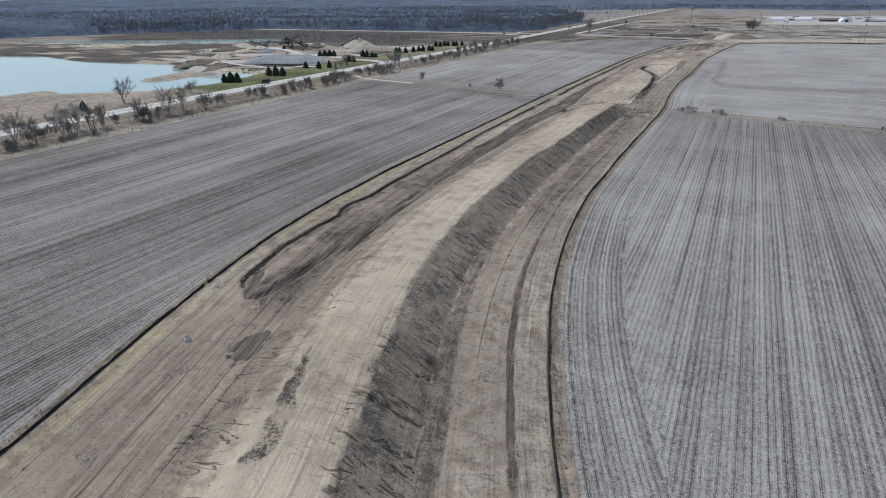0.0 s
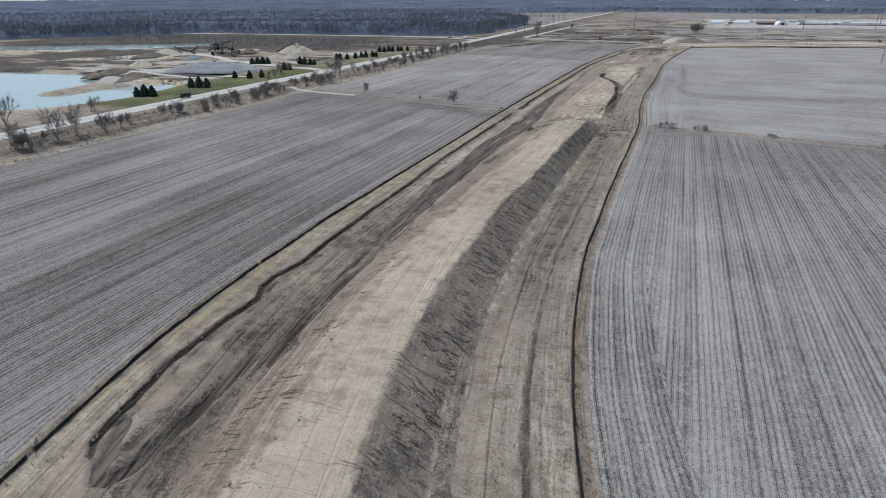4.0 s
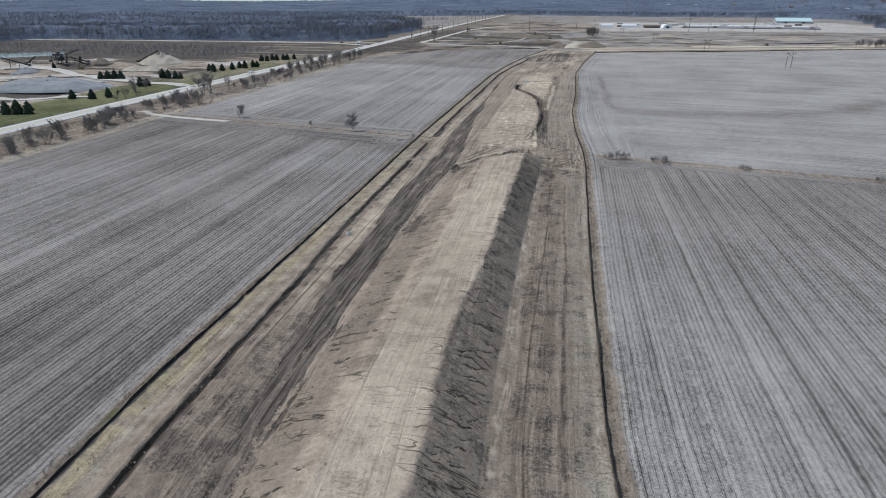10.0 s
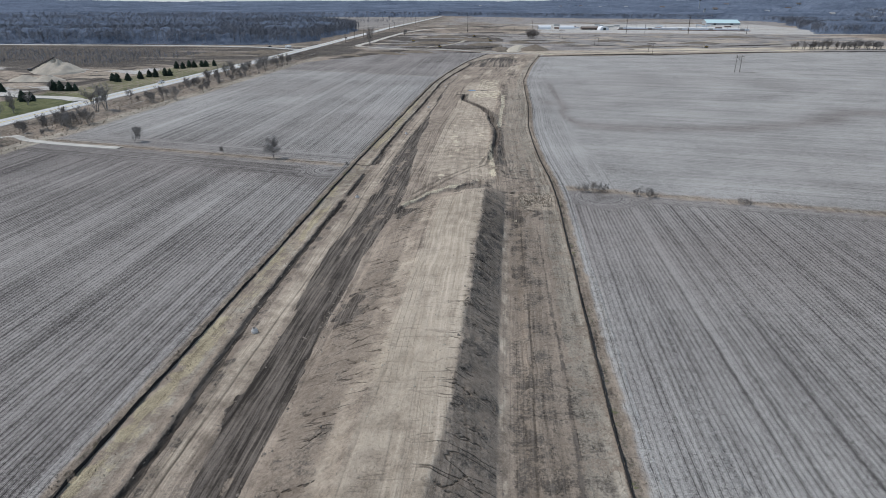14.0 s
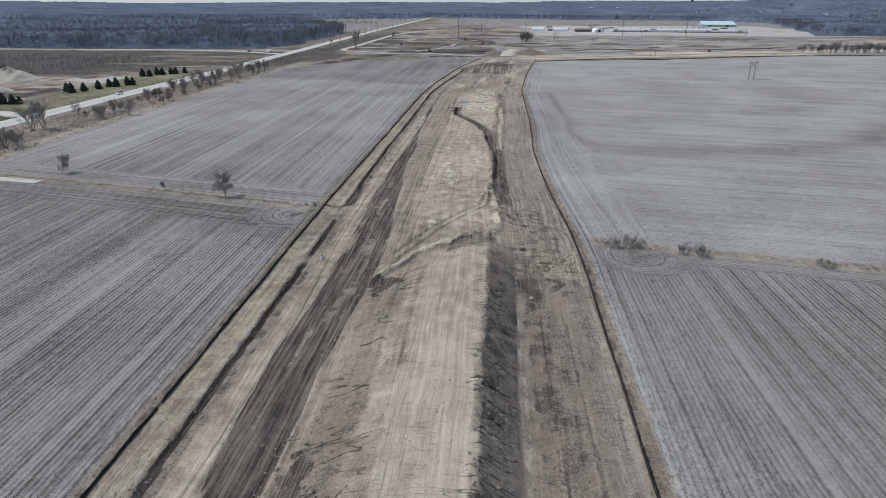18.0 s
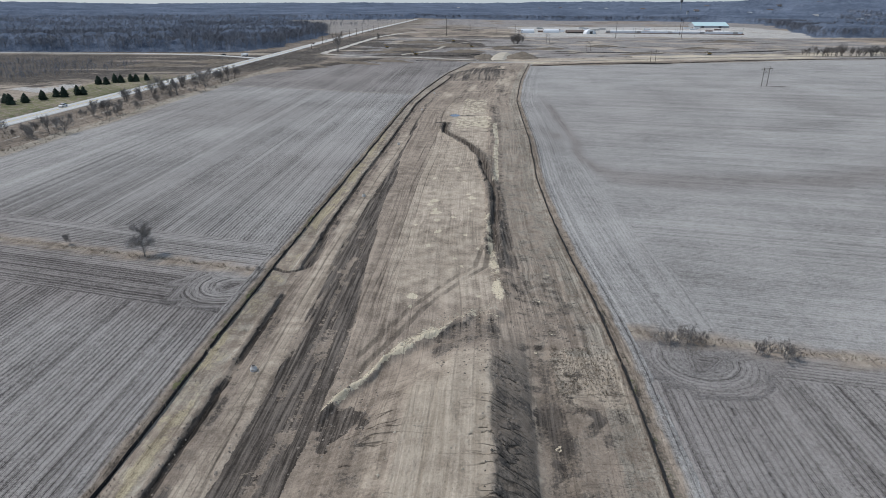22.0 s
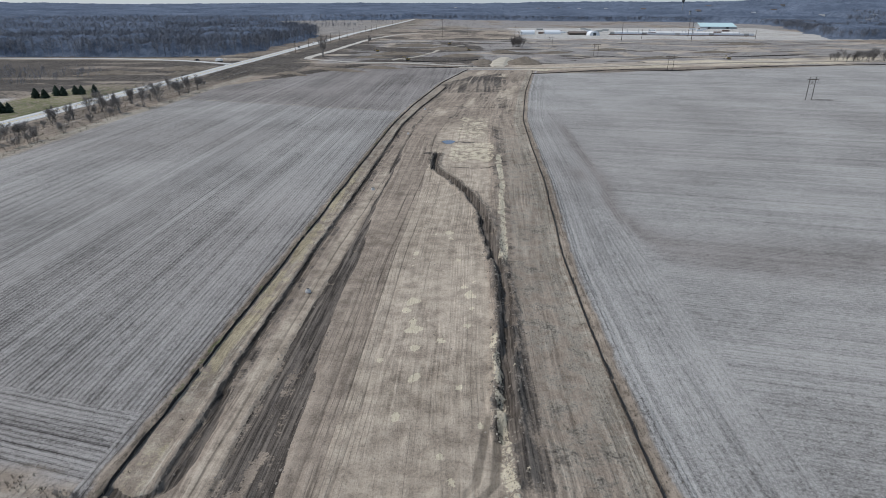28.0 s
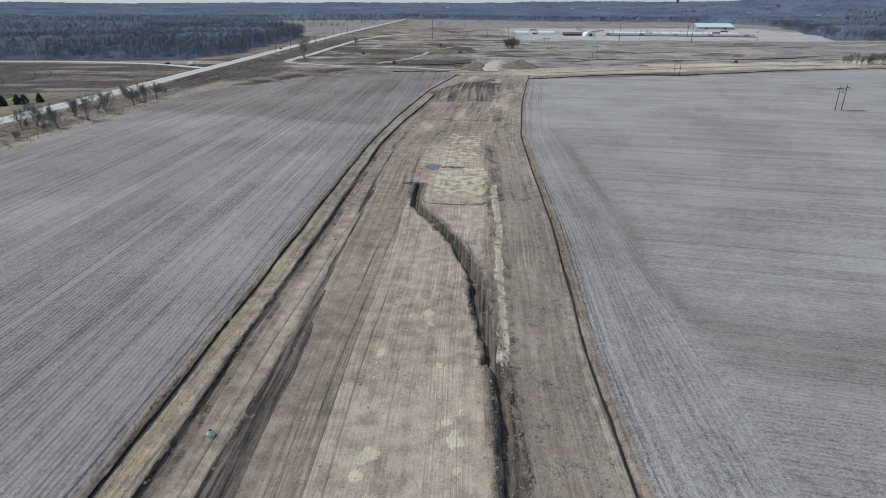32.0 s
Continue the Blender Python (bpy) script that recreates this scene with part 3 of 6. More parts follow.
    ditch_on = ditch_on * (1 - within(y, 252, 256, 2.0) * 0.6)
    z = z - ditch_on * 0.36 * np.exp(-(dq / 0.40) ** 2) + ditch_on * 0.28 * np.exp(-((dq + 0.8) / 0.5) ** 2)
    loop = np.full(np.shape(q), 9.0)
    for (aq, ay), (cq, cy) in zip(LOOP, LOOP[1:]):  # the ditch turns back on itself
        t = np.clip(((q - aq) * (cq - aq) + (y - ay) * (cy - ay)) / ((cq - aq) ** 2 + (cy - ay) ** 2), 0, 1)
        loop = np.minimum(loop, np.hypot(q - aq - t * (cq - aq), y - ay - t * (cy - ay)))
    arm = ramp(loop + (n2 - 0.5) * 0.5, 1.0, 0.6) * (1 - ramp(y, 80, 96))
    spur = np.full(np.shape(q), 9.0)
    for (aq, ay), (cq, cy) in zip(SPUR, SPUR[1:]):  # a short ditch from the fence to the lane
        t = np.clip(((q - aq) * (cq - aq) + (y - ay) * (cy - ay)) / ((cq - aq) ** 2 + (cy - ay) ** 2), 0, 1)
        spur = np.minimum(spur, np.hypot(q - aq - t * (cq - aq), y - ay - t * (cy - ay)))
    arm = np.maximum(arm, ramp(spur + (n2 - 0.5) * 0.5, 0.75, 0.4))
    z = z - 0.4 * arm + 0.2 * np.exp(-((loop - 1.5) / 0.5) ** 2)
    # broad hollow on the field side of the right slope
    z = z - 0.35 * within(q, 43.4, 46.2, 0.8) * (y < 262)
    tr = trench_at(q, y) + (n2 - 0.5) * 1.5 + (n1 - 0.5) * 0.8
    z = z - 1.0 * ramp(tr, 1.1, 0.3) + 0.40 * np.exp(-((tr - 1.6) / 0.5) ** 2)
    # low ridges: the diagonal berm at the bank's end, windrow along the right
    dia = y - bank_end(q) - (n2 - 0.5) * 2.2 - (fbm(q / 4.5, y / 30, 58) - 0.5) * 7
    diag = within(q, 18.5, 40.5, 0.7)
    z = z + diag * 0.8 * np.exp(-((dia - 0.5) / 1.3) ** 2)
    wind = within(q, 40.6, 43.4, 0.8) * within(y, 276, 470, 4)
    z = z + wind * (0.25 + 0.7 * (n2 - 0.3))
    cross = np.exp(-((y - 415 - (n1 - 0.5) * 3) / 0.55) ** 2) * within(q, 27, 45, 0.8)
    cross2 = np.exp(-((y - 527 - (n1 - 0.5) * 4) / 0.8) ** 2) * within(q, 12, 46, 1.5)
    z = z - 0.45 * cross - 0.25 * cross2
    pud = np.hypot((q - 25.6) / 2.2, (y - 450.5) / 3.0) + (n2 - 0.5) * 0.4
    z = z - 0.5 * ramp(pud, 1.4, 0.6)
    # haul lane ruts
    bl, br = band_left(y) + (n1 - 0.5) * 1.2, band_right(y) + (n1 - 0.5) * 1.2
    jag = (fbm(q / 1.2, y / 30, 63) - 0.5) * 2.6
    lane = within(q + jag, bl, br, 0.35) * ramp(y, 60, 85) * (1 - ramp(y, 480, 520) * 0.8)
    fan = 0.55 * vnoise(q / 0.9, y / 30, 61) + 0.45 * vnoise((q - y * 0.05) / 0.7, y / 9, 62)
    z = z + lane * (-0.22 + 0.34 * (fan - 0.5))
    # soils
    clay = within(w, lip - 0.2, top + 0.1, 0.9) * np.where(y < 262, on, 0) * (0.46 + 0.62 * n1)
    clay = np.maximum(clay, within(up, 0.6, 1.0, 0.15) * on * 0.72 * n1)
    clay = np.maximum(clay, within(w, 21, 40.5, 0.8) * ramp(y, 262, 285) * (1 - ramp(y, 470, 520)) * (0.34 + 0.34 * n1))
    clay = np.maximum(clay, within(w, 10, 50, 4) * within(y, 500, 700, 15) * ramp(fbm(q / 7, y / 30, 74), 0.5, 0.7) * 0.7)
    clay = np.maximum(clay, within(w, 7.3, 11, 0.8) * within(y, 150, 420, 20) * (0.15 + 0.6 * n1))
    clay = np.maximum(clay, within(q + (n2 - 0.5) * 1.6 + (n1 - 0.5) * 1.2, 43.3, 43.8, 0.25) * within(y, 100, 262, 12) * ramp(n2, 0.46, 0.62) * 0.8)
    clay = np.maximum(clay, np.exp(-((q - line(y, (50, 10.0), (60, 11.2), (68, 12.3)) - (n2 - 0.5) * 0.8) / 0.45) ** 2) * within(y, 49, 69, 2) * (0.35 + 0.8 * n2))
    clay = np.maximum(clay, within(q + (n2 - 0.5) * 2, 46.8, 54.8, 0.4) * within(y + (n2 - 0.5) * 3, 249, 260.5, 1.0) * (0.42 + 0.6 * n2))
    dry = within(q, 29.5, 34, 0.5) * within(y, -40, 250, 4)
    clay = np.maximum(clay, dry * 0.55)
    dark = lane * 0.30
    mire = lane * np.clip(0.77 + 1.1 * (fan - 0.45) + 0.3 * (n2 - 0.5), 0.15, 1.0) * ramp(y, 60, 100)
    dark = np.maximum(dark, within(down, 0.02, 0.98, 0.04) * on * (0.20 + 0.28 * n1 + 0.16 * n2 + 0.06 * ramp(y, 165, 215) + 0.04 * within(y, 40, 80, 10)))
    dark = np.maximum(dark, within(up, 0.03, 0.72, 0.12) * on * (0.22 + 0.28 * n1))
    mire = np.maximum(mire, ditch_on * within(dq, -0.55, 0.55, 0.22) * (0.55 + 0.5 * n1))
    dark = np.maximum(dark, ditch_on * within(dq, 0.3, 2.0, 0.35) * (0.25 + 0.45 * n2))
    mire = np.maximum(mire, arm)
    dark = np.maximum(dark, within(w, 1.5, 17, 2) * (1 - ramp(y, 54, 66)) * (0.18 + 0.26 * n1))
    # open trench: dark soil weights that also paint in its shading
    mire = np.maximum(mire, ramp(tr, 1.7, 1.0) * (0.55 + 0.5 * n2))
    dark = np.maximum(dark, ramp(tr, 2.6, 1.4) * (0.3 + 0.5 * n2))
    side = line(y, (45, 51.2), (64, 50.7), (84, 50.3), (120, 50.5), (164, 50.9), (181, 51.2), (206, 50.4), (240, 49.9))
    side_w = line(y, (40, 0.58), (85, 0.52), (120, 0.36), (165, 0.3), (240, 0.22))
    dark = np.maximum(dark, within(q + (n2 - 0.5) * 0.3, side - side_w, side + side_w, 0.16) * within(y, -40, 240, 8) * (0.50 + 0.26 * n1))
    mud = within(q + (n2 - 0.5) * 0.9, toe - 0.2, line(y, (48, 44.2), (92, 42.8), (120, 43.0), (160, 43.2)), 0.35) * (1 - ramp(y, 120, 165))
    dark = np.maximum(dark, within(w, 43.5, 50, 0.8) * within(y, -40, 112, 8) * (0.10 + 0.34 * n1))
    dark = np.maximum(dark, within(w, 43.8, 54.6, 0.8) * within(y, 98, 262, 10) * (0.22 + 0.34 * n1))
    dark = np.maximum(dark, mud * (0.47 + 0.12 * n1))
    dark = np.maximum(dark, within(w, 44.2, 47.4, 0.5) * within(y, 205, 262, 10) * (0.30 + 0.5 * n2))
    dark = np.maximum(dark, within(w, 44.2, 49.8, 0.6) * within(y, 105, 240, 14) * (0.36 + 0.20 * n1 + 0.08 * n2))
    dark = np.maximum(dark, within(w, 43.5, 54, 1.6) * within(y + (n1 - 0.5) * 9, 264, 276, 3) * (0.1 + 0.65 * n2))
    # near face of the diagonal berm: dark dug soil with the berm's shadow painted in
    dark = np.maximum(dark, within(w, 30.5, 40, 0.6) * ramp(dia, 0.2, -0.6) * ramp(dia, -18, -6) * (0.32 + 0.45 * n2))
    mire = np.maximum(mire, within(w, 31, 40, 0.6) * within(dia, -1.5, -0.1, 0.4) * (0.3 + 0.5 * n2))
    mire = np.maximum(mire, within(w, 31, 36.5, 1.0) * within(dia, -9, -1, 2.0) * (0.1 + 0.6 * n2))
    # churned dark soil along the windrow, the windrow's shadow band painted in with it
    dark = np.maximum(dark, within(w, 41.2, 46, 0.8) * within(y, 276, 480, 4) * (0.15 + 0.55 * n2))
    dark = np.maximum(dark, within(w, 40.9, 45.5, 0.8) * within(y, 286, 346, 4) * (0.38 + 0.55 * n2))
    dark = np.maximum(dark, within(w, 45, 54.5, 0.8) * ramp(y, 268, 282) * (1 - ramp(y, 440, 520)) * (0.16 + 0.22 * n1 + 0.14 * n2))
    mire = np.maximum(mire, np.maximum(cross, cross2 * 0.8))
    dark = np.maximum(dark, within(q + (n2 - 0.5) * 1.6, 25.7, line(y, (36, 28.6), (52, 26.3)), 0.5) * within(y, 30, 51, 2.5) * (0.42 + 0.2 * n2))
    for cq, cy, rq, ry in ((16, 51, 2.2, 4), (18, 90, 1.2, 5), (19.7, 197, 2.3, 6.5), (21.2, 244, 3.2, 4), (12, 172, 1.2, 5), (31, 449, 5, 1.2), (20, 432, 2.2, 2)):
        dark = np.maximum(dark, ramp(np.hypot((q - cq) / rq, (y - cy) / ry) + (n2 - 0.5) * 0.9, 1.15, 0.65) * 0.5)
        mire = np.maximum(mire, ramp(np.hypot((q - cq) / rq, (y - cy) / ry) + (n2 - 0.5) * 1.1 + (n3 - 0.5) * 0.6, 1.05, 0.75) * (0.62 + 0.45 * n2))
    dark = np.maximum(dark, within(w, 8, 52, 3) * within(y, 470, 705, 12) * ramp(fbm(q / 3.5, y / 30, 73), 0.5, 0.66) * (0.2 + 0.5 * n2))
    dark = np.maximum(dark, within(w, 8.5, 18, 1.5) * within(y, 55, 165, 20) * (0.26 + 0.42 * n1))
    far_mud = ramp(inside(strip_x(q, y), y, MUD) + (n1 - 0.5) * 12, -1.5, 2.5)
    dark = np.maximum(dark, far_mud * np.clip(0.25 + 1.1 * vnoise((q + (y - 600) * 0.10) / 1.2, y / 35, 72) * (0.55 + 0.9 * ramp(y, 610, 660)), 0, 0.95))
    pale = line(q, (18.5, 1.6), (23, 3.2), (27, 4.4), (30, 3.8), (32, 1.3), (40.5, 0.7))
    sand = within(dia + (n1 - 0.5) * 2.5 + (n2 - 0.5) * 3.4, 0.0, pale, 0.6) * diag * (0.22 + 0.95 * n2)
    churn = within(w, 41.2, 52, 1.4) * within(y + (n1 - 0.5) * 10, 238, 300, 6) + within(w, 40.8, 45.5, 0.7) * within(y, 296, 450, 8)
    sand = np.maximum(sand, within(w, 40.0, 41.4, 0.35) * within(y, 275, 318, 2) * (0.3 + 0.7 * n2))
    sand = np.maximum(sand, within(w, 42.6, 44.2, 0.4) * within(y, 345, 432, 3) * (0.45 + 0.7 * n2))
    sand = np.maximum(sand, within(w + (n2 - 0.5) * 3, 27, 42.5, 1.2) * within(y + (fbm(q / 5, y / 9, 79) - 0.5) * 26, 417, 449, 3) * (0.28 + 0.5 * n2))
    sand = np.maximum(sand, within(w, 28, 40, 1.5) * within(y, 455, 500, 4) * 0.75 * n2)
    for cq, cy, size in ((31.6, 360, 1.0), (32.5, 356, 0.9), (34.5, 346, 1.1), (25.9, 345, 0.8), (25.8, 348.5, 0.7), (25.6, 342.5, 0.5), (28.7, 359, 0.4), (37.0, 331, 1.0), (36.2, 334, 0.6), (27.1, 328.5, 1.1), (26.4, 325.3, 0.6),
                         (37.0, 326, 0.7), (27.9, 322, 0.8), (28.2, 319.2, 1.2), (28.8, 317.2, 1.0), (28.5, 314.8, 0.9), (36.1, 321, 0.7), (32.4, 316, 0.7), (32.8, 318, 0.35), (27.7, 299, 0.8), (33.3, 293, 0.5), (34.6, 289, 0.5), (26.4, 277, 0.65),
                         (26.2, 273, 0.55), (36.4, 277, 0.6), (27.9, 284, 0.4), (37.4, 336, 0.4), (24.0, 311, 0.5), (29.4, 307, 0.8), (35.2, 305, 0.5), (37.8, 298, 0.4)):
        sand = np.maximum(sand, ramp(np.hypot((q - cq) / (0.85 * size), (y - cy) / (1.15 * size)) + (n2 - 0.5) * 2.2 + (n3 - 0.5) * 1.8, 1.0, 0.55) * 0.80)
    sand = np.maximum(sand, np.clip(churn, 0, 1) * ramp(0.5 * n3 + 0.5 * n2, 0.74, 0.86) * 0.55)
    dark = np.maximum(dark, np.clip(churn, 0, 1) * ramp(0.5 * n3 + 0.5 * n1, 0.52, 0.38) * (0.25 + 0.5 * n2))
    straw = within(w, 0.2, 4.2, 0.7) * (q > -0.2) * (0.10 + 0.70 * n1)
    straw = np.maximum(straw, within(w, 51.4, 55.4, 0.5) * (0.42 + 0.42 * n2))
    straw = np.maximum(straw, within(w, 44.6, 49.6, 0.6) * (0.22 + 0.50 * n2) * (1 - 0.5 * ramp(y, 110, 150)))
    straw = np.maximum(straw, within(q, 46.3, 54.3, 0.5) * within(y, 251, 261.5, 1.0) * (0.35 + 0.7 * n2))
    straw = np.maximum(straw, within(w, 45, 51, 1) * within(y, 270, 460, 6) * (0.12 + 0.66 * n2))
    straw = np.maximum(straw, within(w, 50.5, 54.4, 0.8) * within(y, 290, 460, 6) * (0.2 + 0.6 * n2))
    yellow = within(w + (n2 - 0.5) * 1.6, 0.4, 2.8, 0.5) * ramp(fbm(q / 3, y / 20, 77), 0.42, 0.52) * (0.22 + 0.85 * n2)
    hay = np.clip(yellow * 0.9 + within(w, 0.2, 3.4, 0.6) * 0.62 * n2, 0, 1) * (1 - 0.85 * ramp(y, 385, 425))
    edge = np.maximum(within(q, -1.2, -0.1, 0.3), within(q, WIDE + 0.1, WIDE + 1.2, 0.3) * (1 - 0.75 * ramp(y, 268, 285)))
    grass = edge * 0.55 * n1
    straw = np.maximum(straw, edge * 0.45 * n2)
    dark = np.maximum(dark, edge * (0.26 + 0.40 * (1 - n2)))
    # strip at the fence foot: dirt and the fence's shadow painted as dark soil
    foot_shade_dirt = np.maximum(within(q, -0.30, 0.15, 0.13), within(q, WIDE - 0.15, WIDE + 0.30, 0.13))
    dark = np.maximum(dark, foot_shade_dirt)
    sand, straw, hay = sand * (1 - foot_shade_dirt), straw * (1 - foot_shade_dirt), hay * (1 - foot_shade_dirt)
    # wheel tracks
    rut = np.zeros_like(z)
    for c, a, b, swing, seed in ((30.4, 10, 262, 1.8, 1), (32.3, 10, 262, 1.8, 1), (29.2, 90, 250, 1.6, 12), (10.2, 10, 120, 1.8, 2), (12.4, 10, 120, 1.8, 2), (13.8, 20, 100, 2.0, 3), (15.9, 20, 100, 2.0, 3),
                                 (20.4, 275, 500, 2.0, 6), (22.5, 275, 500, 2.0, 6), (17.6, 270, 470, 1.5, 7), (19.7, 270, 470, 1.5, 7),
                                 (28.2, 60, 230, 1.0, 8), (9.2, 140, 400, 1.0, 9), (46.4, 60, 250, 0.7, 10)):
        at = c + (vnoise(y / 38, y * 0 + seed, 80) - 0.5) * 2 * swing
        rut = np.maximum(rut, np.exp(-((q - at) / 0.19) ** 2) * within(y, a, b, 6) * (0.55 if 28 < c < 33 else 0.9))
    for s in range(2):
        at = line(y, (250, 18 + s * 2.1), (257, 20 + s * 2.1), (273, 26.5 + s * 2.1), (284, 33 + s * 2.1), (289, 37 + s * 2), (300, 39 + s * 1.2))
        rut = np.maximum(rut, np.exp(-((q - at) / 0.6) ** 2) * within(y, 252, 300, 3))
    # the ditch bed joins the rut mask, so its shadow line is painted in
    rut = np.maximum(rut, within(dq, -0.5, 0.55, 0.2) * ditch_on * 0.9)
    z = z - 0.10 * rut
    out = 1 - within(q, -3.4, WIDE + 3.6, 0.5)
    z = z + 0.06 * (1 - within(q, 1, WIDE - 1, 1.0))
    z = np.where(out > 0, z * (1 - out) - 0.25 * out, z)
    tail = ramp(y, 690, 712)
    z = z * (1 - tail) - 0.4 * tail
    soils = dict(clay=clay, topsoil=dark, mire=mire, sand=sand, straw=straw, hay=hay, grass=grass, rut=rut, bank=bank, gully=gul)
    return z, {key: np.clip(v, 0, 1) for key, v in soils.items()}


def ground_at(x, y):
    """Height of whatever ground lies at a place."""
    q = float(strip_q(x, y))
    if -3 < q < WIDE + 3 and -38 < y < 700:
        z, _ = graded(np.array([q]), np.array([float(y)]), False)
        return float(z[0]) + 0.02
    return float(land(x, y))


def sheet(name, X, Y, Z, material, values, lay):
    """A grid of ground with its soil weights."""
    rows, cols = X.shape
    me = bpy.data.meshes.new(name)
    me.vertices.add(rows * cols)
    me.vertices.foreach_set("co", np.stack([X, Y, Z], -1).astype(np.float32).ravel())
    i = (np.arange(rows - 1)[:, None] * cols + np.arange(cols - 1)[None]).ravel()
    quads = np.stack([i, i + 1, i + cols + 1, i + cols], -1)
    me.loops.add(quads.size)
    me.loops.foreach_set("vertex_index", quads.astype(np.int32).ravel())
    me.polygons.add(len(quads))
    me.polygons.foreach_set("loop_start", (np.arange(len(quads)) * 4).astype(np.int32))
    me.polygons.foreach_set("use_smooth", np.ones(len(quads), bool))
    me.update(calc_edges=True)
    for key, v in values.items():
        me.attributes.new(key, "FLOAT", "POINT").data.foreach_set("value", np.broadcast_to(v, X.shape).astype(np.float32).ravel())
    me.attributes.new("lay", "FLOAT_VECTOR", "POINT").data.foreach_set("vector", np.stack([*lay, 0 * X], -1).astype(np.float32).ravel())
    me.materials.append(material)
    return new(name, me)


def spaced(*stops):
    """Coordinates from (start, step) pairs up to the last start."""
    out = []
    for (a, s), (b, _) in zip(stops, stops[1:]):
        out.append(np.linspace(a, b, max(1, round((b - a) / s)), endpoint=False))
    return np.concatenate([*out, [stops[-1][0]]])


def hedge_left(x):
    return 284.5 - (x + 84) * 0.225


def hedge_right(x):
    return 267.5 - (x + 26) * 0.205


gx = spaced((-4850, 260), (-2200, 110), (-1000, 22), (-700, 8), (-430, 4), (-255, 1.8), (-195, 2.2), (20, 3), (150, 8), (500, 40), (1300, 150), (4850, 1))
gy = spaced((-1500, 150), (-300, 25), (0, 3), (230, 2), (320, 3), (640, 3.5), (830, 5), (1150, 10), (1350, 22), (2000, 90), (4850, 1))
GX, GY = np.meshgrid(gx, gy)
GZ = land(GX, GY)
_n, _m = fbm(GX / 25, GY / 25, 11), fbm(GX / 90, GY / 90, 15)
_hw = GX - highway_x(GY)
_east, _west = GX > right_fence(GY), GX < left_fence(GY)
_hl, _hr = GY - hedge_left(GX), GY - hedge_right(GX)
_far = ramp(GY, 742, 752)
_d = np.hypot(GX + 60, GY - 250)
_tilled = ramp(GX + (_n - 0.5) * 4, -199, -196) * (1 - ramp(GY + (_n - 0.5) * 8 - line(GX, (-200, 596), (-169, 656), (-143, 722), (-116, 738), (-85, 726), (-52, 710)), -3, 3))
_tilled = np.where(_east, 1 - ramp(GY - (GX + 10) * 0.28 - 10 * (_n - 0.5), 668, 674), _tilled)
_tilled = np.maximum(_tilled, within(GX, 60, 420, 20) * within(GY - (GX - 60) * 0.15, 905, 1075, 15))
_tilled = np.maximum(_tilled, within(GX, -180, 1500, 40) * within(GY, 1450, 2400, 60) * ramp(_m, 0.3, 0.45))
_tilled = np.maximum(_tilled, within(GX, -640, -264, 15) * within(GY, 1240, 2250, 40))
_plot = within(GX, -178, 440, 8) * within(GY, 748, 1105, 12)
_lane2 = 0.7 * np.exp(-((fbm(GX / 120, GY / 38, 33) - 0.5) / 0.018) ** 2) + np.exp(-((fbm(GX / 150 + 9, GY / 30, 35) - 0.47) / 0.014) ** 2)
_churn2 = ramp(fbm(GX / 60, GY / 16, 37), 0.55, 0.66) * ramp(GX, 60, -20)
_tilled = np.maximum(_tilled, _plot)
_tilled = _tilled * (1 - within(_hl, -1.6, 1.6, 0.8) * _west) * (1 - within(_hr, -1.8, 1.4, 0.8) * _east)
_verge = within(GX, -231, -197, 2)
_lawn = within(_hw, -46, -7, 4) * within(GY, 225, 600, 30)
_pitzone = within(GX, -760, -268, 6) * within(GY, 300, 545, 14) * (1 - _lawn)
_site = _far * within(GX, -195, 470, 15) * (1 - ramp(GY, 1300, 1700))
_pond = np.maximum(inside(GX, GY, POND_A), inside(GX, GY, POND_B))
_shore = within(_pond, -14, 4, 3)
_marsh = within(GX, -800, -250, 8) * within(GY, 545, 808, 15) * (1 - _lawn)
_wild = ramp(_hw, -8, -14) * (1 - _lawn)
_hedge = np.maximum(within(_hl, -1.2, 1.2, 0.6) * _west * (GX > -200), within(_hr, -1.4, 1.2, 0.6) * _east * (GX < 160))
_pale = within(GX, 20, 520, 25) * within(GY, 1120, 1560, 30)
_cut = within(GY - 0.28 * (GX + 20), 690, 742, 5) * within(GX, -20, 520, 8)
_zones = 0.0
for _corners in ([(-184, 940), (-170, 894), (-116, 868), (-74, 856), (-75, 912), (-125, 942)], [(-102, 768), (-102, 808), (-72, 816), (-40, 810), (-41, 752), (-79, 751)], [(-106, 1109), (-72, 1039), (-36, 929), (-39, 898), (-63, 897), (-80, 979)], [(-201, 1204), (-180, 1134), (-143, 1124), (-149, 1181)]):
    _zones = np.maximum(_zones, ramp(inside(GX, GY, _corners) + (_n - 0.5) * 34, -3, 6) * (0.45 + 0.7 * fbm(GX / 22, GY / 9, 36)))
_next = GY - 514 + (GX + 84) * 0.289  # the second field behind a grassy balk
_swirl = np.where(_hr < -2.5, np.hypot(GX + 17, GY - 260), 99)
_swirl = np.minimum(_swirl, np.where(_hl < -2.5, np.hypot(GX + 89.5, GY - 279.5), 99))
_swirl = np.where(_swirl < 2.2, 99, _swirl)
_stain = line(GX, (-17, 408), (-15.5, 380), (-12, 358), (-5, 351), (9, 349), (45, 350), (75, 362), (87, 369), (107, 392), (140, 396))
_stain = np.exp(-((GY - _stain) / (5 + 8 * _n)) ** 2) * ramp(GX, -26, -16) * ramp(GX, 150, 120) * (0.75 + 0.5 * _n)
_rough = (1 - _tilled) * ramp(GY, 600, 680) * (1 - _marsh) * (1 - _pale) * (1 - _cut) * (_d < 2600)
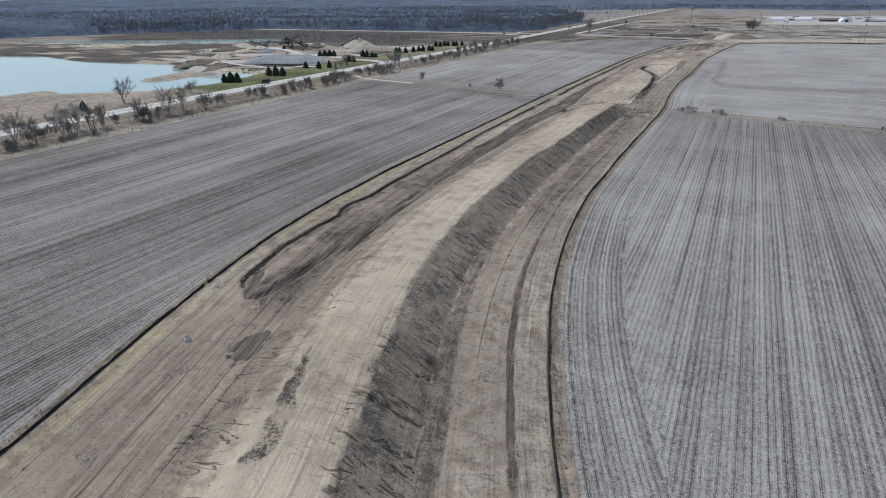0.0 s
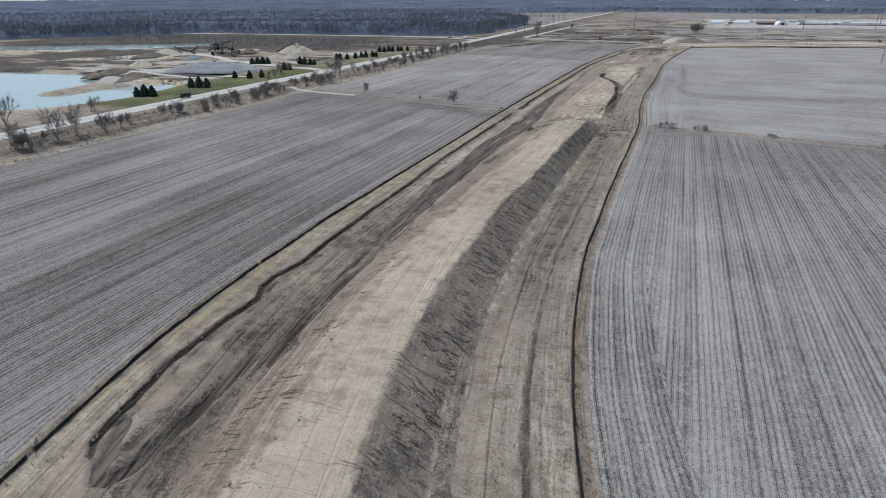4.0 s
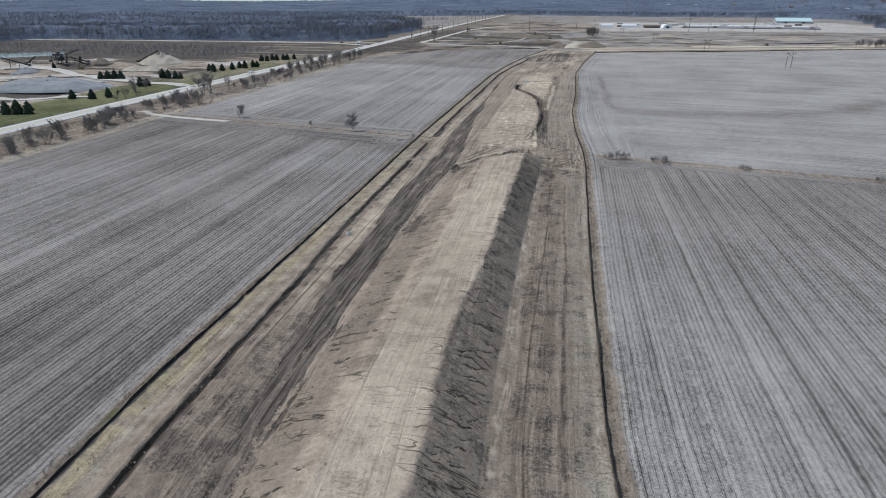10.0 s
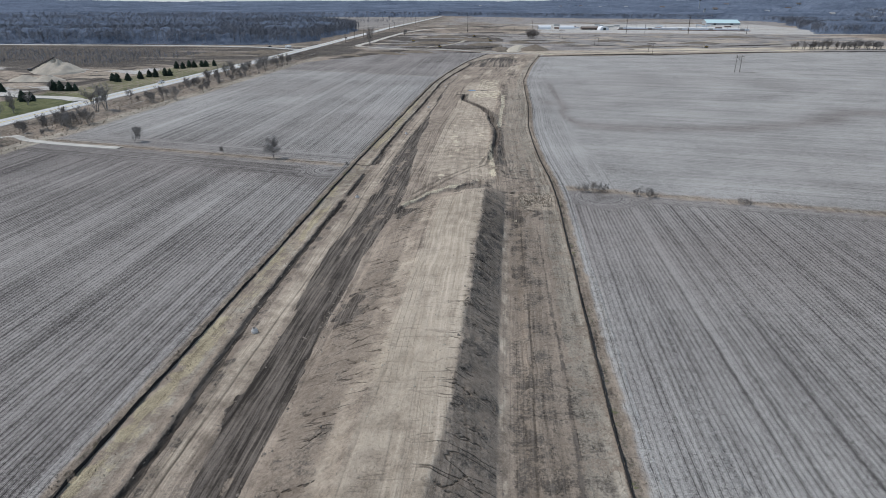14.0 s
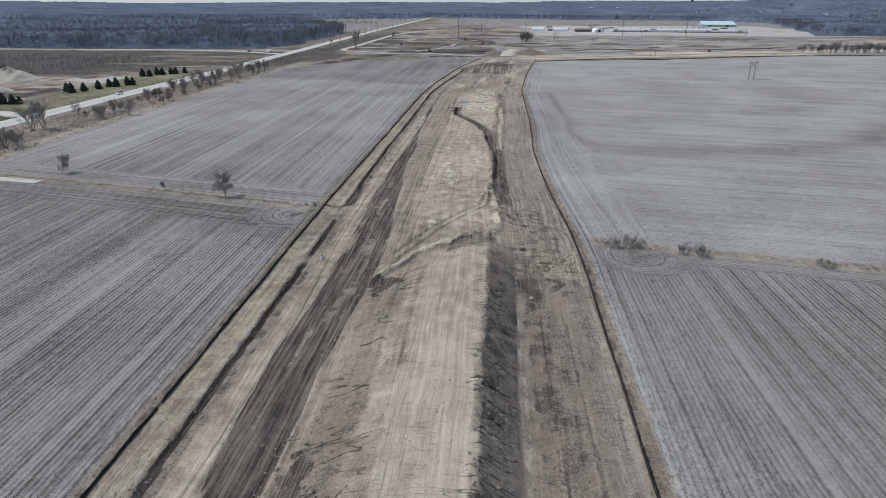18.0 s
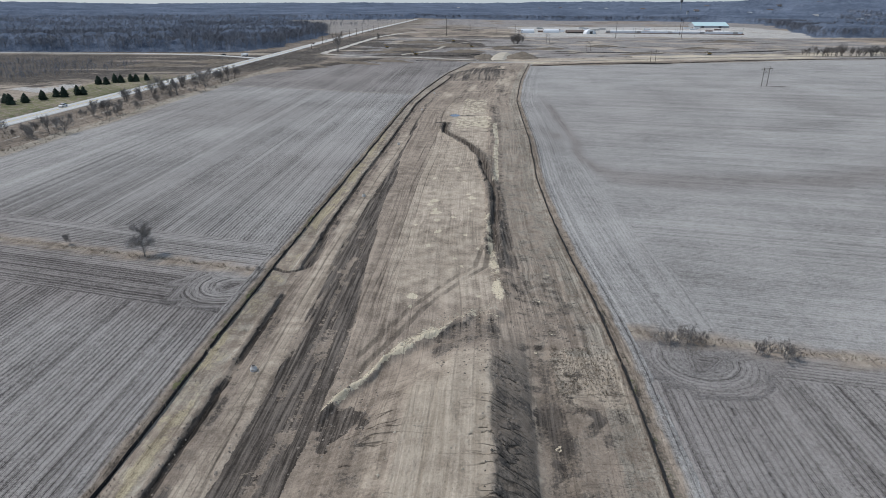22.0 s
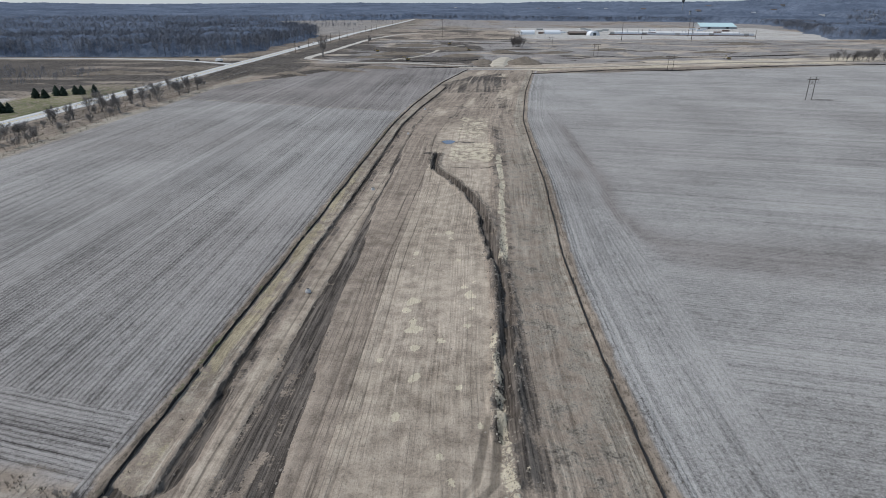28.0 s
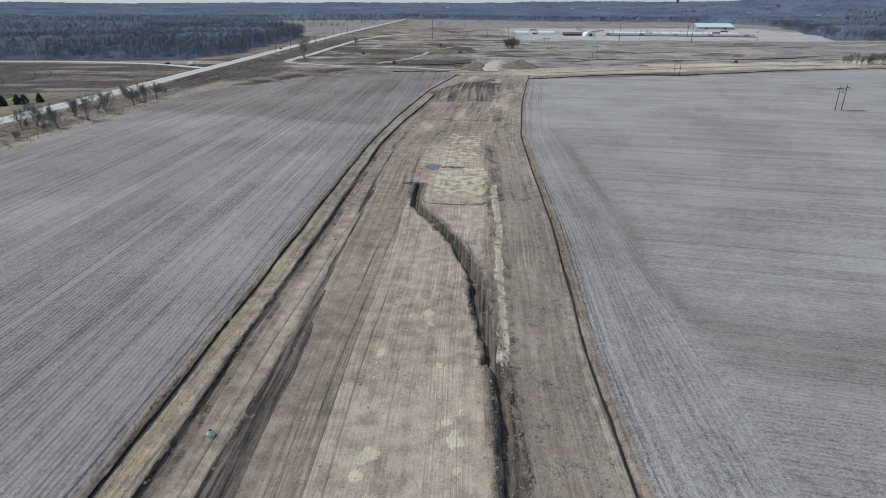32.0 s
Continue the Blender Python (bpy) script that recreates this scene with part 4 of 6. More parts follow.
_values = dict(
    tilled=_tilled * (1 - _hedge) * (1 - _plot * ramp(_n, 0.58, 0.72) * 0.35),
    ridge=np.where(_swirl < 9, 0.8, 1.0) * np.where(_east & (_hr < -4), 0.36 + 0.6 * fbm(GX / 26, GY / 70, 39), np.where(_west, 0.62 + 0.4 * fbm(GX / 40, GY / 80, 38) - 0.4 * ramp(_hl, 0, 40), 0.14)),
    brown=np.clip(0.75 * _plot + 0.8 * (GY > 1200) + np.where(_west & (GY < 745), 0.66 + 0.9 * (_m - 0.45) - 0.38 * ramp(_hl, 0, 30) + 0.62 * ramp(_next, -1, 3) + 0.3 * within(_next, -2, 2, 1.5), 0.0) + _east * ((_hr < 0) * (0.12 + 0.78 * ramp(GY, 140, 245)) * (0.7 + 0.6 * _n) + (_hr > 0) * (0.25 * ramp(_m, 0.5, 0.75) + 0.8 * _stain + 0.38 * np.exp(-((GX + 13.5 + (_n - 0.5) * 5) / 3.2) ** 2) * within(GY, 368, 500, 25)))
                  + 0.55 * within(strip_q(GX, GY), WIDE + 15.4, WIDE + 17.6, 0.8) * within(_hr, 120, 210, 10) * _east + 0.4 * within(_hl, -22, -2, 5) * _west - 0.30 * ramp(_swirl, 9, 3), 0, 1),
    turn=np.where(_swirl < 9, 1.0, np.where(_east, ramp(_hr, -9, -6) * (1 - within(strip_q(GX, GY), 50, WIDE + 17, 1) * (_hr > 2)), within(_hl, -16, 13, 1.5))),
    cross=np.where(_swirl < 9, _swirl, np.where(_east, _hr, _hl)),
    straw=np.clip(within(_next, -1.6, 1.6, 1.0) * _west * (GX > -200) * (0.25 + 0.4 * _n) + within(GX + (_n - 0.5) * 4, -203.5, -197.5, 0.8) * (0.35 + 0.6 * _n) + _verge * (0.02 + 0.40 * _n) + _marsh * (0.1 + 0.35 * _n) + _wild * 0.5 * _m + _shore * 0.4 + _hedge * (0.12 + 0.5 * _n) + (1 - _tilled) * ramp(_d, 900, 1500) * 0.6 * _n, 0, 1),
    grass=np.clip(_lawn * (0.42 + 0.5 * ramp(GY, 430, 380) * ramp(GY, 215, 260) + 0.3 * _n) + _verge * 0.35 * _m + _hedge * 0.2, 0, 1),
    clay=np.clip(_pitzone * 0.55 * _n + _shore * 0.7 * _n + _site * 0.5 * ramp(_n, 0.5, 0.66) + _cut * (0.3 + 0.6 * _n), 0, 1),
    sand=np.clip(_pitzone * 0.6 * ramp(_m, 0.5, 0.7) + _cut * 0.6 * ramp(_n, 0.45, 0.65) + _pale * 0.35 * _n, 0, 1),
    topsoil=np.clip(ramp(GX, -330, -400) * within(GY, 150, 810, 25) * (1 - _pitzone * 0.6) * (0.22 + 0.42 * _n) + np.maximum(ramp(np.abs(GX + 175 - (GY - 655) * 0.44 + (_n - 0.5) * 8), 9, 4) * within(GY, 636, 740, 5) * 0.85, _zones) + within(GX, -230, -180, 4) * within(GY, 660, 1150, 15) * (0.08 + 0.40 * _n) + _rough * (1 - _site) * (0.28 + 0.45 * fbm(GX / 12, GY / 12, 29)) + within(GX, -229, -204, 1.5) * (GY < 690) * (0.2 + 0.5 * _n) + np.exp(-((GX - 96) / 17) ** 2 - ((GY - 699) / 4.5) ** 2) + 0.8 * np.exp(-((GX - 128) / 9) ** 2 - ((GY - 556) / 3) ** 2) + _site * (np.maximum(np.clip(_lane2, 0, 1), _churn2)) * (1 - _pale) + _marsh * (0.42 + 0.6 * ramp(fbm(GX / 70, GY / 14, 19), 0.36, 0.58)) * (1 - within(GY, 770, 800, 8)) + _pitzone * np.maximum(0.8 * ramp(fbm(GX / 16, GY / 9, 27), 0.45, 0.62), 0.75 * ramp(GX, -425, -470) * ramp(fbm(GX / 60, GY / 18, 26), 0.3, 0.5)), 0, 1),
    gravel=np.clip(_pitzone * ramp(GX, -480, -430) * ramp(fbm(GX / 35, GY / 20, 23), 0.52, 0.66) * 0.9 + _pale * (0.62 + 0.5 * ramp(_n, 0.35, 0.65)) + within(GX, -213, -210, 0.8) * (GY < 680) * 0.35, 0, 1),
    rut=0.0, bank=0.0, gully=0.0, hay=0.0, mire=0.0, head=np.where(_east, np.clip(strip_q(GX, GY) - 66.5, -40, 40), -40.0))
ground = sheet("ground", GX, GY, GZ, SOIL, _values, (np.where(_east & (GY < 720), GX - right_fence(GY), GX), GY))
tagged(ground, "grey brown stubble fields, verges and bare earth reaching the wooded hills", "ground", kind="structure")

py = spaced((-40, 1.0), (16, 0.27), (276, 0.36), (470, 0.8), (714, 1))
pq = spaced((-4.4, 0.26), (60, 1))
PQ, PY = np.meshgrid(pq, py)
PZ, _soils = graded(PQ, PY)
_rim = 1 - within(PQ + (fbm(PQ, PY / 3, 7) - 0.5) * 1.2, -1.5, WIDE + 1.9, 0.4)
_soils |= dict(tilled=_rim, ridge=np.where(PQ > 20, 0.75, 0.8), brown=np.where(PQ < 20, 0.5, 0.0), turn=0.0, cross=0.0, gravel=0.0, head=-40.0)
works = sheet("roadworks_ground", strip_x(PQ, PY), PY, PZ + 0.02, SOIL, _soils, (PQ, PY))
tagged(works, "graded tan clay embankment strip with dark topsoil lanes, ditches and ruts", "earthworks", kind="structure")

# ---- building tools ----
def mesh_ob(name, verts, faces, material, parent=None, label="", smooth=False):
    me = bpy.data.meshes.new(name)
    me.from_pydata([tuple(v) for v in verts], [], [tuple(f) for f in faces])
    me.materials.append(material)
    if smooth:
        me.polygons.foreach_set("use_smooth", np.ones(len(me.polygons), bool))
    ob = new(name, me)
    ob.parent = parent
    return tagged(ob, label)


def part(name, bm, material, parent, label="", smooth=False):
    """Links a bmesh as one mesh object under a thing or a part."""
    me = bpy.data.meshes.new(name)
    bm.to_mesh(me)
    bm.free()
    me.materials.append(material)
    if smooth:
        me.polygons.foreach_set("use_smooth", np.ones(len(me.polygons), bool))
    ob = new(name, me)
    ob.parent = parent
    return tagged(ob, label)


def thing(name, m, label, category, group="", kind=""):
    ob = new(name)
    ob.empty_display_size = 0.3
    ob.matrix_basis = m
    return tagged(ob, label, category, group, kind)


def box(bm, cx, cy, cz, sx, sy, sz, bevel=0.0, m=None):
    """A box on its centre, its edges taken off by bevel."""
    made = bmesh.ops.create_cube(bm, size=1.0)["verts"]
    t = Matrix.Translation((cx, cy, cz)) @ Matrix.Diagonal((sx, sy, sz, 1))
    bmesh.ops.transform(bm, matrix=(m @ t) if m else t, verts=made)
    if bevel:
        edges = {e for v in made for e in v.link_edges}
        bmesh.ops.bevel(bm, geom=list(edges), offset=bevel, segments=1, affect="EDGES")
    return bm


def rod(bm, a, b, r1, r2=None, sides=6):
    """A tapered round bar from a to b."""
    a, b = Vector(a), Vector(b)
    made = bmesh.ops.create_cone(bm, cap_ends=True, segments=sides, radius1=r1, radius2=r1 if r2 is None else r2, depth=(b - a).length)["verts"]
    turn = (b - a).to_track_quat("Z", "Y").to_matrix().to_4x4()
    bmesh.ops.transform(bm, matrix=Matrix.Translation((a + b) / 2) @ turn, verts=made)
    return bm


def revolve(bm, profile, sides=14):
    """A body of revolution from (radius, height) pairs."""
    rings = [[bm.verts.new((r * math.cos(2 * math.pi * i / sides), r * math.sin(2 * math.pi * i / sides), z)) for i in range(sides)] for r, z in profile]
    for a, b in zip(rings, rings[1:]):
        for i in range(sides):
            bm.faces.new((a[i], a[(i + 1) % sides], b[(i + 1) % sides], b[i]))
    bm.faces.new(rings[-1])
    bm.faces.new(rings[0][::-1])
    return bm


def scatter(name, shape, places, turns, sizes, material, label, category, group=""):
    """Many small pieces of one shape as one mesh of kind stuff. sizes: rows of x, y, z scales."""
    v, f = np.array(shape[0], float), np.array(shape[1], int)
    n = len(places)
    c, s = np.cos(turns)[:, None], np.sin(turns)[:, None]
    p = v[None] * sizes[:, None, :]
    p = np.stack([p[..., 0] * c - p[..., 1] * s, p[..., 0] * s + p[..., 1] * c, p[..., 2]], -1) + places[:, None]
    faces = f[None] + (np.arange(n) * len(v))[:, None, None]
    me = bpy.data.meshes.new(name)
    me.vertices.add(n * len(v))
    me.vertices.foreach_set("co", p.astype(np.float32).ravel())
    k = f.shape[1]
    me.loops.add(faces.size)
    me.loops.foreach_set("vertex_index", faces.astype(np.int32).ravel())
    me.polygons.add(n * len(f))
    me.polygons.foreach_set("loop_start", (np.arange(n * len(f)) * k).astype(np.int32))
    me.update(calc_edges=True)
    me.materials.append(material)
    return tagged(new(name, me), label, category, group, "stuff")


def ribbon(name, points, width, material, lift=0.12, step=8.0, label="", category="road", kind="structure", parent=None, crown=0.05):
    """A road draped along a line of points, with a crown and side faces."""
    pts = [Vector((x, y, 0)) for x, y in points]
    dense = []
    for a, b in zip(pts, pts[1:]):
        n = max(1, int((b - a).length / step))
        dense += [a.lerp(b, i / n) for i in range(n)]
    dense.append(pts[-1])
    for _ in range(4):
        dense = [dense[0]] + [(a + 2 * b + c) / 4 for a, b, c in zip(dense, dense[1:], dense[2:])] + [dense[-1]]
    P = np.array(dense)[:, :2]
    T = np.gradient(P, axis=0)
    T /= np.linalg.norm(T, axis=1)[:, None]
    S = np.stack([T[:, 1], -T[:, 0]], -1)
    verts, faces = [], []
    across = ((-0.5, -0.3), (-0.5, 0.0), (-0.25, crown * 0.7), (0.0, crown), (0.25, crown * 0.7), (0.5, 0.0), (0.5, -0.3))
    base = land(P[:, 0], P[:, 1])
    for (x, y), (sx, sy), z in zip(P, S, base):
        for u, h in across:
            verts.append((x + sx * u * width, y + sy * u * width, z + lift + h))
    k = len(across)
    for i in range(len(P) - 1):
        for j in range(k - 1):
            faces.append((i * k + j, i * k + k + j, i * k + k + j + 1, i * k + j + 1))
    ob = mesh_ob(name, verts, faces, material, parent)
    return tagged(ob, label, category if not parent else "", "", kind if not parent else "")

# ---- roads and water ----
_ys = [-380, 0, 300, 620, 760, 900, 1100, 1300, 1700, 2300]
highway = ribbon("road_highway", [(float(highway_x(np.array(float(y)))), y) for y in _ys], 11.2, PAVEMENT, 0.12, 12, "pale weathered concrete two-lane highway on a low bank")
for _off, _m in ((-0.12, PAINT_YELLOW), (0.12, PAINT_YELLOW), (-3.7, PAINT_WHITE), (3.7, PAINT_WHITE)):
    ribbon("lane_line", [(float(highway_x(np.array(float(y)))) + _off, y) for y in _ys if y <= 900], 0.12, _m, 0.19, 14, parent=highway)
ribbon("road_side", [(-1150, 720), (-900, 768), (-600, 785), (-479, 790), (-379, 792), (-298, 768), (-246, 736)], 7.0, PAVEMENT, 0.16, 10, "pale country road joining the highway")
ribbon("road_haul", [(-144, 1298), (-172, 1260), (-195, 1133), (-197, 957), (-196, 865), (-199, 800), (-196, 786)], 7.0, HAUL, 0.25, 6, "pale gravel haul road skirting the site")
ribbon("road_haul", [(-195, 783), (-185, 771), (-149, 757), (-115, 755), (-96, 745), (-62, 730), (-46, 726)], 4.5, HAUL, 0.25, 6, "pale dirt haul lane along the field end")
ribbon("road_haul", [(-119, 768), (-104, 800), (-93, 843), (-80, 930), (-60, 990)], 4.0, TAN_STONE, 0.3, 6, "tan dirt lane across the site")
ribbon("road_pit", [(-236, 392), (-262, 404), (-290, 404), (-325, 418), (-370, 450), (-420, 470)], 8.0, GRAVEL, 0.35, 4, "pale gravel entrance road of the quarry")
ribbon("road_pit", [(-268, 350), (-300, 338), (-350, 344), (-400, 362)], 5.0, GRAVEL, 0.4, 4, "pale gravel lane round the grey stockpile")
ribbon("road_drive", [(-230, 311), (-212, 312), (-201, 307), (-184, 303), (-166, 300)], 3.0, GRAVEL, 0.14, 2.5, "narrow gravel field drive off the highway")
_rows = []
for _t in np.linspace(0, 1, 13):  # the ramp climbs, then drops off behind its crest
    _c = Vector((-29.5 + 7 * _t * _t, 722 + 52 * _t, 0))
    _z = 3.0 * float(ramp(_t, -0.1, 0.95)) + 0.25
    _rows.append([_c + Vector((o, 0, _z * k - 0.3 * (k == 0) + 0.12 * math.sin(o * 2 + _t * 9))) for o, k in ((-4.6 - 2 * _z, 0), (-4.4, 0.9), (-3, 1.0), (0, 1.05), (3, 1.0), (4.3, 0.9), (4.5 + 2 * _z, 0))])
_rows.append([v + Vector((0, 9, -v.z - 0.4)) for v in _rows[-1]])
tagged(mesh_ob("road_ramp", [v for r in _rows for v in r], [(i * 7 + j, i * 7 + j + 1, i * 7 + j + 8, i * 7 + j + 7) for i in range(13) for j in range(6)], RAMP_CLAY), "cream gravel ramp climbing at the head of the works", "road", kind="structure")
ribbon("road_haul", [(-60, 716), (0, 712), (70, 736), (160, 768), (262, 786), (420, 800)], 6.0, TAN_STONE, 0.3, 6, "tan graded cross lane behind the field")

for _name, _poly, _label in (("water_pond", POND_A, "pale blue-green quarry pond with muddy shores"), ("water_pond", POND_B, "narrow pale pond behind the quarry")):
    cx, cy = np.mean(_poly, axis=0)
    pts = [(cx + (x - cx) * 1.06, cy + (y - cy) * 1.06, WATER_Z) for x, y in _poly]
    tagged(mesh_ob(_name, pts, [tuple(range(len(pts)))], WATER), _label, "water", kind="structure")
_px = float(strip_x(25.6, 450.5))
tagged(mesh_ob("water_puddle", [(_px + 2.3 * math.cos(a) * (1 + 0.2 * math.sin(3 * a)), 450.5 + 3.0 * math.sin(a), -0.2) for a in np.linspace(0, 2 * math.pi, 28, endpoint=False)],
               [tuple(range(28))], PUDDLE), "grey blue rain puddle on the clay", "water", kind="structure")


# ---- silt fences: black cloth on stakes ----
def silt_fence(points, spacing=2.6, group="silt fences"):
    pts = [Vector((x, y, ground_at(x, y))) for x, y in points]
    at = thing("silt_fence", Matrix.Translation(pts[0]), "black cloth silt fence on wooden stakes along the earthworks", "fence", group)
    verts, faces = [], []
    for i, p in enumerate(pts):
        a, b = pts[max(i - 1, 0)], pts[min(i + 1, len(pts) - 1)]
        side = Vector((b.y - a.y, a.x - b.x, 0)).normalized()
        lean = side * random.uniform(-0.05, 0.09)
        h = 0.46 + random.uniform(-0.18, 0.10)
        o = p - pts[0]
        verts += [o + side * 0.02 - Vector((0, 0, 0.15)), o + lean + side * 0.015 + Vector((0, 0, h)), o + lean - side * 0.015 + Vector((0, 0, h)), o - side * 0.02 - Vector((0, 0, 0.15))]
    for i in range(len(pts) - 1):
        for j in range(4):
            faces.append((i * 4 + j, i * 4 + (j + 1) % 4, i * 4 + 4 + (j + 1) % 4, i * 4 + 4 + j))
    mesh_ob("cloth", verts, faces, FABRIC, at)
    for p in pts[::2]:
        o = p - pts[0]
        stake = new("stake", STAKE_MESH)
        stake.parent, stake.location, stake.rotation_euler = at, o, (random.uniform(-0.06, 0.06), random.uniform(-0.06, 0.06), random.random())
    return at


_bm = bmesh.new()
box(_bm, 0.03, 0, 0.2, 0.045, 0.045, 0.9, 0.006)
STAKE_MESH = bpy.data.meshes.new("stake")
_bm.to_mesh(STAKE_MESH), _bm.free()
STAKE_MESH.materials.append(STAKE)
for _side in (left_fence, right_fence):
    for _y in range(-35, 700, 49):
        _run = np.arange(_y, min(_y + 49.01, 704), 1.5 if _y < 480 else 3.0)
        silt_fence([(float(_side(v)) + 0.10 * math.sin(v * 0.21), float(v)) for v in _run])


def along(points, step):
    out = []
    for (ax, ay), (bx, by) in zip(points, points[1:]):
        n = max(1, int(math.hypot(bx - ax, by - ay) / step))
        out += [(ax + (bx - ax) * i / n, ay + (by - ay) * i / n) for i in range(n)]
    return out + [points[-1]]


for _pts in ([(-8, 674), (30, 692), (60, 704)], [(60, 704), (96, 700), (140, 716)], [(140, 716), (190, 737), (262, 752)], [(262, 752), (340, 764), (430, 775)],
             [(-49, 722), (-70, 714), (-100, 716)], [(-100, 760), (-60, 764), (-45, 775)], [(60, 812), (150, 818), (260, 850)]):
    silt_fence(along(_pts, 3.0))

# ---- plants ----
def tube(verts, faces, a, b, r1, r2, sides=3):
    d = (b - a).normalized()
    u = d.orthogonal().normalized()
    w = d.cross(u)
    n = len(verts)
    for p, r in ((a, r1), (b, r2)):
        for i in range(sides):
            t = 2 * math.pi * i / sides
            verts.append(p + u * (r * math.cos(t)) + w * (r * math.sin(t)))
    for i in range(sides):
        j = (i + 1) % sides
        faces.append((n + i, n + j, n + sides + j, n + sides + i))


def bare_tree(seed, height, kids=(7, 5, 5, 3), spread=0.95, stems=1, clear=0.25, lean=0.12, thick=0.022):
    """Stem and leafless crown of a broadleaf tree: two vertex and face lists."""
    rng = random.Random(seed)
    stem, crown = ([], []), ([], [])

    def grow(a, d, length, r, level):
        bends, p, out = (3 if level < 1 else 2 if level < 2 else 1), a, []
        for i in range(bends):
            d2 = (d + Vector((rng.gauss(0, 0.13), rng.gauss(0, 0.13), rng.gauss(0.05, 0.08)))).normalized()
            q = p + d2 * (length / bends)
            k1, k2 = 1 - 0.75 * i / bends, 1 - 0.75 * (i + 1) / bends
            tube(*(stem if level == 0 else crown), p, q, max(r * k1, 0.020), max(r * k2, 0.013), 6 if level == 0 else 3)
            out.append((p, q, d2, r * k2))
            p, d = q, d2
        if level < len(kids):
            for n in range(kids[level]):
                t = (clear + (1 - clear) * (n + rng.random()) / kids[level]) if level == 0 else 0.2 + 0.8 * rng.random()
                i = min(int(t * bends), bends - 1)
                o = out[i][0].lerp(out[i][1], t * bends - i)
                turn = rng.uniform(0, 2 * math.pi)
                side = out[i][2].orthogonal().normalized()
                side.rotate(Matrix.Rotation(turn, 3, out[i][2]))
                nd = (out[i][2] * rng.uniform(0.55, 1.0) + side * spread * rng.uniform(0.6, 1.15) + Vector((0, 0, 0.22))).normalized()
                grow(o, nd, length * rng.uniform(0.42, 0.66) * (1 - 0.25 * t if level == 0 else 1), out[i][3] * 0.6, level + 1)

    for s in range(stems):
        d = Vector((rng.gauss(0, lean), rng.gauss(0, lean), 1)).normalized()
        if stems > 1:
            a = 2 * math.pi * s / stems + rng.random()
            d = Vector((math.cos(a) * rng.uniform(0.1, 0.6), math.sin(a) * rng.uniform(0.1, 0.6), 1)).normalized()
        grow(Vector((rng.uniform(-0.15, 0.15) * (stems - 1), rng.uniform(-0.15, 0.15) * (stems - 1), -0.15)), d, height * (0.72 if stems == 1 else rng.uniform(0.5, 0.75)), height * thick, 0)
    return stem, crown


def tree_thing(name, seed, height, label, group, category="tree", twigs=None, **how):
    stem, crown = bare_tree(seed, height, **how)
    at = thing(name, Matrix.Translation((0, 0, -500)), label, category, group)
    if how.get("stems", 1) == 1:
        mesh_ob("trunk", *stem, BARK, at)
        mesh_ob("crown", *crown, twigs or TWIGS, at)
    else:
        n = len(stem[0])
        mesh_ob("crown", stem[0] + crown[0], stem[1] + [tuple(i + n for i in f) for f in crown[1]], twigs or TWIGS, at)
    return at


def place(ob, x, y, size=1.0, first=[]):
    """Sets a copy of a made plant, turned at random, on the ground."""
    m = Matrix.Translation((x, y, ground_at(x, y))) @ Matrix.Rotation(random.uniform(0, 6.28), 4, "Z")
    got = copy_thing(ob, m)
    got.scale = (size * random.uniform(0.9, 1.1), size * random.uniform(0.9, 1.1), size)
    return got


def drop(*models):
    for ob in models:
        for o in (*ob.children_recursive, ob):
            bpy.data.objects.remove(o)


road_trees = [tree_thing("bare_tree", 10 + i, 9.0, "leafless many-stemmed grey roadside tree with fine upright twigs", "roadside trees", stems=4, kids=(7, 5, 4, 2), spread=0.62, thick=0.013) for i in range(4)]
thickets = [tree_thing("bare_shrub", 30 + i, 4.5, "leafless many-stemmed grey brown roadside brush", "roadside brush", "shrub", BRUSH, stems=9, kids=(6, 5, 4), spread=0.7, thick=0.012) for i in range(3)]
field_trees = [tree_thing("bare_tree", 50 + i, 6.3, "small round leafless tree alone on the field boundary", "field trees", kids=(15, 8, 6, 3), spread=0.95, clear=0.12, thick=0.02) for i in range(2)]
hedge_bush = [tree_thing("bare_shrub", 60 + i, 2.6, "low leafless dark brush in the grassy field boundary", "hedge brush", "shrub", BRUSH, stems=9, kids=(4, 4, 3), spread=0.8, thick=0.012) for i in range(3)]

place(field_trees[0], -110.4, 290.6, 1.0)
place(field_trees[1], -166.0, 309.0, 0.82)
place(field_trees[1], -129.0, 296.5, 0.35)
for x, y, s in ((-20.6, 265.0, 1.0), (-18.6, 264.6, 1.15), (-16.2, 264.3, 1.0), (-7.6, 261.6, 0.95), (-5.6, 261.0, 1.05), (-4.2, 260.7, 0.7), (15.0, 256.9, 0.85), (16.4, 256.6, 0.7), (47.0, 250.6, 0.8), (60.0, 248.0, 0.9), (-86.5, 285.0, 0.45), (-88.5, 285.6, 0.35), (-100, 288.2, 0.3)):
    place(random.choice(hedge_bush), x, y, s)

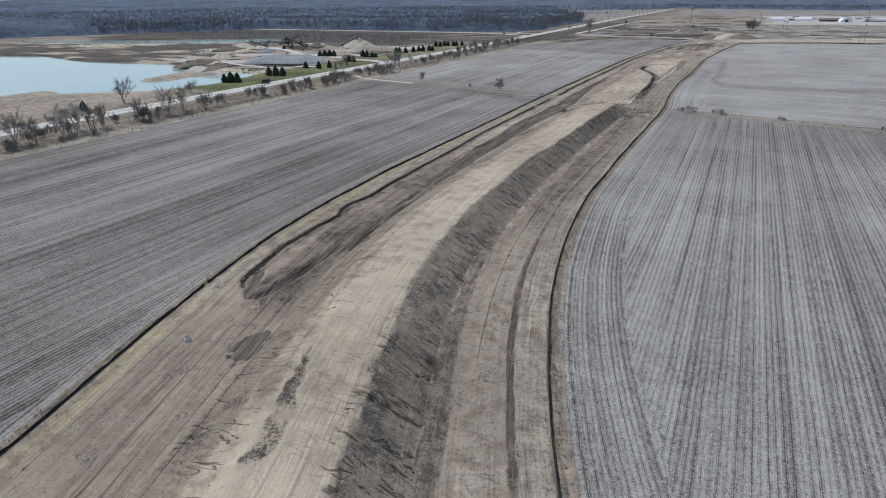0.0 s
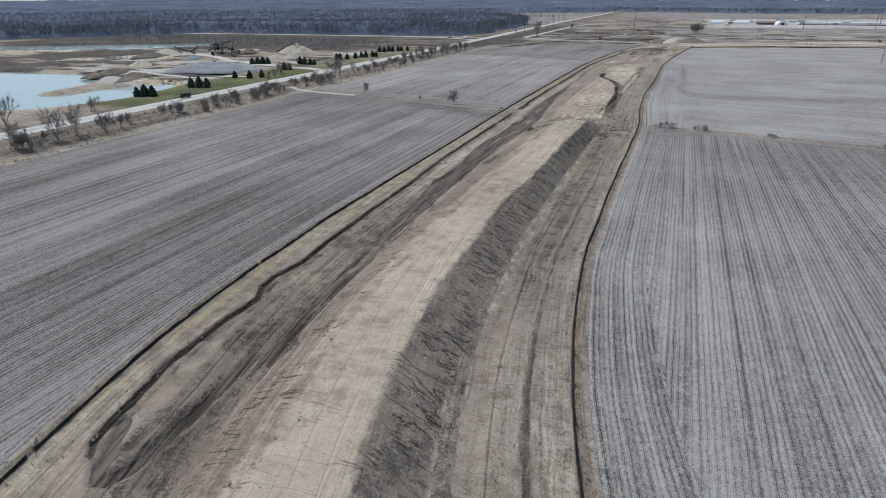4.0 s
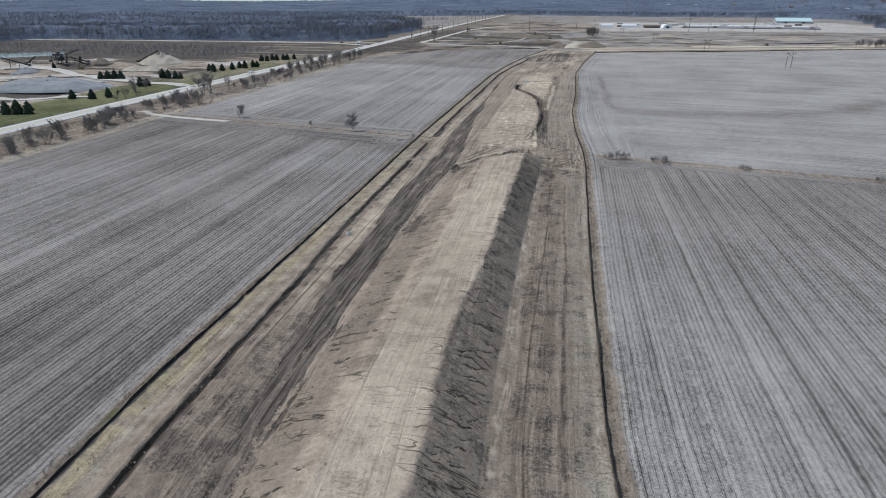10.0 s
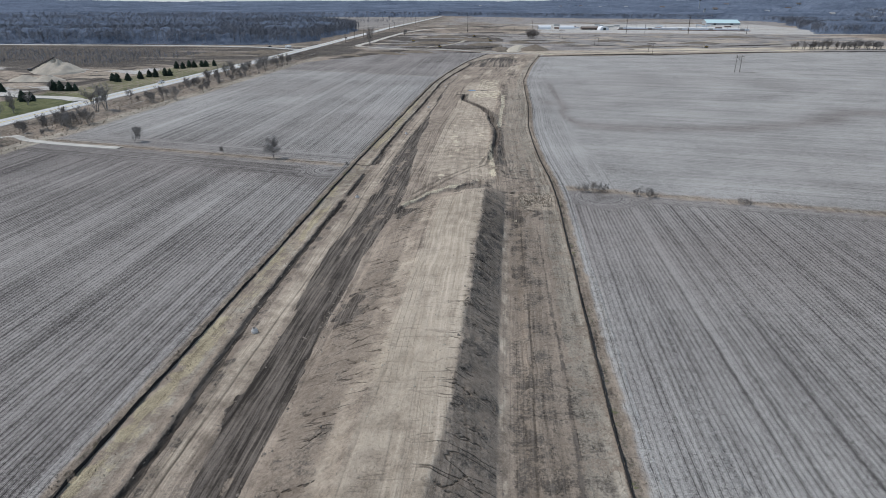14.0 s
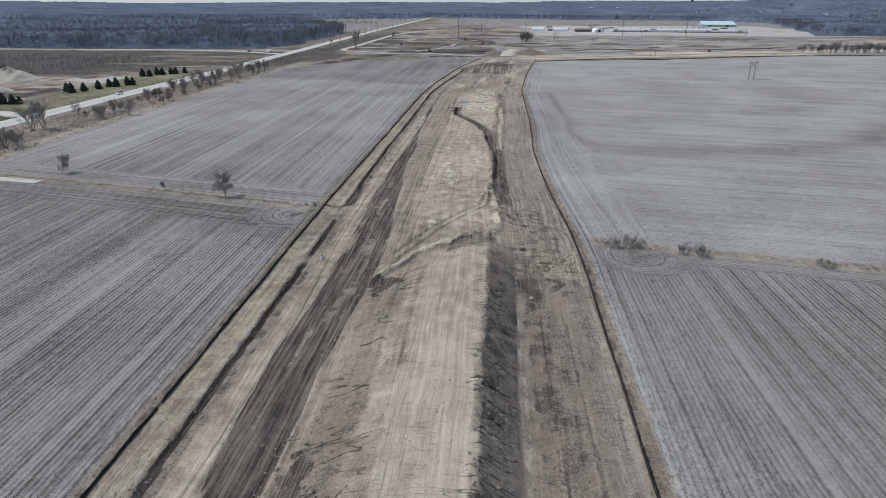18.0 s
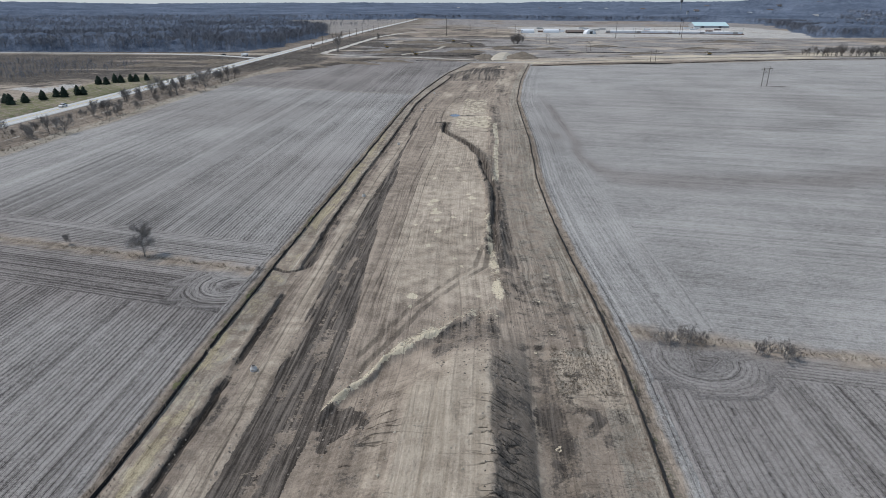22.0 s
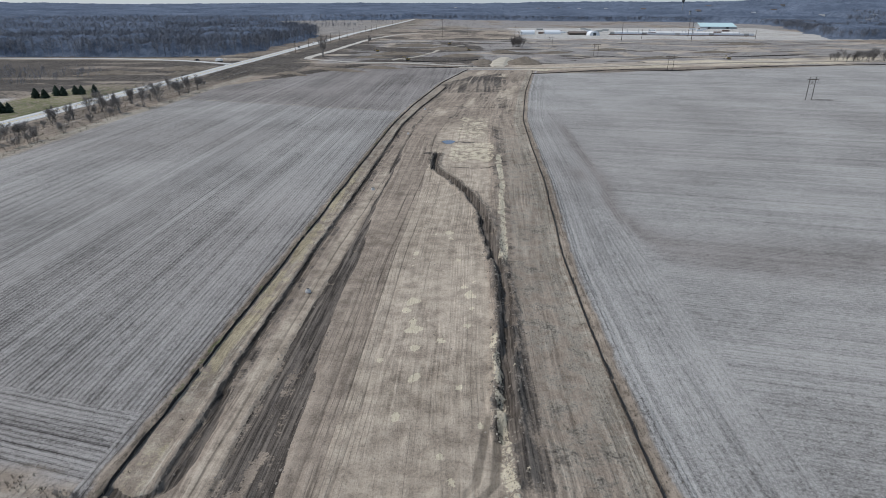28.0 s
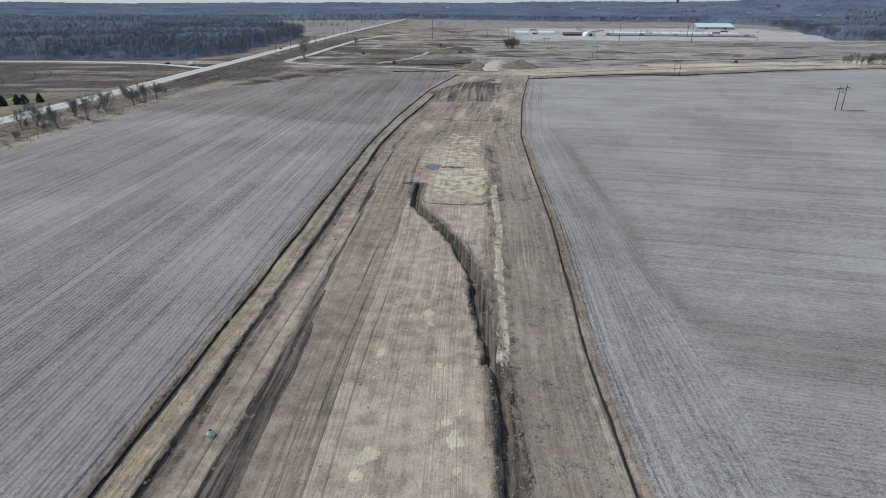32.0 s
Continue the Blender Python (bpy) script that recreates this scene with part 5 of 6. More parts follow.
for x, y, s in ((-212.5, 112, 1.0), (-215.9, 119.7, 0.9), (-210.2, 127, 1.0), (-214.7, 135.3, 1.2), (-209.8, 137.4, 1.15), (-212, 143, 0.8), (-213.3, 159.3, 0.75), (-209, 161.1, 0.8), (-211.9, 173.2, 0.95), (-211.7, 180.3, 0.95), (-208, 189.3, 0.7),
                (-208.9, 196.8, 0.65), (-258.8, 187.9, 1.05), (-255.9, 223.7, 0.55), (-254, 224, 0.6), (-258.9, 369.4, 0.9), (-214.0, 368.0, 1.3), (-217.0, 365.7, 1.15), (-205.5, 338.3, 0.85), (-221.3, 350.2, 0.6), (-222.7, 400.7, 0.5),
                (-206.9, 402.4, 0.8), (-201.2, 403.0, 0.75), (-216.9, 446.7, 0.55), (-220.4, 480.1, 0.8), (-216.8, 486.8, 0.85), (-218.2, 500.8, 0.8), (-216.2, 506.9, 0.9), (-206.5, 504.3, 1.05), (-219.8, 537.4, 0.75), (-204, 520.2, 1.0),
                (-206.1, 537.9, 0.85), (-204.6, 557.9, 1.05), (-204.3, 568.9, 1.1), (-204.7, 580.5, 1.0), (-220.8, 579.9, 0.85), (-219.2, 476.4, 0.75), (-221.6, 453.8, 0.55), (-216.3, 454, 0.5), (-211.6, 545, 0.9), (-212.3, 525.2, 0.9),
                (-187, 806, 1.7), (-179, 1013, 1.2), (-250, 350, 0.5), (-252, 361, 0.5), (-256, 352, 0.45), (-247, 340, 0.35), (-262, 382, 0.6), (-283, 425, 0.6), (-214, 95, 1.0), (-211, 80, 1.1), (-213, 104, 0.9), (-218, 102, 1.0), (-208, 116, 0.7)):
    place(random.choice(road_trees), x, y, s * 1.2)
for i in range(90):
    y = random.choice((random.uniform(70, 205), random.uniform(225, 345), random.uniform(390, 600)))
    place(random.choice(thickets), random.choice((-206, -211, -217)) + random.uniform(-2.5, 2.5), y, random.uniform(0.5, 1.25))
for x, y, s in ((-208, 240, 1.3), (-206, 252, 1.2), (-209, 262, 1.4), (-205, 275, 1.3), (-207, 280, 1.5), (-210, 286, 1.4), (-207, 293, 1.2), (-205, 330, 1.3), (-208, 334, 1.4), (-204, 342, 1.3), (-0.6, 945, 3.0), (2.5, 948, 2.6), (-4, 946, 2.5), (1, 941, 2.4)):
    place(random.choice(thickets), x, y, s)
for i in range(64):  # shelter belt behind the right field
    place(random.choice(road_trees), 260 + i * 2.4 + random.uniform(-1.5, 1.5), 788 + random.uniform(-5, 8), random.uniform(0.9, 1.25))
drop(*road_trees, *thickets, *field_trees, *hedge_bush)


def spruce(seed, height):
    rng = random.Random(seed)
    at = thing("spruce", Matrix.Translation((0, 0, -500)), "dense dark green spruce with a rounded full crown", "tree", "planted spruces")
    verts, faces = [], []
    tube(verts, faces, Vector((0, 0, -0.2)), Vector((0, 0, height * 0.95)), 0.13, 0.02, 6)
    mesh_ob("trunk", verts, faces, BARK, at)
    verts, faces = [], []
    levels = 17
    for k in range(levels):
        t = k / (levels - 1)
        z = height * (0.06 + 0.92 * t)
        reach = height * 0.45 * (1 - t**2.4) ** 0.85 * (0.78 + 0.22 * min(1, t * 5)) * (0.88 + 0.12 * math.sin(k * 2.1)) + 0.15
        for n in range(int(19 - 11 * t)):
            a = rng.uniform(0, 2 * math.pi)
            r = reach * rng.uniform(0.7, 1.12)
            out, side = Vector((math.cos(a), math.sin(a), 0)), Vector((-math.sin(a), math.cos(a), 0))
            w = r * rng.uniform(0.26, 0.40)
            drop_z = r * rng.uniform(0.12, 0.45)
            base = Vector((0, 0, z + rng.uniform(-0.1, 0.1)))
            i = len(verts)
            verts += [base + Vector((0, 0, r * 0.22)), base + out * r * 0.6 + side * w - Vector((0, 0, drop_z * 0.6)), base + out * r - Vector((0, 0, drop_z)), base + out * r * 0.6 - side * w - Vector((0, 0, drop_z * 0.6)),
                      base + out * r * 0.55 + Vector((0, 0, r * 0.10)), base + out * r * 0.4 - Vector((0, 0, drop_z * 0.9 + 0.1))]
            faces += [(i, i + 1, i + 4), (i + 1, i + 2, i + 4), (i + 2, i + 3, i + 4), (i + 3, i, i + 4), (i + 1, i, i + 5), (i + 2, i + 1, i + 5), (i + 3, i + 2, i + 5), (i, i + 3, i + 5)]
    mesh_ob("crown", verts, faces, NEEDLES, at)
    return at


firs = [spruce(70 + i, 5.5) for i in range(3)]
for x, y, s in ((-270.4, 263, 1.0), (-266.9, 264.6, 1.1), (-263.2, 266, 1.0), (-268.6, 299, 1.0), (-264.4, 300.6, 1.1), (-260.2, 302, 0.95), (-274.4, 343, 0.8), (-264, 344, 0.9), (-259.5, 350, 1.0), (-314.2, 412.4, 0.95), (-309.6, 412.8, 1.0), (-305.2, 413.3, 1.05), (-301, 413.5, 1.0),
                (-271.5, 391.2, 1.0), (-268.5, 393.0, 0.85), (-282.2, 427.4, 1.0), (-278.6, 427.7, 0.95), (-274, 428.2, 1.0), (-271, 429, 0.8), (-278.2, 474.1, 0.9), (-272, 468.9, 1.1), (-269, 475, 0.95), (-266.5, 484.4, 1.0), (-266.6, 494.7, 0.9), (-262.6, 495.1, 1.0), (-259.8, 502.1, 0.95), (-257, 503, 0.9),
                (-275.5, 546.7, 0.95), (-271, 547.2, 0.9), (-270.5, 555.8, 1.0), (-266.8, 556, 0.9), (-263.4, 561.1, 0.95), (-260.5, 562, 0.9), (-257, 568, 0.9), (-222.3, 303.9, 0.75), (-257.4, 167.0, 0.85), (-400, 470, 0.8)):
    place(random.choice(firs), x, y, s * random.uniform(0.92, 1.08))
drop(*firs)


# ---- far woods ----
def fan(a0, a1, da, r0, r1, ratio):
    a = np.radians(np.arange(a0, a1, da))
    r = r0 * ratio ** np.arange(int(math.log(r1 / r0) / math.log(ratio)) + 1)
    A, R = np.meshgrid(a, r)
    return -60 + R * np.sin(A), 250 + R * np.cos(A)


HOUSES = [(900, 2050), (960, 2150), (1080, 2100), (1150, 2300), (1250, 2250), (1400, 2350), (1500, 2200), (1650, 2500), (850, 2350), (760, 2600), (980, 2500), (1100, 2700), (640, 2900), (520, 3050), (1300, 2800), (1550, 2900), (1800, 2700), (1950, 2400),
          (420, 3150), (350, 3300), (1750, 2150), (900, 2900), (1200, 3100), (820, 1780), (900, 1820), (980, 1760), (-150, 3600), (1350, 1950), (1150, 1850), (260, 3400)]
CX, CY = fan(-88, 72, 0.22, 480, 4760, 1.011)
_jx, _jy = (vnoise(CX / 7, CY / 7, 91) - 0.5) * 8, (vnoise(CX / 7, CY / 7, 92) - 0.5) * 8
CX, CY = CX + _jx, CY + _jy
_edge = np.maximum(inside(CX, CY, WOODS_W), inside(CX, CY, WOODS_E)) + (fbm(CX / 60, CY / 60, 93) - 0.5) * 40
_rise = ramp(_edge, -2, 26) * (_edge > 0)
for _hx, _hy in HOUSES:  # yards cleared round the houses
    _dx, _dy = CX - _hx, CY - _hy
    _rise = _rise * (1 - 0.92 * within(_dx, -30, 30, 10) * within(_dy + 70, -110, 90, 20))
CZ = land(CX, CY) + _rise * (7.5 + 7.5 * fbm(CX / 15, CY / 15, 95, 2) + 7.0 * (vnoise(CX / 110, CY / 70, 96) - 0.5))
rows, cols = CX.shape
_i = (np.arange(rows - 1)[:, None] * cols + np.arange(cols - 1)[None]).ravel()
_quads = np.stack([_i, _i + 1, _i + cols + 1, _i + cols], -1)
_quads = _quads[(_edge.ravel()[_quads] > 0).any(1)]
_keep, _back = np.unique(_quads, return_inverse=True)
tagged(mesh_ob("woods", np.stack([CX, CY, CZ], -1).reshape(-1, 3)[_keep], _back.reshape(-1, 4), HAZED_CANOPY), "leafless woodland covering the hills, distance haze painted in as grey blue", "woods", kind="stuff")

_rng = np.random.default_rng(5)


def stand(name, count, r0, r1, a0, a1, corners, depth, low, high, label="leafless grey trees along the edge of the wood"):
    """Leafless trunks and twigs at the edge of a wood."""
    a, r = np.radians(_rng.uniform(a0, a1, count * 14)), np.sqrt(_rng.uniform(r0**2, r1**2, count * 14))
    x, y = -60 + r * np.sin(a), 250 + r * np.cos(a)
    d = inside(x, y, corners) + (fbm(x / 60, y / 60, 93) - 0.5) * 40
    ok = (d > -4) & (d < depth)
    x, y = x[ok][:count], y[ok][:count]
    z = land(x, y)
    turns, h = _rng.uniform(0, 6.28, len(x)), _rng.uniform(low, high, len(x))
    verts, faces = [], []
    rng = random.Random(3)
    tube(verts, faces, Vector((0, 0, -0.05)), Vector((0.01, 0, 0.9)), 0.016, 0.004, 3)
    tube(verts, faces, Vector((0, 0, 0.35)), Vector((0.12, 0.05, 0.85)), 0.008, 0.003, 3)
    tube(verts, faces, Vector((0, 0, 0.3)), Vector((-0.1, 0.08, 0.8)), 0.008, 0.003, 3)
    for i in range(36):
        t = rng.uniform(0.32, 0.9)
        a = rng.uniform(0, 6.28)
        reach = 0.26 * math.sin(math.pi * min(1, (t - 0.2) / 0.85)) * rng.uniform(0.3, 1)
        o = Vector((math.cos(a) * reach * 0.3, math.sin(a) * reach * 0.3, t))
        e = o + Vector((math.cos(a) * reach, math.sin(a) * reach, rng.uniform(0.06, 0.16)))
        s = Vector((-math.sin(a), math.cos(a), 0)) * 0.011
        n = len(verts)
        verts += [o - s, o + s, e, e + Vector((0, 0, 0.01))]
        faces.append((n, n + 1, n + 2, n + 3))
    scatter(name, (verts, faces), np.stack([x, y, z], -1), turns, np.stack([h * 0.9, h * 0.9, h], -1), HAZED_WOOD_TWIGS, label, "woods")


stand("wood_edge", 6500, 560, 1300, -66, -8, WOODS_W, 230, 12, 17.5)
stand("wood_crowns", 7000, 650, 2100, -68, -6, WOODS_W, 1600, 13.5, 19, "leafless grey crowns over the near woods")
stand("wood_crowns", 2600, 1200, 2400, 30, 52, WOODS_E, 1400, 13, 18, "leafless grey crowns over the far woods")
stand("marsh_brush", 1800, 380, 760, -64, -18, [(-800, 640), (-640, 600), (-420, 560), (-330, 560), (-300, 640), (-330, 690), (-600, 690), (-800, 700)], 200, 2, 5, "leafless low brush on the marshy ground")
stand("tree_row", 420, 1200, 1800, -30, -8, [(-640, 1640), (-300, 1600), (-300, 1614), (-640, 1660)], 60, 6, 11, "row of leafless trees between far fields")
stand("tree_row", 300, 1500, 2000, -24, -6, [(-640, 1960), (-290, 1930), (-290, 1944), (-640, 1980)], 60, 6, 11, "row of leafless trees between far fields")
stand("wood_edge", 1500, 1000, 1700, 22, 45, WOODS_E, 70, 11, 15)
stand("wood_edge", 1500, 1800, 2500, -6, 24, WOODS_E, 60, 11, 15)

# ---- precast manholes along the left lane ----
def manhole():
    at = thing("manhole", Matrix.Translation((0, 0, -500)), "short grey precast concrete manhole standing out of bare earth", "manhole", "manholes")
    part("barrel", revolve(bmesh.new(), [(0.72, -0.3), (0.72, 0.35), (0.70, 0.38)], 18), CONCRETE, at)
    part("cone", revolve(bmesh.new(), [(0.71, 0.383), (0.70, 0.5), (0.42, 0.86), (0.42, 1.02), (0.40, 1.05)], 18), CONCRETE, at)
    part("lid", revolve(bmesh.new(), [(0.34, 1.04), (0.34, 1.075), (0.31, 1.09)], 16), IRON, at, "dark cast iron lid")
    return at


_model = manhole()
for x, y in ((-64.1, 48.4), (-76.9, 189.9), (-76.4, 254.3), (-75.6, 330.9), (-74.2, 390.4), (-72.5, 462), (-70.5, 518)):
    copy_thing(_model, Matrix.Translation((x, y, ground_at(x, y))) @ Matrix.Rotation(random.random() * 6, 4, "Z")).scale = (0.66, 0.66, 0.64)
drop(_model)


# ---- power lines ----
def h_frame(x, y, heading, tall=11.2):
    m = Matrix.Translation((x, y, ground_at(x, y))) @ Matrix.Rotation(heading, 4, "Z")
    at = thing("h_frame_pylon", m, "dark wooden two-pole power pylon with a crossarm", "pylon", "power line pylons")
    for s in (-1, 1):
        part("pole", rod(bmesh.new(), (s * 2.1, 0, -0.5), (s * 2.1, 0, tall), 0.16, 0.10, 8), POLE_WOOD, at)
    part("crossarm", box(bmesh.new(), 0, 0, tall - 1.3, 8.4, 0.24, 0.3, 0.02), POLE_WOOD, at)
    for s in (-1, 1):
        part("brace", rod(bmesh.new(), (s * 2.1, 0, tall - 4.2), (-s * 2.1, 0, tall - 1.5), 0.07), POLE_WOOD, at)
    for s in (-3.9, 0, 3.9):
        bm = bmesh.new()
        rod(bm, (s, 0, tall - 1.45), (s, 0, tall - 2.4), 0.09, 0.09, 8)
        part("insulator", bm, GLASS_CERAMIC, at)
    return at


def wire(a, b, sag, group, label="thin slack overhead power wire"):
    a, b = Vector(a), Vector(b)
    pts = [a.lerp(b, t / 12) - Vector((0, 0, sag * 4 * (t / 12) * (1 - t / 12))) for t in range(13)]
    verts, faces = [], []
    for p, q in zip(pts, pts[1:]):
        tube(verts, faces, p, q, 0.022, 0.022, 3)
    return tagged(mesh_ob("power_wire", verts, faces, WIRE), label, "wire", group)


_line = [(215, 430), (120, 556), (94.5, 700), (66, 835), (40, 975), (14, 1115)]
for i, (x, y) in enumerate(_line):
    a, b = _line[max(i - 1, 0)], _line[min(i + 1, len(_line) - 1)]
    h_frame(x, y, math.atan2(b[1] - a[1], b[0] - a[0]) - math.pi / 2)
for (ax, ay), (bx, by) in zip(_line, _line[1:]):
    d = Vector((bx - ax, by - ay, 0)).normalized()
    s = Vector((d.y, -d.x, 0))
    for off in (-3.9, 0, 3.9):
        wire(Vector((ax, ay, ground_at(ax, ay) + 8.8)) + s * off, Vector((bx, by, ground_at(bx, by) + 8.8)) + s * off, 2.2, "power line wires")


def power_pole(tall, arms, label, group):
    at = thing("power_pole", Matrix.Translation((0, 0, -500)), label, "pole", group)
    part("pole", rod(bmesh.new(), (0, 0, -0.5), (0, 0, tall), 0.18 + tall * 0.008, 0.12 + tall * 0.003, 8), POLE_WOOD, at)
    for k in range(arms):
        part("crossarm", box(bmesh.new(), 0, 0, tall - 0.6 - k * 2.0, 3.0, 0.14, 0.16, 0.01), POLE_WOOD, at)
        for s in (-1.3, 0.7, 1.3):
            part("insulator", rod(bmesh.new(), (s, 0, tall - 0.52 - k * 2.0), (s, 0, tall - 0.25 - k * 2.0), 0.05, 0.04), GLASS_CERAMIC, at)
    return at


_tall, _short = power_pole(26, 2, "tall dark transmission pole with short arms", "transmission poles"), power_pole(11.5, 1, "wooden roadside power pole with one crossarm", "roadside poles")
for x, y, s in ((-95, 1150, 1.0), (11, 1175, 0.62), (-17, 1219, 0.4), (149, 1097, 0.85), (237, 1085, 0.95), (267, 1190, 0.95), (183, 1126, 0.5), (-60, 1240, 0.5), (330, 1110, 0.5)):
    got = copy_thing(_tall, Matrix.Translation((x, y, ground_at(x, y))))
    got.scale = (s**0.5, s**0.5, s)
for i in range(24):
    y = 860 + i * 58
    x = float(highway_x(np.array(float(y)))) + 14
    copy_thing(_short, Matrix.Translation((x, y, ground_at(x, y))))
drop(_tall, _short)

# ---- vehicles ----
CAR_WHITE = plain("white_car_paint", (0.72, 0.72, 0.71), 0.3, wear=0.1)
TRUCK_BLACK = plain("black_truck_paint", (0.025, 0.026, 0.028), 0.4)
TYRE = plain("tyre_rubber", (0.025, 0.025, 0.025), 0.9)
CAR_GLASS = plain("dark_car_glass", (0.03, 0.035, 0.04), 0.08)
MACHINE = plain("yellow_machine_paint", (0.27, 0.185, 0.06), 0.6, wear=0.6)
STEEL = plain("dusty_steel", (0.10, 0.10, 0.10), 0.6, 0.5, wear=0.5)
GALV = plain("galvanised_steel", (0.42, 0.43, 0.44), 0.5, 0.5)


def body(profile, half, material, name, at, label="", shrink=0.12):
    """A car body from a side outline (y, z), narrowed towards the top."""
    bm = bmesh.new()
    top = max(z for _, z in profile)
    sides = [[bm.verts.new((s * half * (1 - shrink * max(0, z - top * 0.55) / (top * 0.45)), y, z)) for y, z in profile] for s in (-1, 1)]
    n = len(profile)
    for i in range(n):
        bm.faces.new((sides[0][i], sides[0][(i + 1) % n], sides[1][(i + 1) % n], sides[1][i]))
    bm.faces.new(sides[0][::-1]), bm.faces.new(sides[1])
    bmesh.ops.recalc_face_normals(bm, faces=bm.faces)
    bmesh.ops.bevel(bm, geom=list(bm.edges), offset=0.05, segments=2, affect="EDGES")
    return part(name, bm, material, at, label)


def wheels(at, ys, half, r):
    for y in ys:
        for s in (-1, 1):
            w = part("wheel", rod(bmesh.new(), (s * half - s * 0.12, y, r), (s * half + s * 0.1, y, r), r, r, 14), TYRE, at)
            part("rim", rod(bmesh.new(), (s * half + s * 0.1, y, r), (s * half + s * 0.115, y, r), r * 0.6, r * 0.55, 10), GALV, w)


def road_car(x, y, heading, label, paint, group="cars on the highway"):
    at = thing("car", Matrix.Translation((x, y, float(land(x, y)) + 0.20)) @ Matrix.Rotation(heading, 4, "Z"), label, "car", group)
    body([(-2.3, 0.35), (2.3, 0.35), (2.35, 0.75), (1.1, 1.0), (-2.1, 1.02), (-2.35, 0.8)], 0.92, paint, "body", at, shrink=0.03)
    body([(0.95, 1.0), (0.25, 1.52), (-1.5, 1.55), (-2.0, 1.02)], 0.86, CAR_GLASS, "cabin", at, "dark windows", 0.2)
    box_bm = bmesh.new()
    box(box_bm, 0, -0.65, 1.56, 1.35, 1.7, 0.05, 0.02)
    part("roof", box_bm, paint, at)
    wheels(at, (-1.45, 1.45), 0.86, 0.34)
    for s in (-0.65, 0.65):
        part("headlight", box(bmesh.new(), s, 2.33, 0.7, 0.35, 0.06, 0.15, 0.01), GALV, at)
        part("tail_light", box(bmesh.new(), s * 1.1, -2.34, 0.85, 0.2, 0.05, 0.2, 0.01), TAIL, at)
    return at


TAIL = plain("red_lamp", (0.35, 0.02, 0.02), 0.3)


def dump_truck(x, y, heading, label, tub, cab, group="trucks"):
    at = thing("dump_truck", Matrix.Translation((x, y, float(land(x, y)) + 0.2)) @ Matrix.Rotation(heading, 4, "Z"), label, "truck", group)
    part("chassis", box(bmesh.new(), 0, -0.3, 0.85, 1.0, 7.6, 0.3, 0.03), STEEL, at)
    body([(1.9, 0.6), (3.9, 0.6), (4.0, 1.6), (3.3, 1.75), (3.0, 2.75), (1.9, 2.8)], 1.18, cab, "cab", at, "", 0.06)
    part("windscreen", box(bmesh.new(), 0, 3.18, 2.25, 1.9, 0.06, 0.75, 0.02, ), CAR_GLASS, at)
    body([(-4.0, 1.1), (1.6, 1.1), (1.75, 2.95), (-4.2, 2.75)], 1.22, tub, "tub", at, "", -0.04)
    part("tailgate", box(bmesh.new(), 0, -4.22, 1.9, 2.3, 0.08, 1.5, 0.02), tub, at)
    wheels(at, (-3.2, -1.9, 2.9), 1.05, 0.52)
    return at


dump_truck(-238.6, 262.1, math.pi, "black dump truck on the pale concrete highway", TRUCK_BLACK, TRUCK_BLACK).scale = (0.72, 0.68, 0.8)
dump_truck(-262, 752, 0.95, "white truck waiting at the highway junction", CAR_WHITE, CAR_WHITE)
road_car(-238.4, 458, math.pi, "white car on the pale concrete highway", CAR_WHITE)
road_car(-286, 763, 1.2, "dark pickup on the side road near the junction", TRUCK_BLACK, "cars on the side road")
road_car(-243.5, 930, 0, "dark car far along the highway", TRUCK_BLACK)
road_car(-247.5, 1010, math.pi, "white car far along the highway", CAR_WHITE)


def excavator(x, y, heading, label):
    at = thing("excavator", Matrix.Translation((x, y, ground_at(x, y) + 0.05)) @ Matrix.Rotation(heading, 4, "Z"), label, "excavator", "excavators")
    for s in (-1.15, 1.15):
        body([(-1.9, 0.25), (-1.6, 0.0), (1.6, 0.0), (1.9, 0.25), (1.9, 0.6), (1.6, 0.85), (-1.6, 0.85), (-1.9, 0.6)], 0.3, STEEL, "track", at, "", 0).location.x = s
    body([(-2.3, 0.95), (1.3, 0.95), (1.3, 1.9), (-2.0, 2.15), (-2.4, 1.9)], 1.35, MACHINE, "house", at, "", 0.02)
    body([(-0.2, 1.9), (1.35, 1.9), (1.2, 3.0), (-0.1, 3.05)], 0.5, CAR_GLASS, "cab", at, "glazed dark cab", 0.05).location.x = -0.8
    bm = bmesh.new()
    rod(bm, (0.2, 1.2, 1.6), (0.2, 3.6, 4.3), 0.28, 0.24, 4)
    rod(bm, (0.2, 3.6, 4.3), (0.2, 5.6, 3.9), 0.24, 0.18, 4)
    part("boom", bm, MACHINE, at)
    part("stick", rod(bmesh.new(), (0.2, 5.5, 4.1), (0.2, 6.4, 1.4), 0.2, 0.14, 4), MACHINE, at)
    part("bucket", box(bmesh.new(), 0.2, 6.2, 0.95, 1.1, 0.9, 0.9, 0.15), STEEL, at)
    return at


for x, y, h in ((-148, 880, 0.8), (-105, 768, 2.2), (-54, 898, 1.2), (-78, 998, -1.0), (-378, 470, 1.0), (175, 800, 2.0)):
    excavator(x, y, h, "dull yellow tracked excavator on bare churned earth").scale = (0.8, 0.8, 0.8)

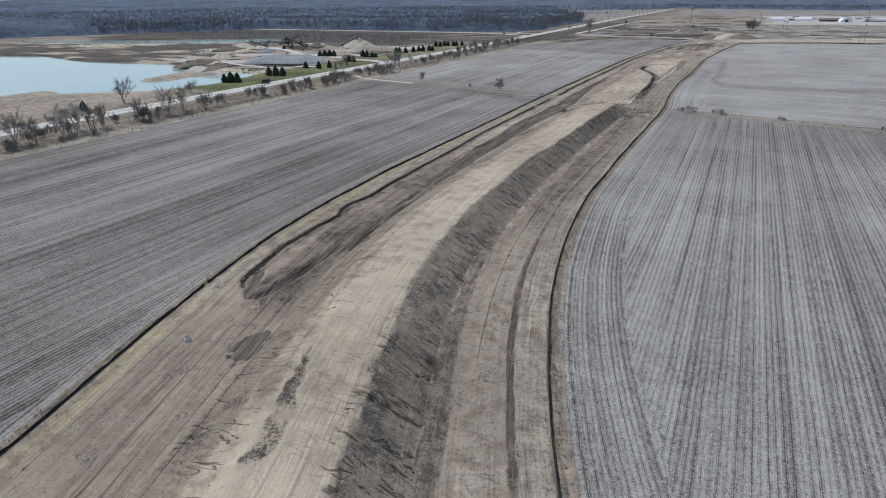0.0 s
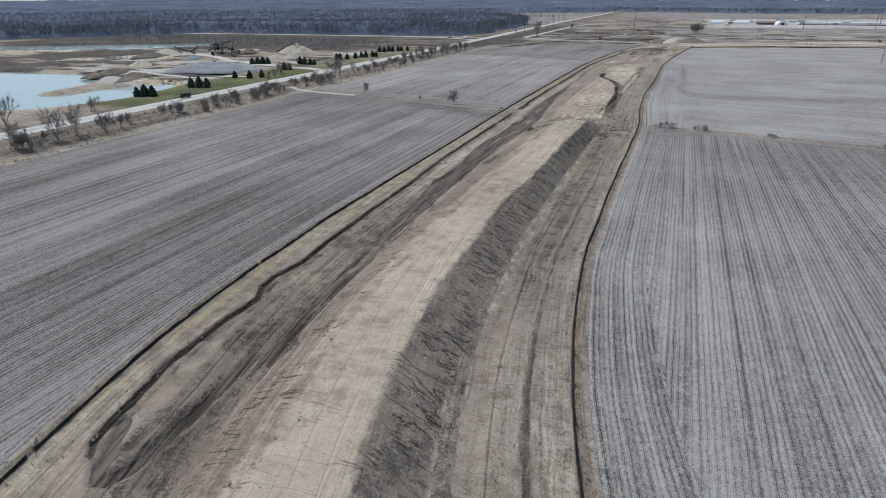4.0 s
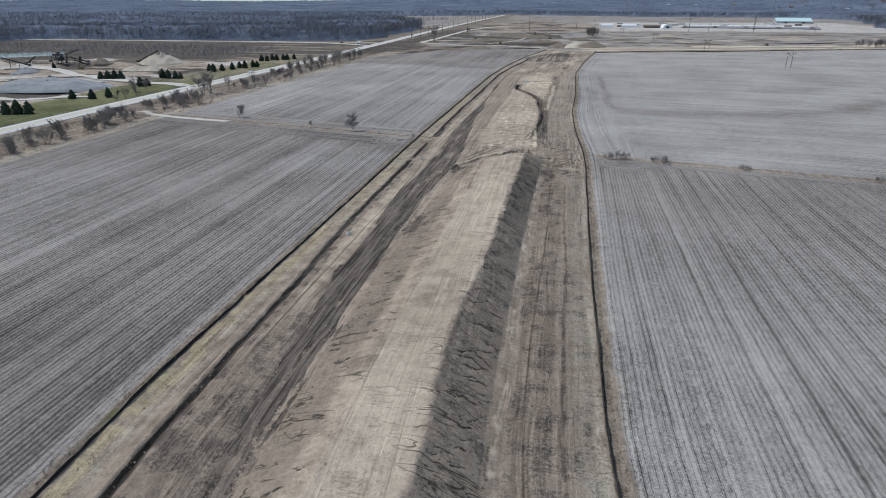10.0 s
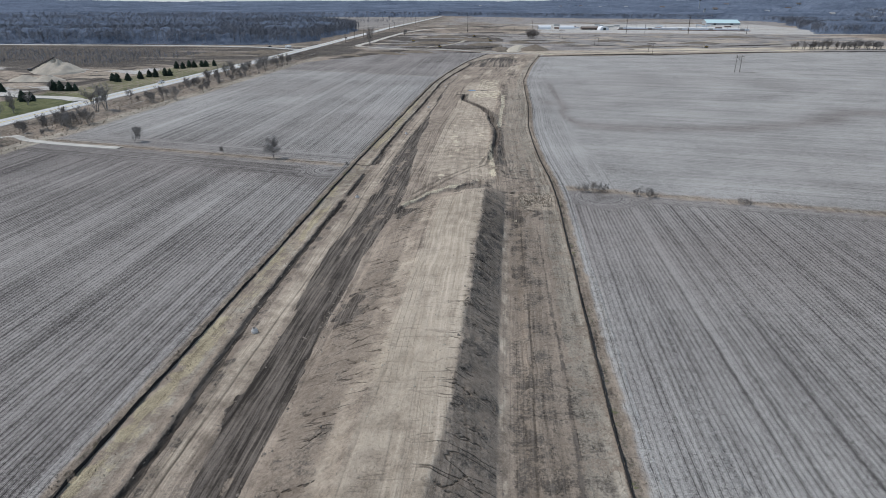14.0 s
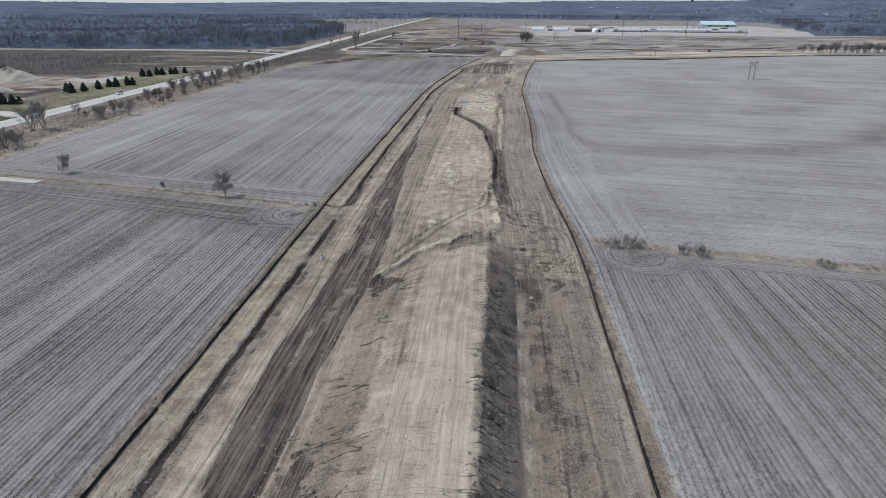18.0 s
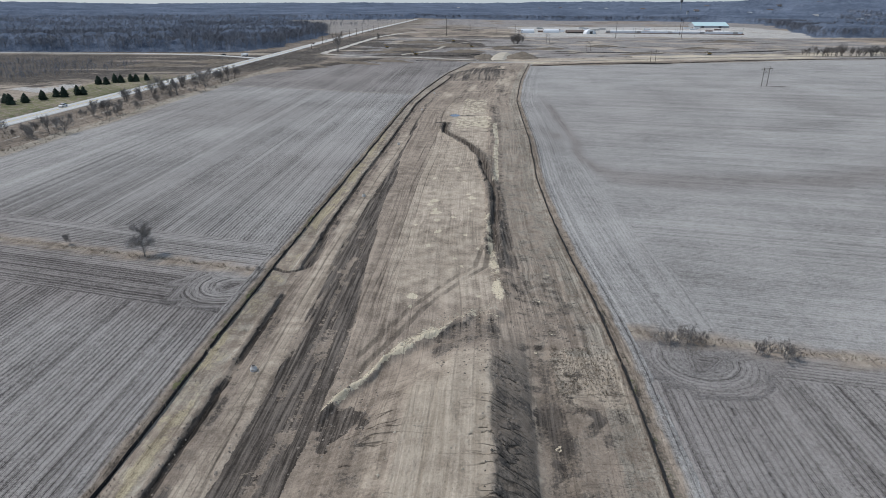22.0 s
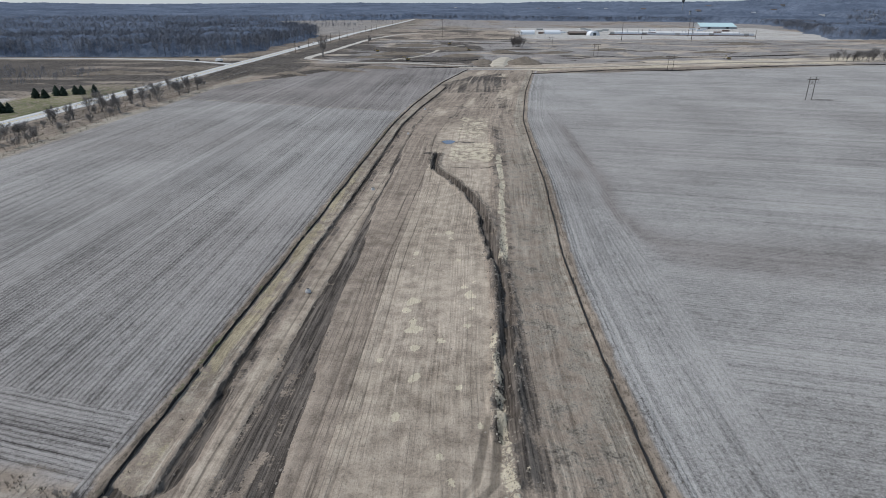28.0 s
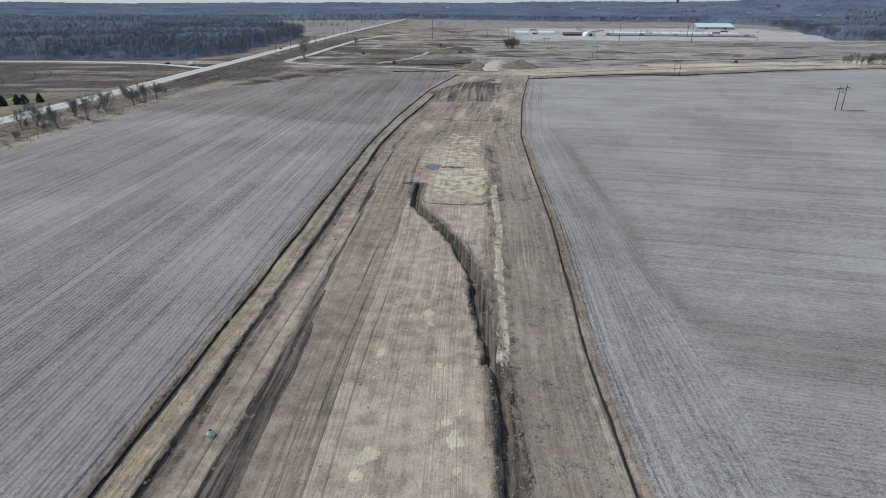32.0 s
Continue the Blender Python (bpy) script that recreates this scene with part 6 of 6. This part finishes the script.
# ---- quarry ----
def heap(name, x, y, rx, ry, tall, material, label, flat=0.0, turn=0.0, seed=0, group="stockpiles"):
    """A loose pile at its angle of rest, with slumps and an uneven crest."""
    verts, faces = [], []
    rings, sides = 18, 64
    for k in range(rings):
        t = k / (rings - 1)
        for i in range(sides):
            a = 2 * math.pi * i / sides
            wob = 1 + 0.34 * (float(vnoise(i * 0.20 + seed, seed, 101)) - 0.5) * (i * (sides - i) / (sides * sides / 4))
            h = tall * min(1.0, (1 - t) / (1 - flat)) ** 0.95
            h *= 0.82 + 0.36 * float(vnoise(seed + t * 4 + math.cos(a) * 2, math.sin(a) * 2, 103))
            h += (0.34 if material is DIRT_HEAP else 0.16) * tall * (1 - t) ** 0.3 * (float(vnoise(seed + math.cos(a) * t * rx / 2.4, math.sin(a) * t * ry / 2.4, 105)) - 0.5)
            verts.append((rx * t * wob * math.cos(a), ry * t * wob * math.sin(a), h - 0.6 * (t == 1)))
    for k in range(rings - 1):
        for i in range(sides):
            faces.append((k * sides + i, k * sides + (i + 1) % sides, (k + 1) * sides + (i + 1) % sides, (k + 1) * sides + i))
    ob = mesh_ob(name, verts, faces, material, None, "", True)
    ob.matrix_basis = Matrix.Translation((x, y, float(land(x, y)))) @ Matrix.Rotation(turn, 4, "Z")
    return tagged(ob, label, "stockpile", group)


heap("gravel_stockpile", -316, 374, 34, 20, 3.8, GREY_STONE, "wide blue grey crushed stone stockpile with a flat top", 0.5, 0.3, 1)
heap("gravel_stockpile", -335, 396, 9, 8, 3.6, GREY_STONE, "small grey stone heap behind the stockpile", 0, 0, 2)
heap("gravel_stockpile", -346, 518, 19, 17, 8.5, TAN_STONE, "tall tan sand cone under a conveyor", 0, 0, 3)
for i, (x, y, rx, ry, h, mat, text) in enumerate(((-336, 474, 13, 9, 3.6, TAN_STONE, "low tan gravel heap in the quarry"), (-316, 468, 10, 8, 3.2, TAN_STONE, "low tan gravel heap in the quarry"), (-385, 500, 9, 8, 4.2, DIRT_HEAP, "brown earth heap by the crusher"),
        (-440, 440, 18, 9, 3.4, DIRT_HEAP, "brown earth heap by the crusher"), (-372, 338, 26, 8, 3.6, DIRT_HEAP, "eroded brown bank above the pond"), (-335, 322, 24, 7, 3.0, DIRT_HEAP, "eroded brown bank above the pond"), (-405, 395, 14, 9, 3.0, TAN_STONE, "low tan gravel heap in the quarry"),
        (-460, 480, 20, 10, 3.5, TAN_STONE, "low tan gravel heap in the quarry"), (-262, 690, 22, 8, 2.5, DIRT_HEAP, "bare brown bank beside the highway"), (-300, 660, 26, 7, 2.2, DIRT_HEAP, "dark earth bank in the marsh"),
        (-250, 660, 14, 5, 2.0, DIRT_HEAP, "dark earth bank in the marsh"), (-395, 440, 10, 7, 2.8, GREY_STONE, "small grey stone heap in the quarry"))):
    heap("earth_mound" if mat is DIRT_HEAP else "gravel_stockpile", x, y, rx, ry, h, mat, text, 0.2, 0.4 * i, 10 + i)
for i, (x, y, rx, ry, h) in enumerate(((-8, 756, 15, 20, 4.4), (-41, 756, 9, 18, 2.8), (-60, 820, 22, 7, 2.2), (-120, 838, 30, 8, 2.4), (-150, 690, 30, 4, 1.8), (-120, 708, 22, 4, 1.6), (-175, 662, 16, 4, 1.8), (-75, 905, 30, 10, 3.0), (-115, 960, 32, 9, 2.5), (30, 860, 22, 6, 2.0), (-5, 745, 12, 5, 1.6),
                                       (110, 800, 30, 5, 1.6), (190, 880, 30, 5, 1.8), (90, 900, 24, 5, 1.6), (-140, 800, 20, 6, 1.8), (270, 1010, 40, 7, 2.2), (-20, 870, 18, 6, 2.4))):
    heap("earth_mound", x, y, rx, ry, h, DIRT_HEAP, "pushed-up brown earth mound on the building site", 0.25, (0.28 if x > 20 else -0.1) + 0.1 * (i % 3) - 0.4 * (660 < y < 710), 40 + i, "site mounds")


def conveyor(x, y, heading, length, rise, label):
    at = thing("conveyor", Matrix.Translation((x, y, float(land(x, y)))) @ Matrix.Rotation(heading, 4, "Z"), label, "conveyor", "conveyors")
    for s in (-0.6, 0.6):
        part("side_truss", rod(bmesh.new(), (s, 0, 0.8), (s, length, rise), 0.14, 0.14, 4), STEEL, at)
    part("belt", rod(bmesh.new(), (0, -0.3, 0.95), (0, length + 0.3, rise + 0.15), 0.45, 0.45, 4), TYRE, at, "black rubber belt")
    for t in (0.4, 0.75):
        for s in (-1.1, 1.1):
            part("leg", rod(bmesh.new(), (s, length * t, -0.3), (s * 0.55, length * t, 0.8 + (rise - 0.8) * t), 0.12), STEEL, at)
    part("hopper", box(bmesh.new(), 0, 0.2, 1.6, 2.6, 2.2, 1.4, 0.2), STEEL, at)
    return at


conveyor(-362, 512, -1.2, 16, 9, "long dusty steel conveyor rising over a sand cone")
conveyor(-404, 486, 0.6, 18, 8, "dusty steel conveyor at the crusher")
conveyor(-430, 500, -0.8, 20, 9, "dusty steel conveyor at the crusher")
conveyor(-420, 470, 2.2, 16, 7, "dusty steel conveyor at the crusher")
for _x, _y, _a, _n2 in ((-438, 486, 0.2, 12), (-396, 500, 1.9, 13), (-410, 508, -2.4, 11), (-388, 490, 2.9, 10)):
    conveyor(_x, _y, _a, _n2, 5, "short dusty steel conveyor among the crushing plant")


def crusher(x, y):
    at = thing("crusher_plant", Matrix.Translation((x, y, float(land(x, y)))), "dark steel crushing and screening plant in the quarry", "crusher")
    for sx in (-4, 0, 4):
        for sy in (-3, 3):
            part("column", box(bmesh.new(), sx, sy, 4.5, 0.4, 0.4, 9.6, 0.03), STEEL, at)
    for z in (4.0, 7.2, 9.3):
        part("deck", box(bmesh.new(), 0, 0, z, 9.4, 7.2, 0.3, 0.05), STEEL, at)
    part("screen_box", box(bmesh.new(), -0.6, 0, 10.6, 7.2, 3.4, 2.2, 0.2), STEEL, at)
    part("crusher_body", box(bmesh.new(), 1.6, 0, 5.6, 3.4, 3.6, 2.6, 0.3), STEEL, at)
    part("feed_hopper", revolve(bmesh.new(), [(0.8, 11.6), (1.9, 13.2), (1.9, 13.6)], 8), STEEL, at)
    for s in (-3, 3):
        part("rail", rod(bmesh.new(), (-4.6, s * 1.15, 8.3), (4.6, s * 1.15, 8.3), 0.06), STEEL, at)
    return at


crusher(-416, 494).scale = (1.0, 1.0, 0.62)

# ---- building site and settlement in the distance ----
SHEET_WHITE = plain("white_membrane", (0.76, 0.77, 0.78), 0.6, wear=0.12, scale=0.3)
SHEET_TEAL = plain("pale_teal_roofing", (0.50, 0.66, 0.66), 0.45, wear=0.15, scale=0.2)
SHEET_GREY = plain("grey_cladding", (0.36, 0.37, 0.38), 0.6, wear=0.2, scale=0.3)
ROOF_BROWN = plain("brown_shingles", (0.13, 0.105, 0.09), 0.9, per_thing=0.6)
WALL_PALE = plain("pale_siding", (0.44, 0.43, 0.41), 0.8, per_thing=0.5)
DOOR_DARK = plain("dark_door", (0.07, 0.075, 0.08), 0.6)
WIN_DARK = plain("dark_window", (0.035, 0.04, 0.05), 0.1)
SLAB = plain("new_concrete_slab", (0.62, 0.61, 0.585), 0.85, wear=0.2, scale=0.1)
BARRIER = plain("rust_red_steel", (0.22, 0.15, 0.12), 0.7, wear=0.4)


def arch_hut(x, y, wide, deep, tall, heading, skin, label):
    at = thing("arched_hut", Matrix.Translation((x, y, float(land(x, y)))) @ Matrix.Rotation(heading, 4, "Z"), label, "hut", "arched huts")
    n = 14
    outline = [(wide / 2 * math.cos(math.pi * i / n), tall * math.sin(math.pi * i / n) ** 0.8) for i in range(n + 1)]
    verts = [(u, s * deep / 2, z) for s in (-1, 1) for u, z in outline] + [(u * 0.98, s * deep / 2, z * 0.98) for s in (-1, 1) for u, z in outline]
    k = n + 1
    faces = [(i, i + 1, k + i + 1, k + i) for i in range(n)] + [(2 * k + i, 3 * k + i, 3 * k + i + 1, 2 * k + i + 1) for i in range(n)]
    mesh_ob("shell", verts, faces, skin, at)
    for s in (-1, 1):
        end = [(u * 0.97, s * deep * 0.47, z * 0.97) for u, z in outline] + [(u * 0.97, s * deep * 0.465, z * 0.97) for u, z in outline]
        mesh_ob("end_wall", end, [tuple(range(k)), tuple(range(2 * k - 1, k - 1, -1))] + [(i, k + i, k + i + 1, i + 1) for i in range(n)], skin, at)
        part("door", box(bmesh.new(), 0, s * deep * 0.472, tall * 0.3, wide * 0.3, 0.2, tall * 0.6, 0.03), DOOR_DARK, at)
    return at


arch_hut(38, 1277, 13, 22, 6.4, 1.6, SHEET_WHITE, "white fabric arched storage hut on the site")
arch_hut(78, 1278, 13, 26, 6.0, 1.6, SHEET_WHITE, "white fabric arched storage hut on the site")
arch_hut(137, 1240, 17, 12, 6.6, 0.3, SHEET_WHITE, "white fabric arched storage hut on the site")


def gabled(name, x, y, wide, deep, eave, ridge, heading, walls, roof, label, group, category="house", doors=2, windows=3):
    at = thing(name, Matrix.Translation((x, y, float(land(x, y)))) @ Matrix.Rotation(heading, 4, "Z"), label, category, group)
    part("walls", box(bmesh.new(), 0, 0, eave / 2 - 0.5, wide, deep, eave + 1.0, 0.05), walls, at)
    o = 0.5
    verts = []
    for drop_z in (0.0, -0.25):
        verts += [(-wide / 2 - o, -deep / 2 - o, eave + drop_z), (wide / 2 + o, -deep / 2 - o, eave + drop_z), (wide / 2 + o, 0, ridge + drop_z), (-wide / 2 - o, 0, ridge + drop_z), (wide / 2 + o, deep / 2 + o, eave + drop_z), (-wide / 2 - o, deep / 2 + o, eave + drop_z)]
    faces = [(0, 1, 2, 3), (3, 2, 4, 5), (9, 8, 7, 6), (11, 10, 8, 9), (0, 6, 7, 1), (5, 4, 10, 11), (0, 3, 9, 6), (3, 5, 11, 9), (1, 7, 8, 2), (2, 8, 10, 4)]
    mesh_ob("roof", verts, faces, roof, at)
    gab = [(s * wide / 2, t * deep / 2, eave - 0.02) for s in (-1, 1) for t in (-1, 1)] + [(s * wide / 2, 0, ridge - 0.3) for s in (-1, 1)]
    mesh_ob("gable", gab, [(0, 4, 1), (2, 3, 5), (0, 2, 5, 4), (1, 4, 5, 3)], walls, at)
    for s in range(doors):
        part("door", box(bmesh.new(), wide * (s + 0.5) / max(doors, 1) - wide / 2, -deep / 2 - 0.03, min(eave * 0.42, 2.4), min(wide / (doors * 2.2), 5), 0.08, min(eave * 0.8, 4.4), 0.02), DOOR_DARK, at)
    for s in range(windows):
        part("window", box(bmesh.new(), wide * (s + 0.5) / windows - wide / 2, -deep / 2 - 0.05, eave * 0.7, 1.4, 0.08, 1.2, 0.02), WIN_DARK, at)
    return at


gabled("storage_shed", 116, 1262, 28, 16, 2.6, 5.2, 0.05, ROOF_BROWN, ROOF_BROWN, "brown open storage shed among the huts", "", "shed", 1, 0)
gabled("steel_hall", 440, 1560, 66, 100, 4.0, 10.0, -0.2, SHEET_GREY, SHEET_TEAL, "large steel hall with a pale teal roof", "", "hall", 2, 0)
gabled("white_warehouse", -950, 1080, 44, 22, 6, 9, 0.5, WALL_PALE, SHEET_WHITE, "long pale warehouse at the edge of the woods", "", "warehouse", 3, 0)

_a, _b = Vector((168, 1262, 0)), Vector((372, 1212, 0))
_wall = thing("precast_wall", Matrix.Translation(_a + Vector((0, 0, float(land(_a.x, _a.y))))) @ Matrix.Rotation(math.atan2(_b.y - _a.y, _b.x - _a.x), 4, "Z"), "long low pale precast wall of the unfinished building", "wall")
_len = (_b - _a).length
for i in range(30):
    part("panel", box(bmesh.new(), _len * (i + 0.5) / 30, 0, 1.0, _len / 30 - 0.15, 0.4, 5.6 + 0.2 * (i % 3), 0.03), SHEET_WHITE if i % 7 else WALL_PALE, _wall)
part("floor_slab", box(bmesh.new(), _len / 2, 74, 0.1, _len - 6, 146, 0.9, 0.05), SLAB, _wall, "pale new concrete floor slab")
for i in range(12):
    for j in range(2):
        part("column", box(bmesh.new(), _len * (i + 0.5) / 12, 18 + 60 * j, 3.0, 0.5, 0.5, 6.0, 0.03), GALV, _wall)
part("footing", box(bmesh.new(), _len / 2, -2.5, 0.35, _len + 4, 1.4, 1.5, 0.05), BARRIER, _wall, "rust red footing strip")


def container(x, y, heading, paint, label):
    at = thing("site_container", Matrix.Translation((x, y, float(land(x, y)))) @ Matrix.Rotation(heading, 4, "Z"), label, "container", "site containers")
    part("shell", box(bmesh.new(), 0, 0, 1.3, 12, 2.6, 2.8, 0.05), paint, at)
    part("door", box(bmesh.new(), 6.02, 0, 1.3, 0.06, 2.3, 2.4, 0.02), GALV, at)


for i in range(18):
    x = random.uniform(60, 430)
    y = random.uniform(1290, 1480)
    container(x, y, random.uniform(-0.4, 0.4), random.choice((SHEET_WHITE, SHEET_WHITE, BARRIER, WALL_PALE)), "site container or stacked panels on pale bare ground")

for i, (x, y) in enumerate(HOUSES):
    gabled("house", x, y, random.uniform(12, 19), random.uniform(9, 12), random.uniform(5, 7.5), random.uniform(9, 11.5), random.uniform(-0.6, 0.6), WALL_PALE, random.choice((ROOF_BROWN, SHEET_GREY, WALL_PALE)), "pale sided house among bare trees on the hill", "hill houses")

_silo = thing("silo", Matrix.Translation((610, 2230, float(land(610, 2230)))), "dark farm silo with a domed cap", "silo")
part("tank", revolve(bmesh.new(), [(3.6, -1), (3.6, 20)], 16), SHEET_GREY, _silo)
part("cap", revolve(bmesh.new(), [(3.7, 20), (3.0, 21.8), (1.2, 23)], 16), STEEL, _silo, "dark dome")
_tower = thing("water_tower", Matrix.Translation((690, 2560, float(land(690, 2560)))), "slim dark mast tower on the skyline", "tower")
part("shaft", revolve(bmesh.new(), [(2.2, -1), (1.4, 36)], 12), SHEET_GREY, _tower)
part("tank", revolve(bmesh.new(), [(1.5, 36), (4.6, 40), (4.8, 44), (2.0, 47)], 16), STEEL, _tower)
_bridge = thing("low_bridge", Matrix.Translation((-880, 905, float(land(-880, 905)))) @ Matrix.Rotation(0.2, 4, "Z"), "low concrete bridge far behind the quarry", "bridge")
part("deck", box(bmesh.new(), 0, 0, 3.6, 90, 8, 0.9, 0.05), CONCRETE, _bridge)
for i in range(7):
    part("pier", box(bmesh.new(), -36 + 12 * i, 0, 1.2, 1.0, 6, 4.6, 0.05), CONCRETE, _bridge)

# ---- loose earth, stones and dry grass ----
LUMP = ([(-0.5, -0.35, 0), (0.45, -0.4, 0), (0.5, 0.4, 0.05), (-0.4, 0.45, 0), (-0.25, -0.2, 0.55), (0.3, -0.15, 0.45), (0.2, 0.25, 0.6), (-0.2, 0.2, 0.4)],
        [(0, 1, 5, 4), (1, 2, 6, 5), (2, 3, 7, 6), (3, 0, 4, 7), (4, 5, 6, 7)])
TUFT = ([(-0.05, 0, 0), (0.05, 0, 0), (0.5, 0.2, 0.7), (0, -0.05, 0), (0, 0.05, 0), (-0.45, 0.3, 0.8), (-0.04, -0.04, 0), (0.04, 0.04, 0), (0.2, -0.5, 0.9), (-0.04, 0.04, 0), (0.04, -0.04, 0), (-0.25, -0.35, 1.0), (-0.06, 0.0, 0), (0.06, 0.02, 0), (0.1, 0.4, 1.0)],
        [(0, 1, 2), (3, 4, 5), (6, 7, 8), (9, 10, 11), (12, 13, 14)])


def strewn(name, shape, q, y, low, high, material, label, category, flat=1.0):
    x = strip_x(q, y)
    z, _ = graded(q, y, False)
    s = low + (high - low) * _rng.random(len(q)) ** 3
    scatter(name, shape, np.stack([x, y, z + 0.01], -1), _rng.uniform(0, 6.28, len(q)), np.stack([s, s * _rng.uniform(0.6, 1.2, len(q)), s * flat * _rng.uniform(0.6, 1.2, len(q))], -1), material, label, category)


def spread(n, q0, q1, y0, y1):
    return _rng.uniform(q0, q1, n), _rng.uniform(y0, y1, n)


def beside(n, line_q, off, width, y0, y1):
    y = _rng.uniform(y0, y1, n)
    return line_q(y) + off + _rng.normal(0, width, n), y


_qs, _yy = [], []
for q, y in (beside(1500, ditch_q, -0.5, 0.55, 64, 460), beside(900, band_right, 0, 0.5, 80, 330), beside(500, band_left, 0, 0.5, 80, 330), spread(900, 37, 43.5, 15, 262), spread(1400, 40.5, 45.5, 278, 470), spread(420, 31, 40, 250, 273), spread(500, 42, 54, 262, 280),
             spread(250, 18, 28, 20, 250), spread(140, 20, 40, 280, 450), spread(300, 14, 24, 186, 206), spread(300, 17, 25, 238, 252)):
    _qs.append(q), _yy.append(y)
_q, _y = np.concatenate(_qs), np.concatenate(_yy)
strewn("earth_clods", LUMP, _q, _y, 0.06, 0.38, CLOD, "broken dark earth clods along ditches and lanes", "clods", 0.8)
_y = _rng.uniform(296, 432, 1500)
_t = line(_y, (292, 40.8), (311, 41.9), (328, 43), (343, 42.2), (366, 39.5), (376, 38.4), (388, 34.5), (400, 29.8), (408, 25.5), (413, 23.6), (422, 22.7), (434, 23))
strewn("trench_spoil", LUMP, _t + _rng.choice([-1, 1], 1500) * (1.7 + _rng.normal(0, 0.45, 1500)), _y, 0.12, 0.5, CLOD, "dark spoil lumps heaped beside the open trench", "clods", 0.8)
_q = np.concatenate([_rng.uniform(19, 40, 900), _rng.normal(40.7, 0.5, 700), _rng.normal(43.4, 0.6, 500), _rng.normal(34.8, 0.8, 500), _rng.normal(27.8, 1.2, 400)])
_y = np.concatenate([bank_end(_q[:900]) + _rng.normal(1.6, 1.0, 900), _rng.uniform(276, 318, 700), _rng.uniform(345, 432, 500), _rng.uniform(20, 245, 500), _rng.uniform(60, 245, 400)])
strewn("clay_lumps", LUMP, _q, _y, 0.06, 0.32, CLAY_CLOD, "pale yellow clay lumps turned up by graders", "clods", 0.8)

_edge_q = lambda off: (lambda y: np.full_like(y, off))
_qs, _yy = [], []
for q, y in (beside(5200, _edge_q(-0.9), 0, 0.45, 14, 480), beside(4200, _edge_q(WIDE + 1.0), 0, 0.5, 14, 480), spread(2600, 51.6, 55.2, 14, 480), spread(1800, 46.3, 49.4, 14, 330), spread(1500, 0.4, 4.2, 14, 420), spread(1200, 46.3, 54.3, 251, 262)):
    _qs.append(q), _yy.append(y)
strewn("dry_grass", TUFT, np.concatenate(_qs), np.concatenate(_yy), 0.2, 0.6, VERGE_GRASS, "dry straw-coloured grass tufts along the silt fences", "grass", 0.8)


def wild(name, shape, x, y, low, high, material, label, category, flat=1.0):
    z = land(x, y)
    s = low + (high - low) * _rng.random(len(x)) ** 2
    scatter(name, shape, np.stack([x, y, z - 0.03], -1), _rng.uniform(0, 6.28, len(x)), np.stack([s, s, s * flat], -1), material, label, category)


_x = _rng.uniform(-200, -85, 1300)
_x2 = _rng.uniform(-27, 150, 1700)
wild("boundary_grass", TUFT, np.concatenate([_x, _x2]), np.concatenate([hedge_left(_x) + _rng.normal(0, 0.5, 1300), hedge_right(_x2) + _rng.normal(0, 0.6, 1700)]), 0.2, 0.55, VERGE_GRASS, "dry grass tufts on the field boundaries", "grass")
wild("verge_grass", TUFT, _rng.uniform(-229, -197, 5000), _rng.uniform(60, 680, 5000), 0.4, 1.2, VERGE_GRASS, "rough dry grass between highway and field", "grass")
_t = _rng.random(1600)
wild("rubble_windrow", LUMP, -176 + 36 * _t + _rng.normal(0, 3.0, 1600), 650 + 82 * _t + _rng.normal(0, 2.5, 1600), 0.3, 2.0, ROOTS, "windrow of dark earth and roots at the field end", "rubble", 0.8)
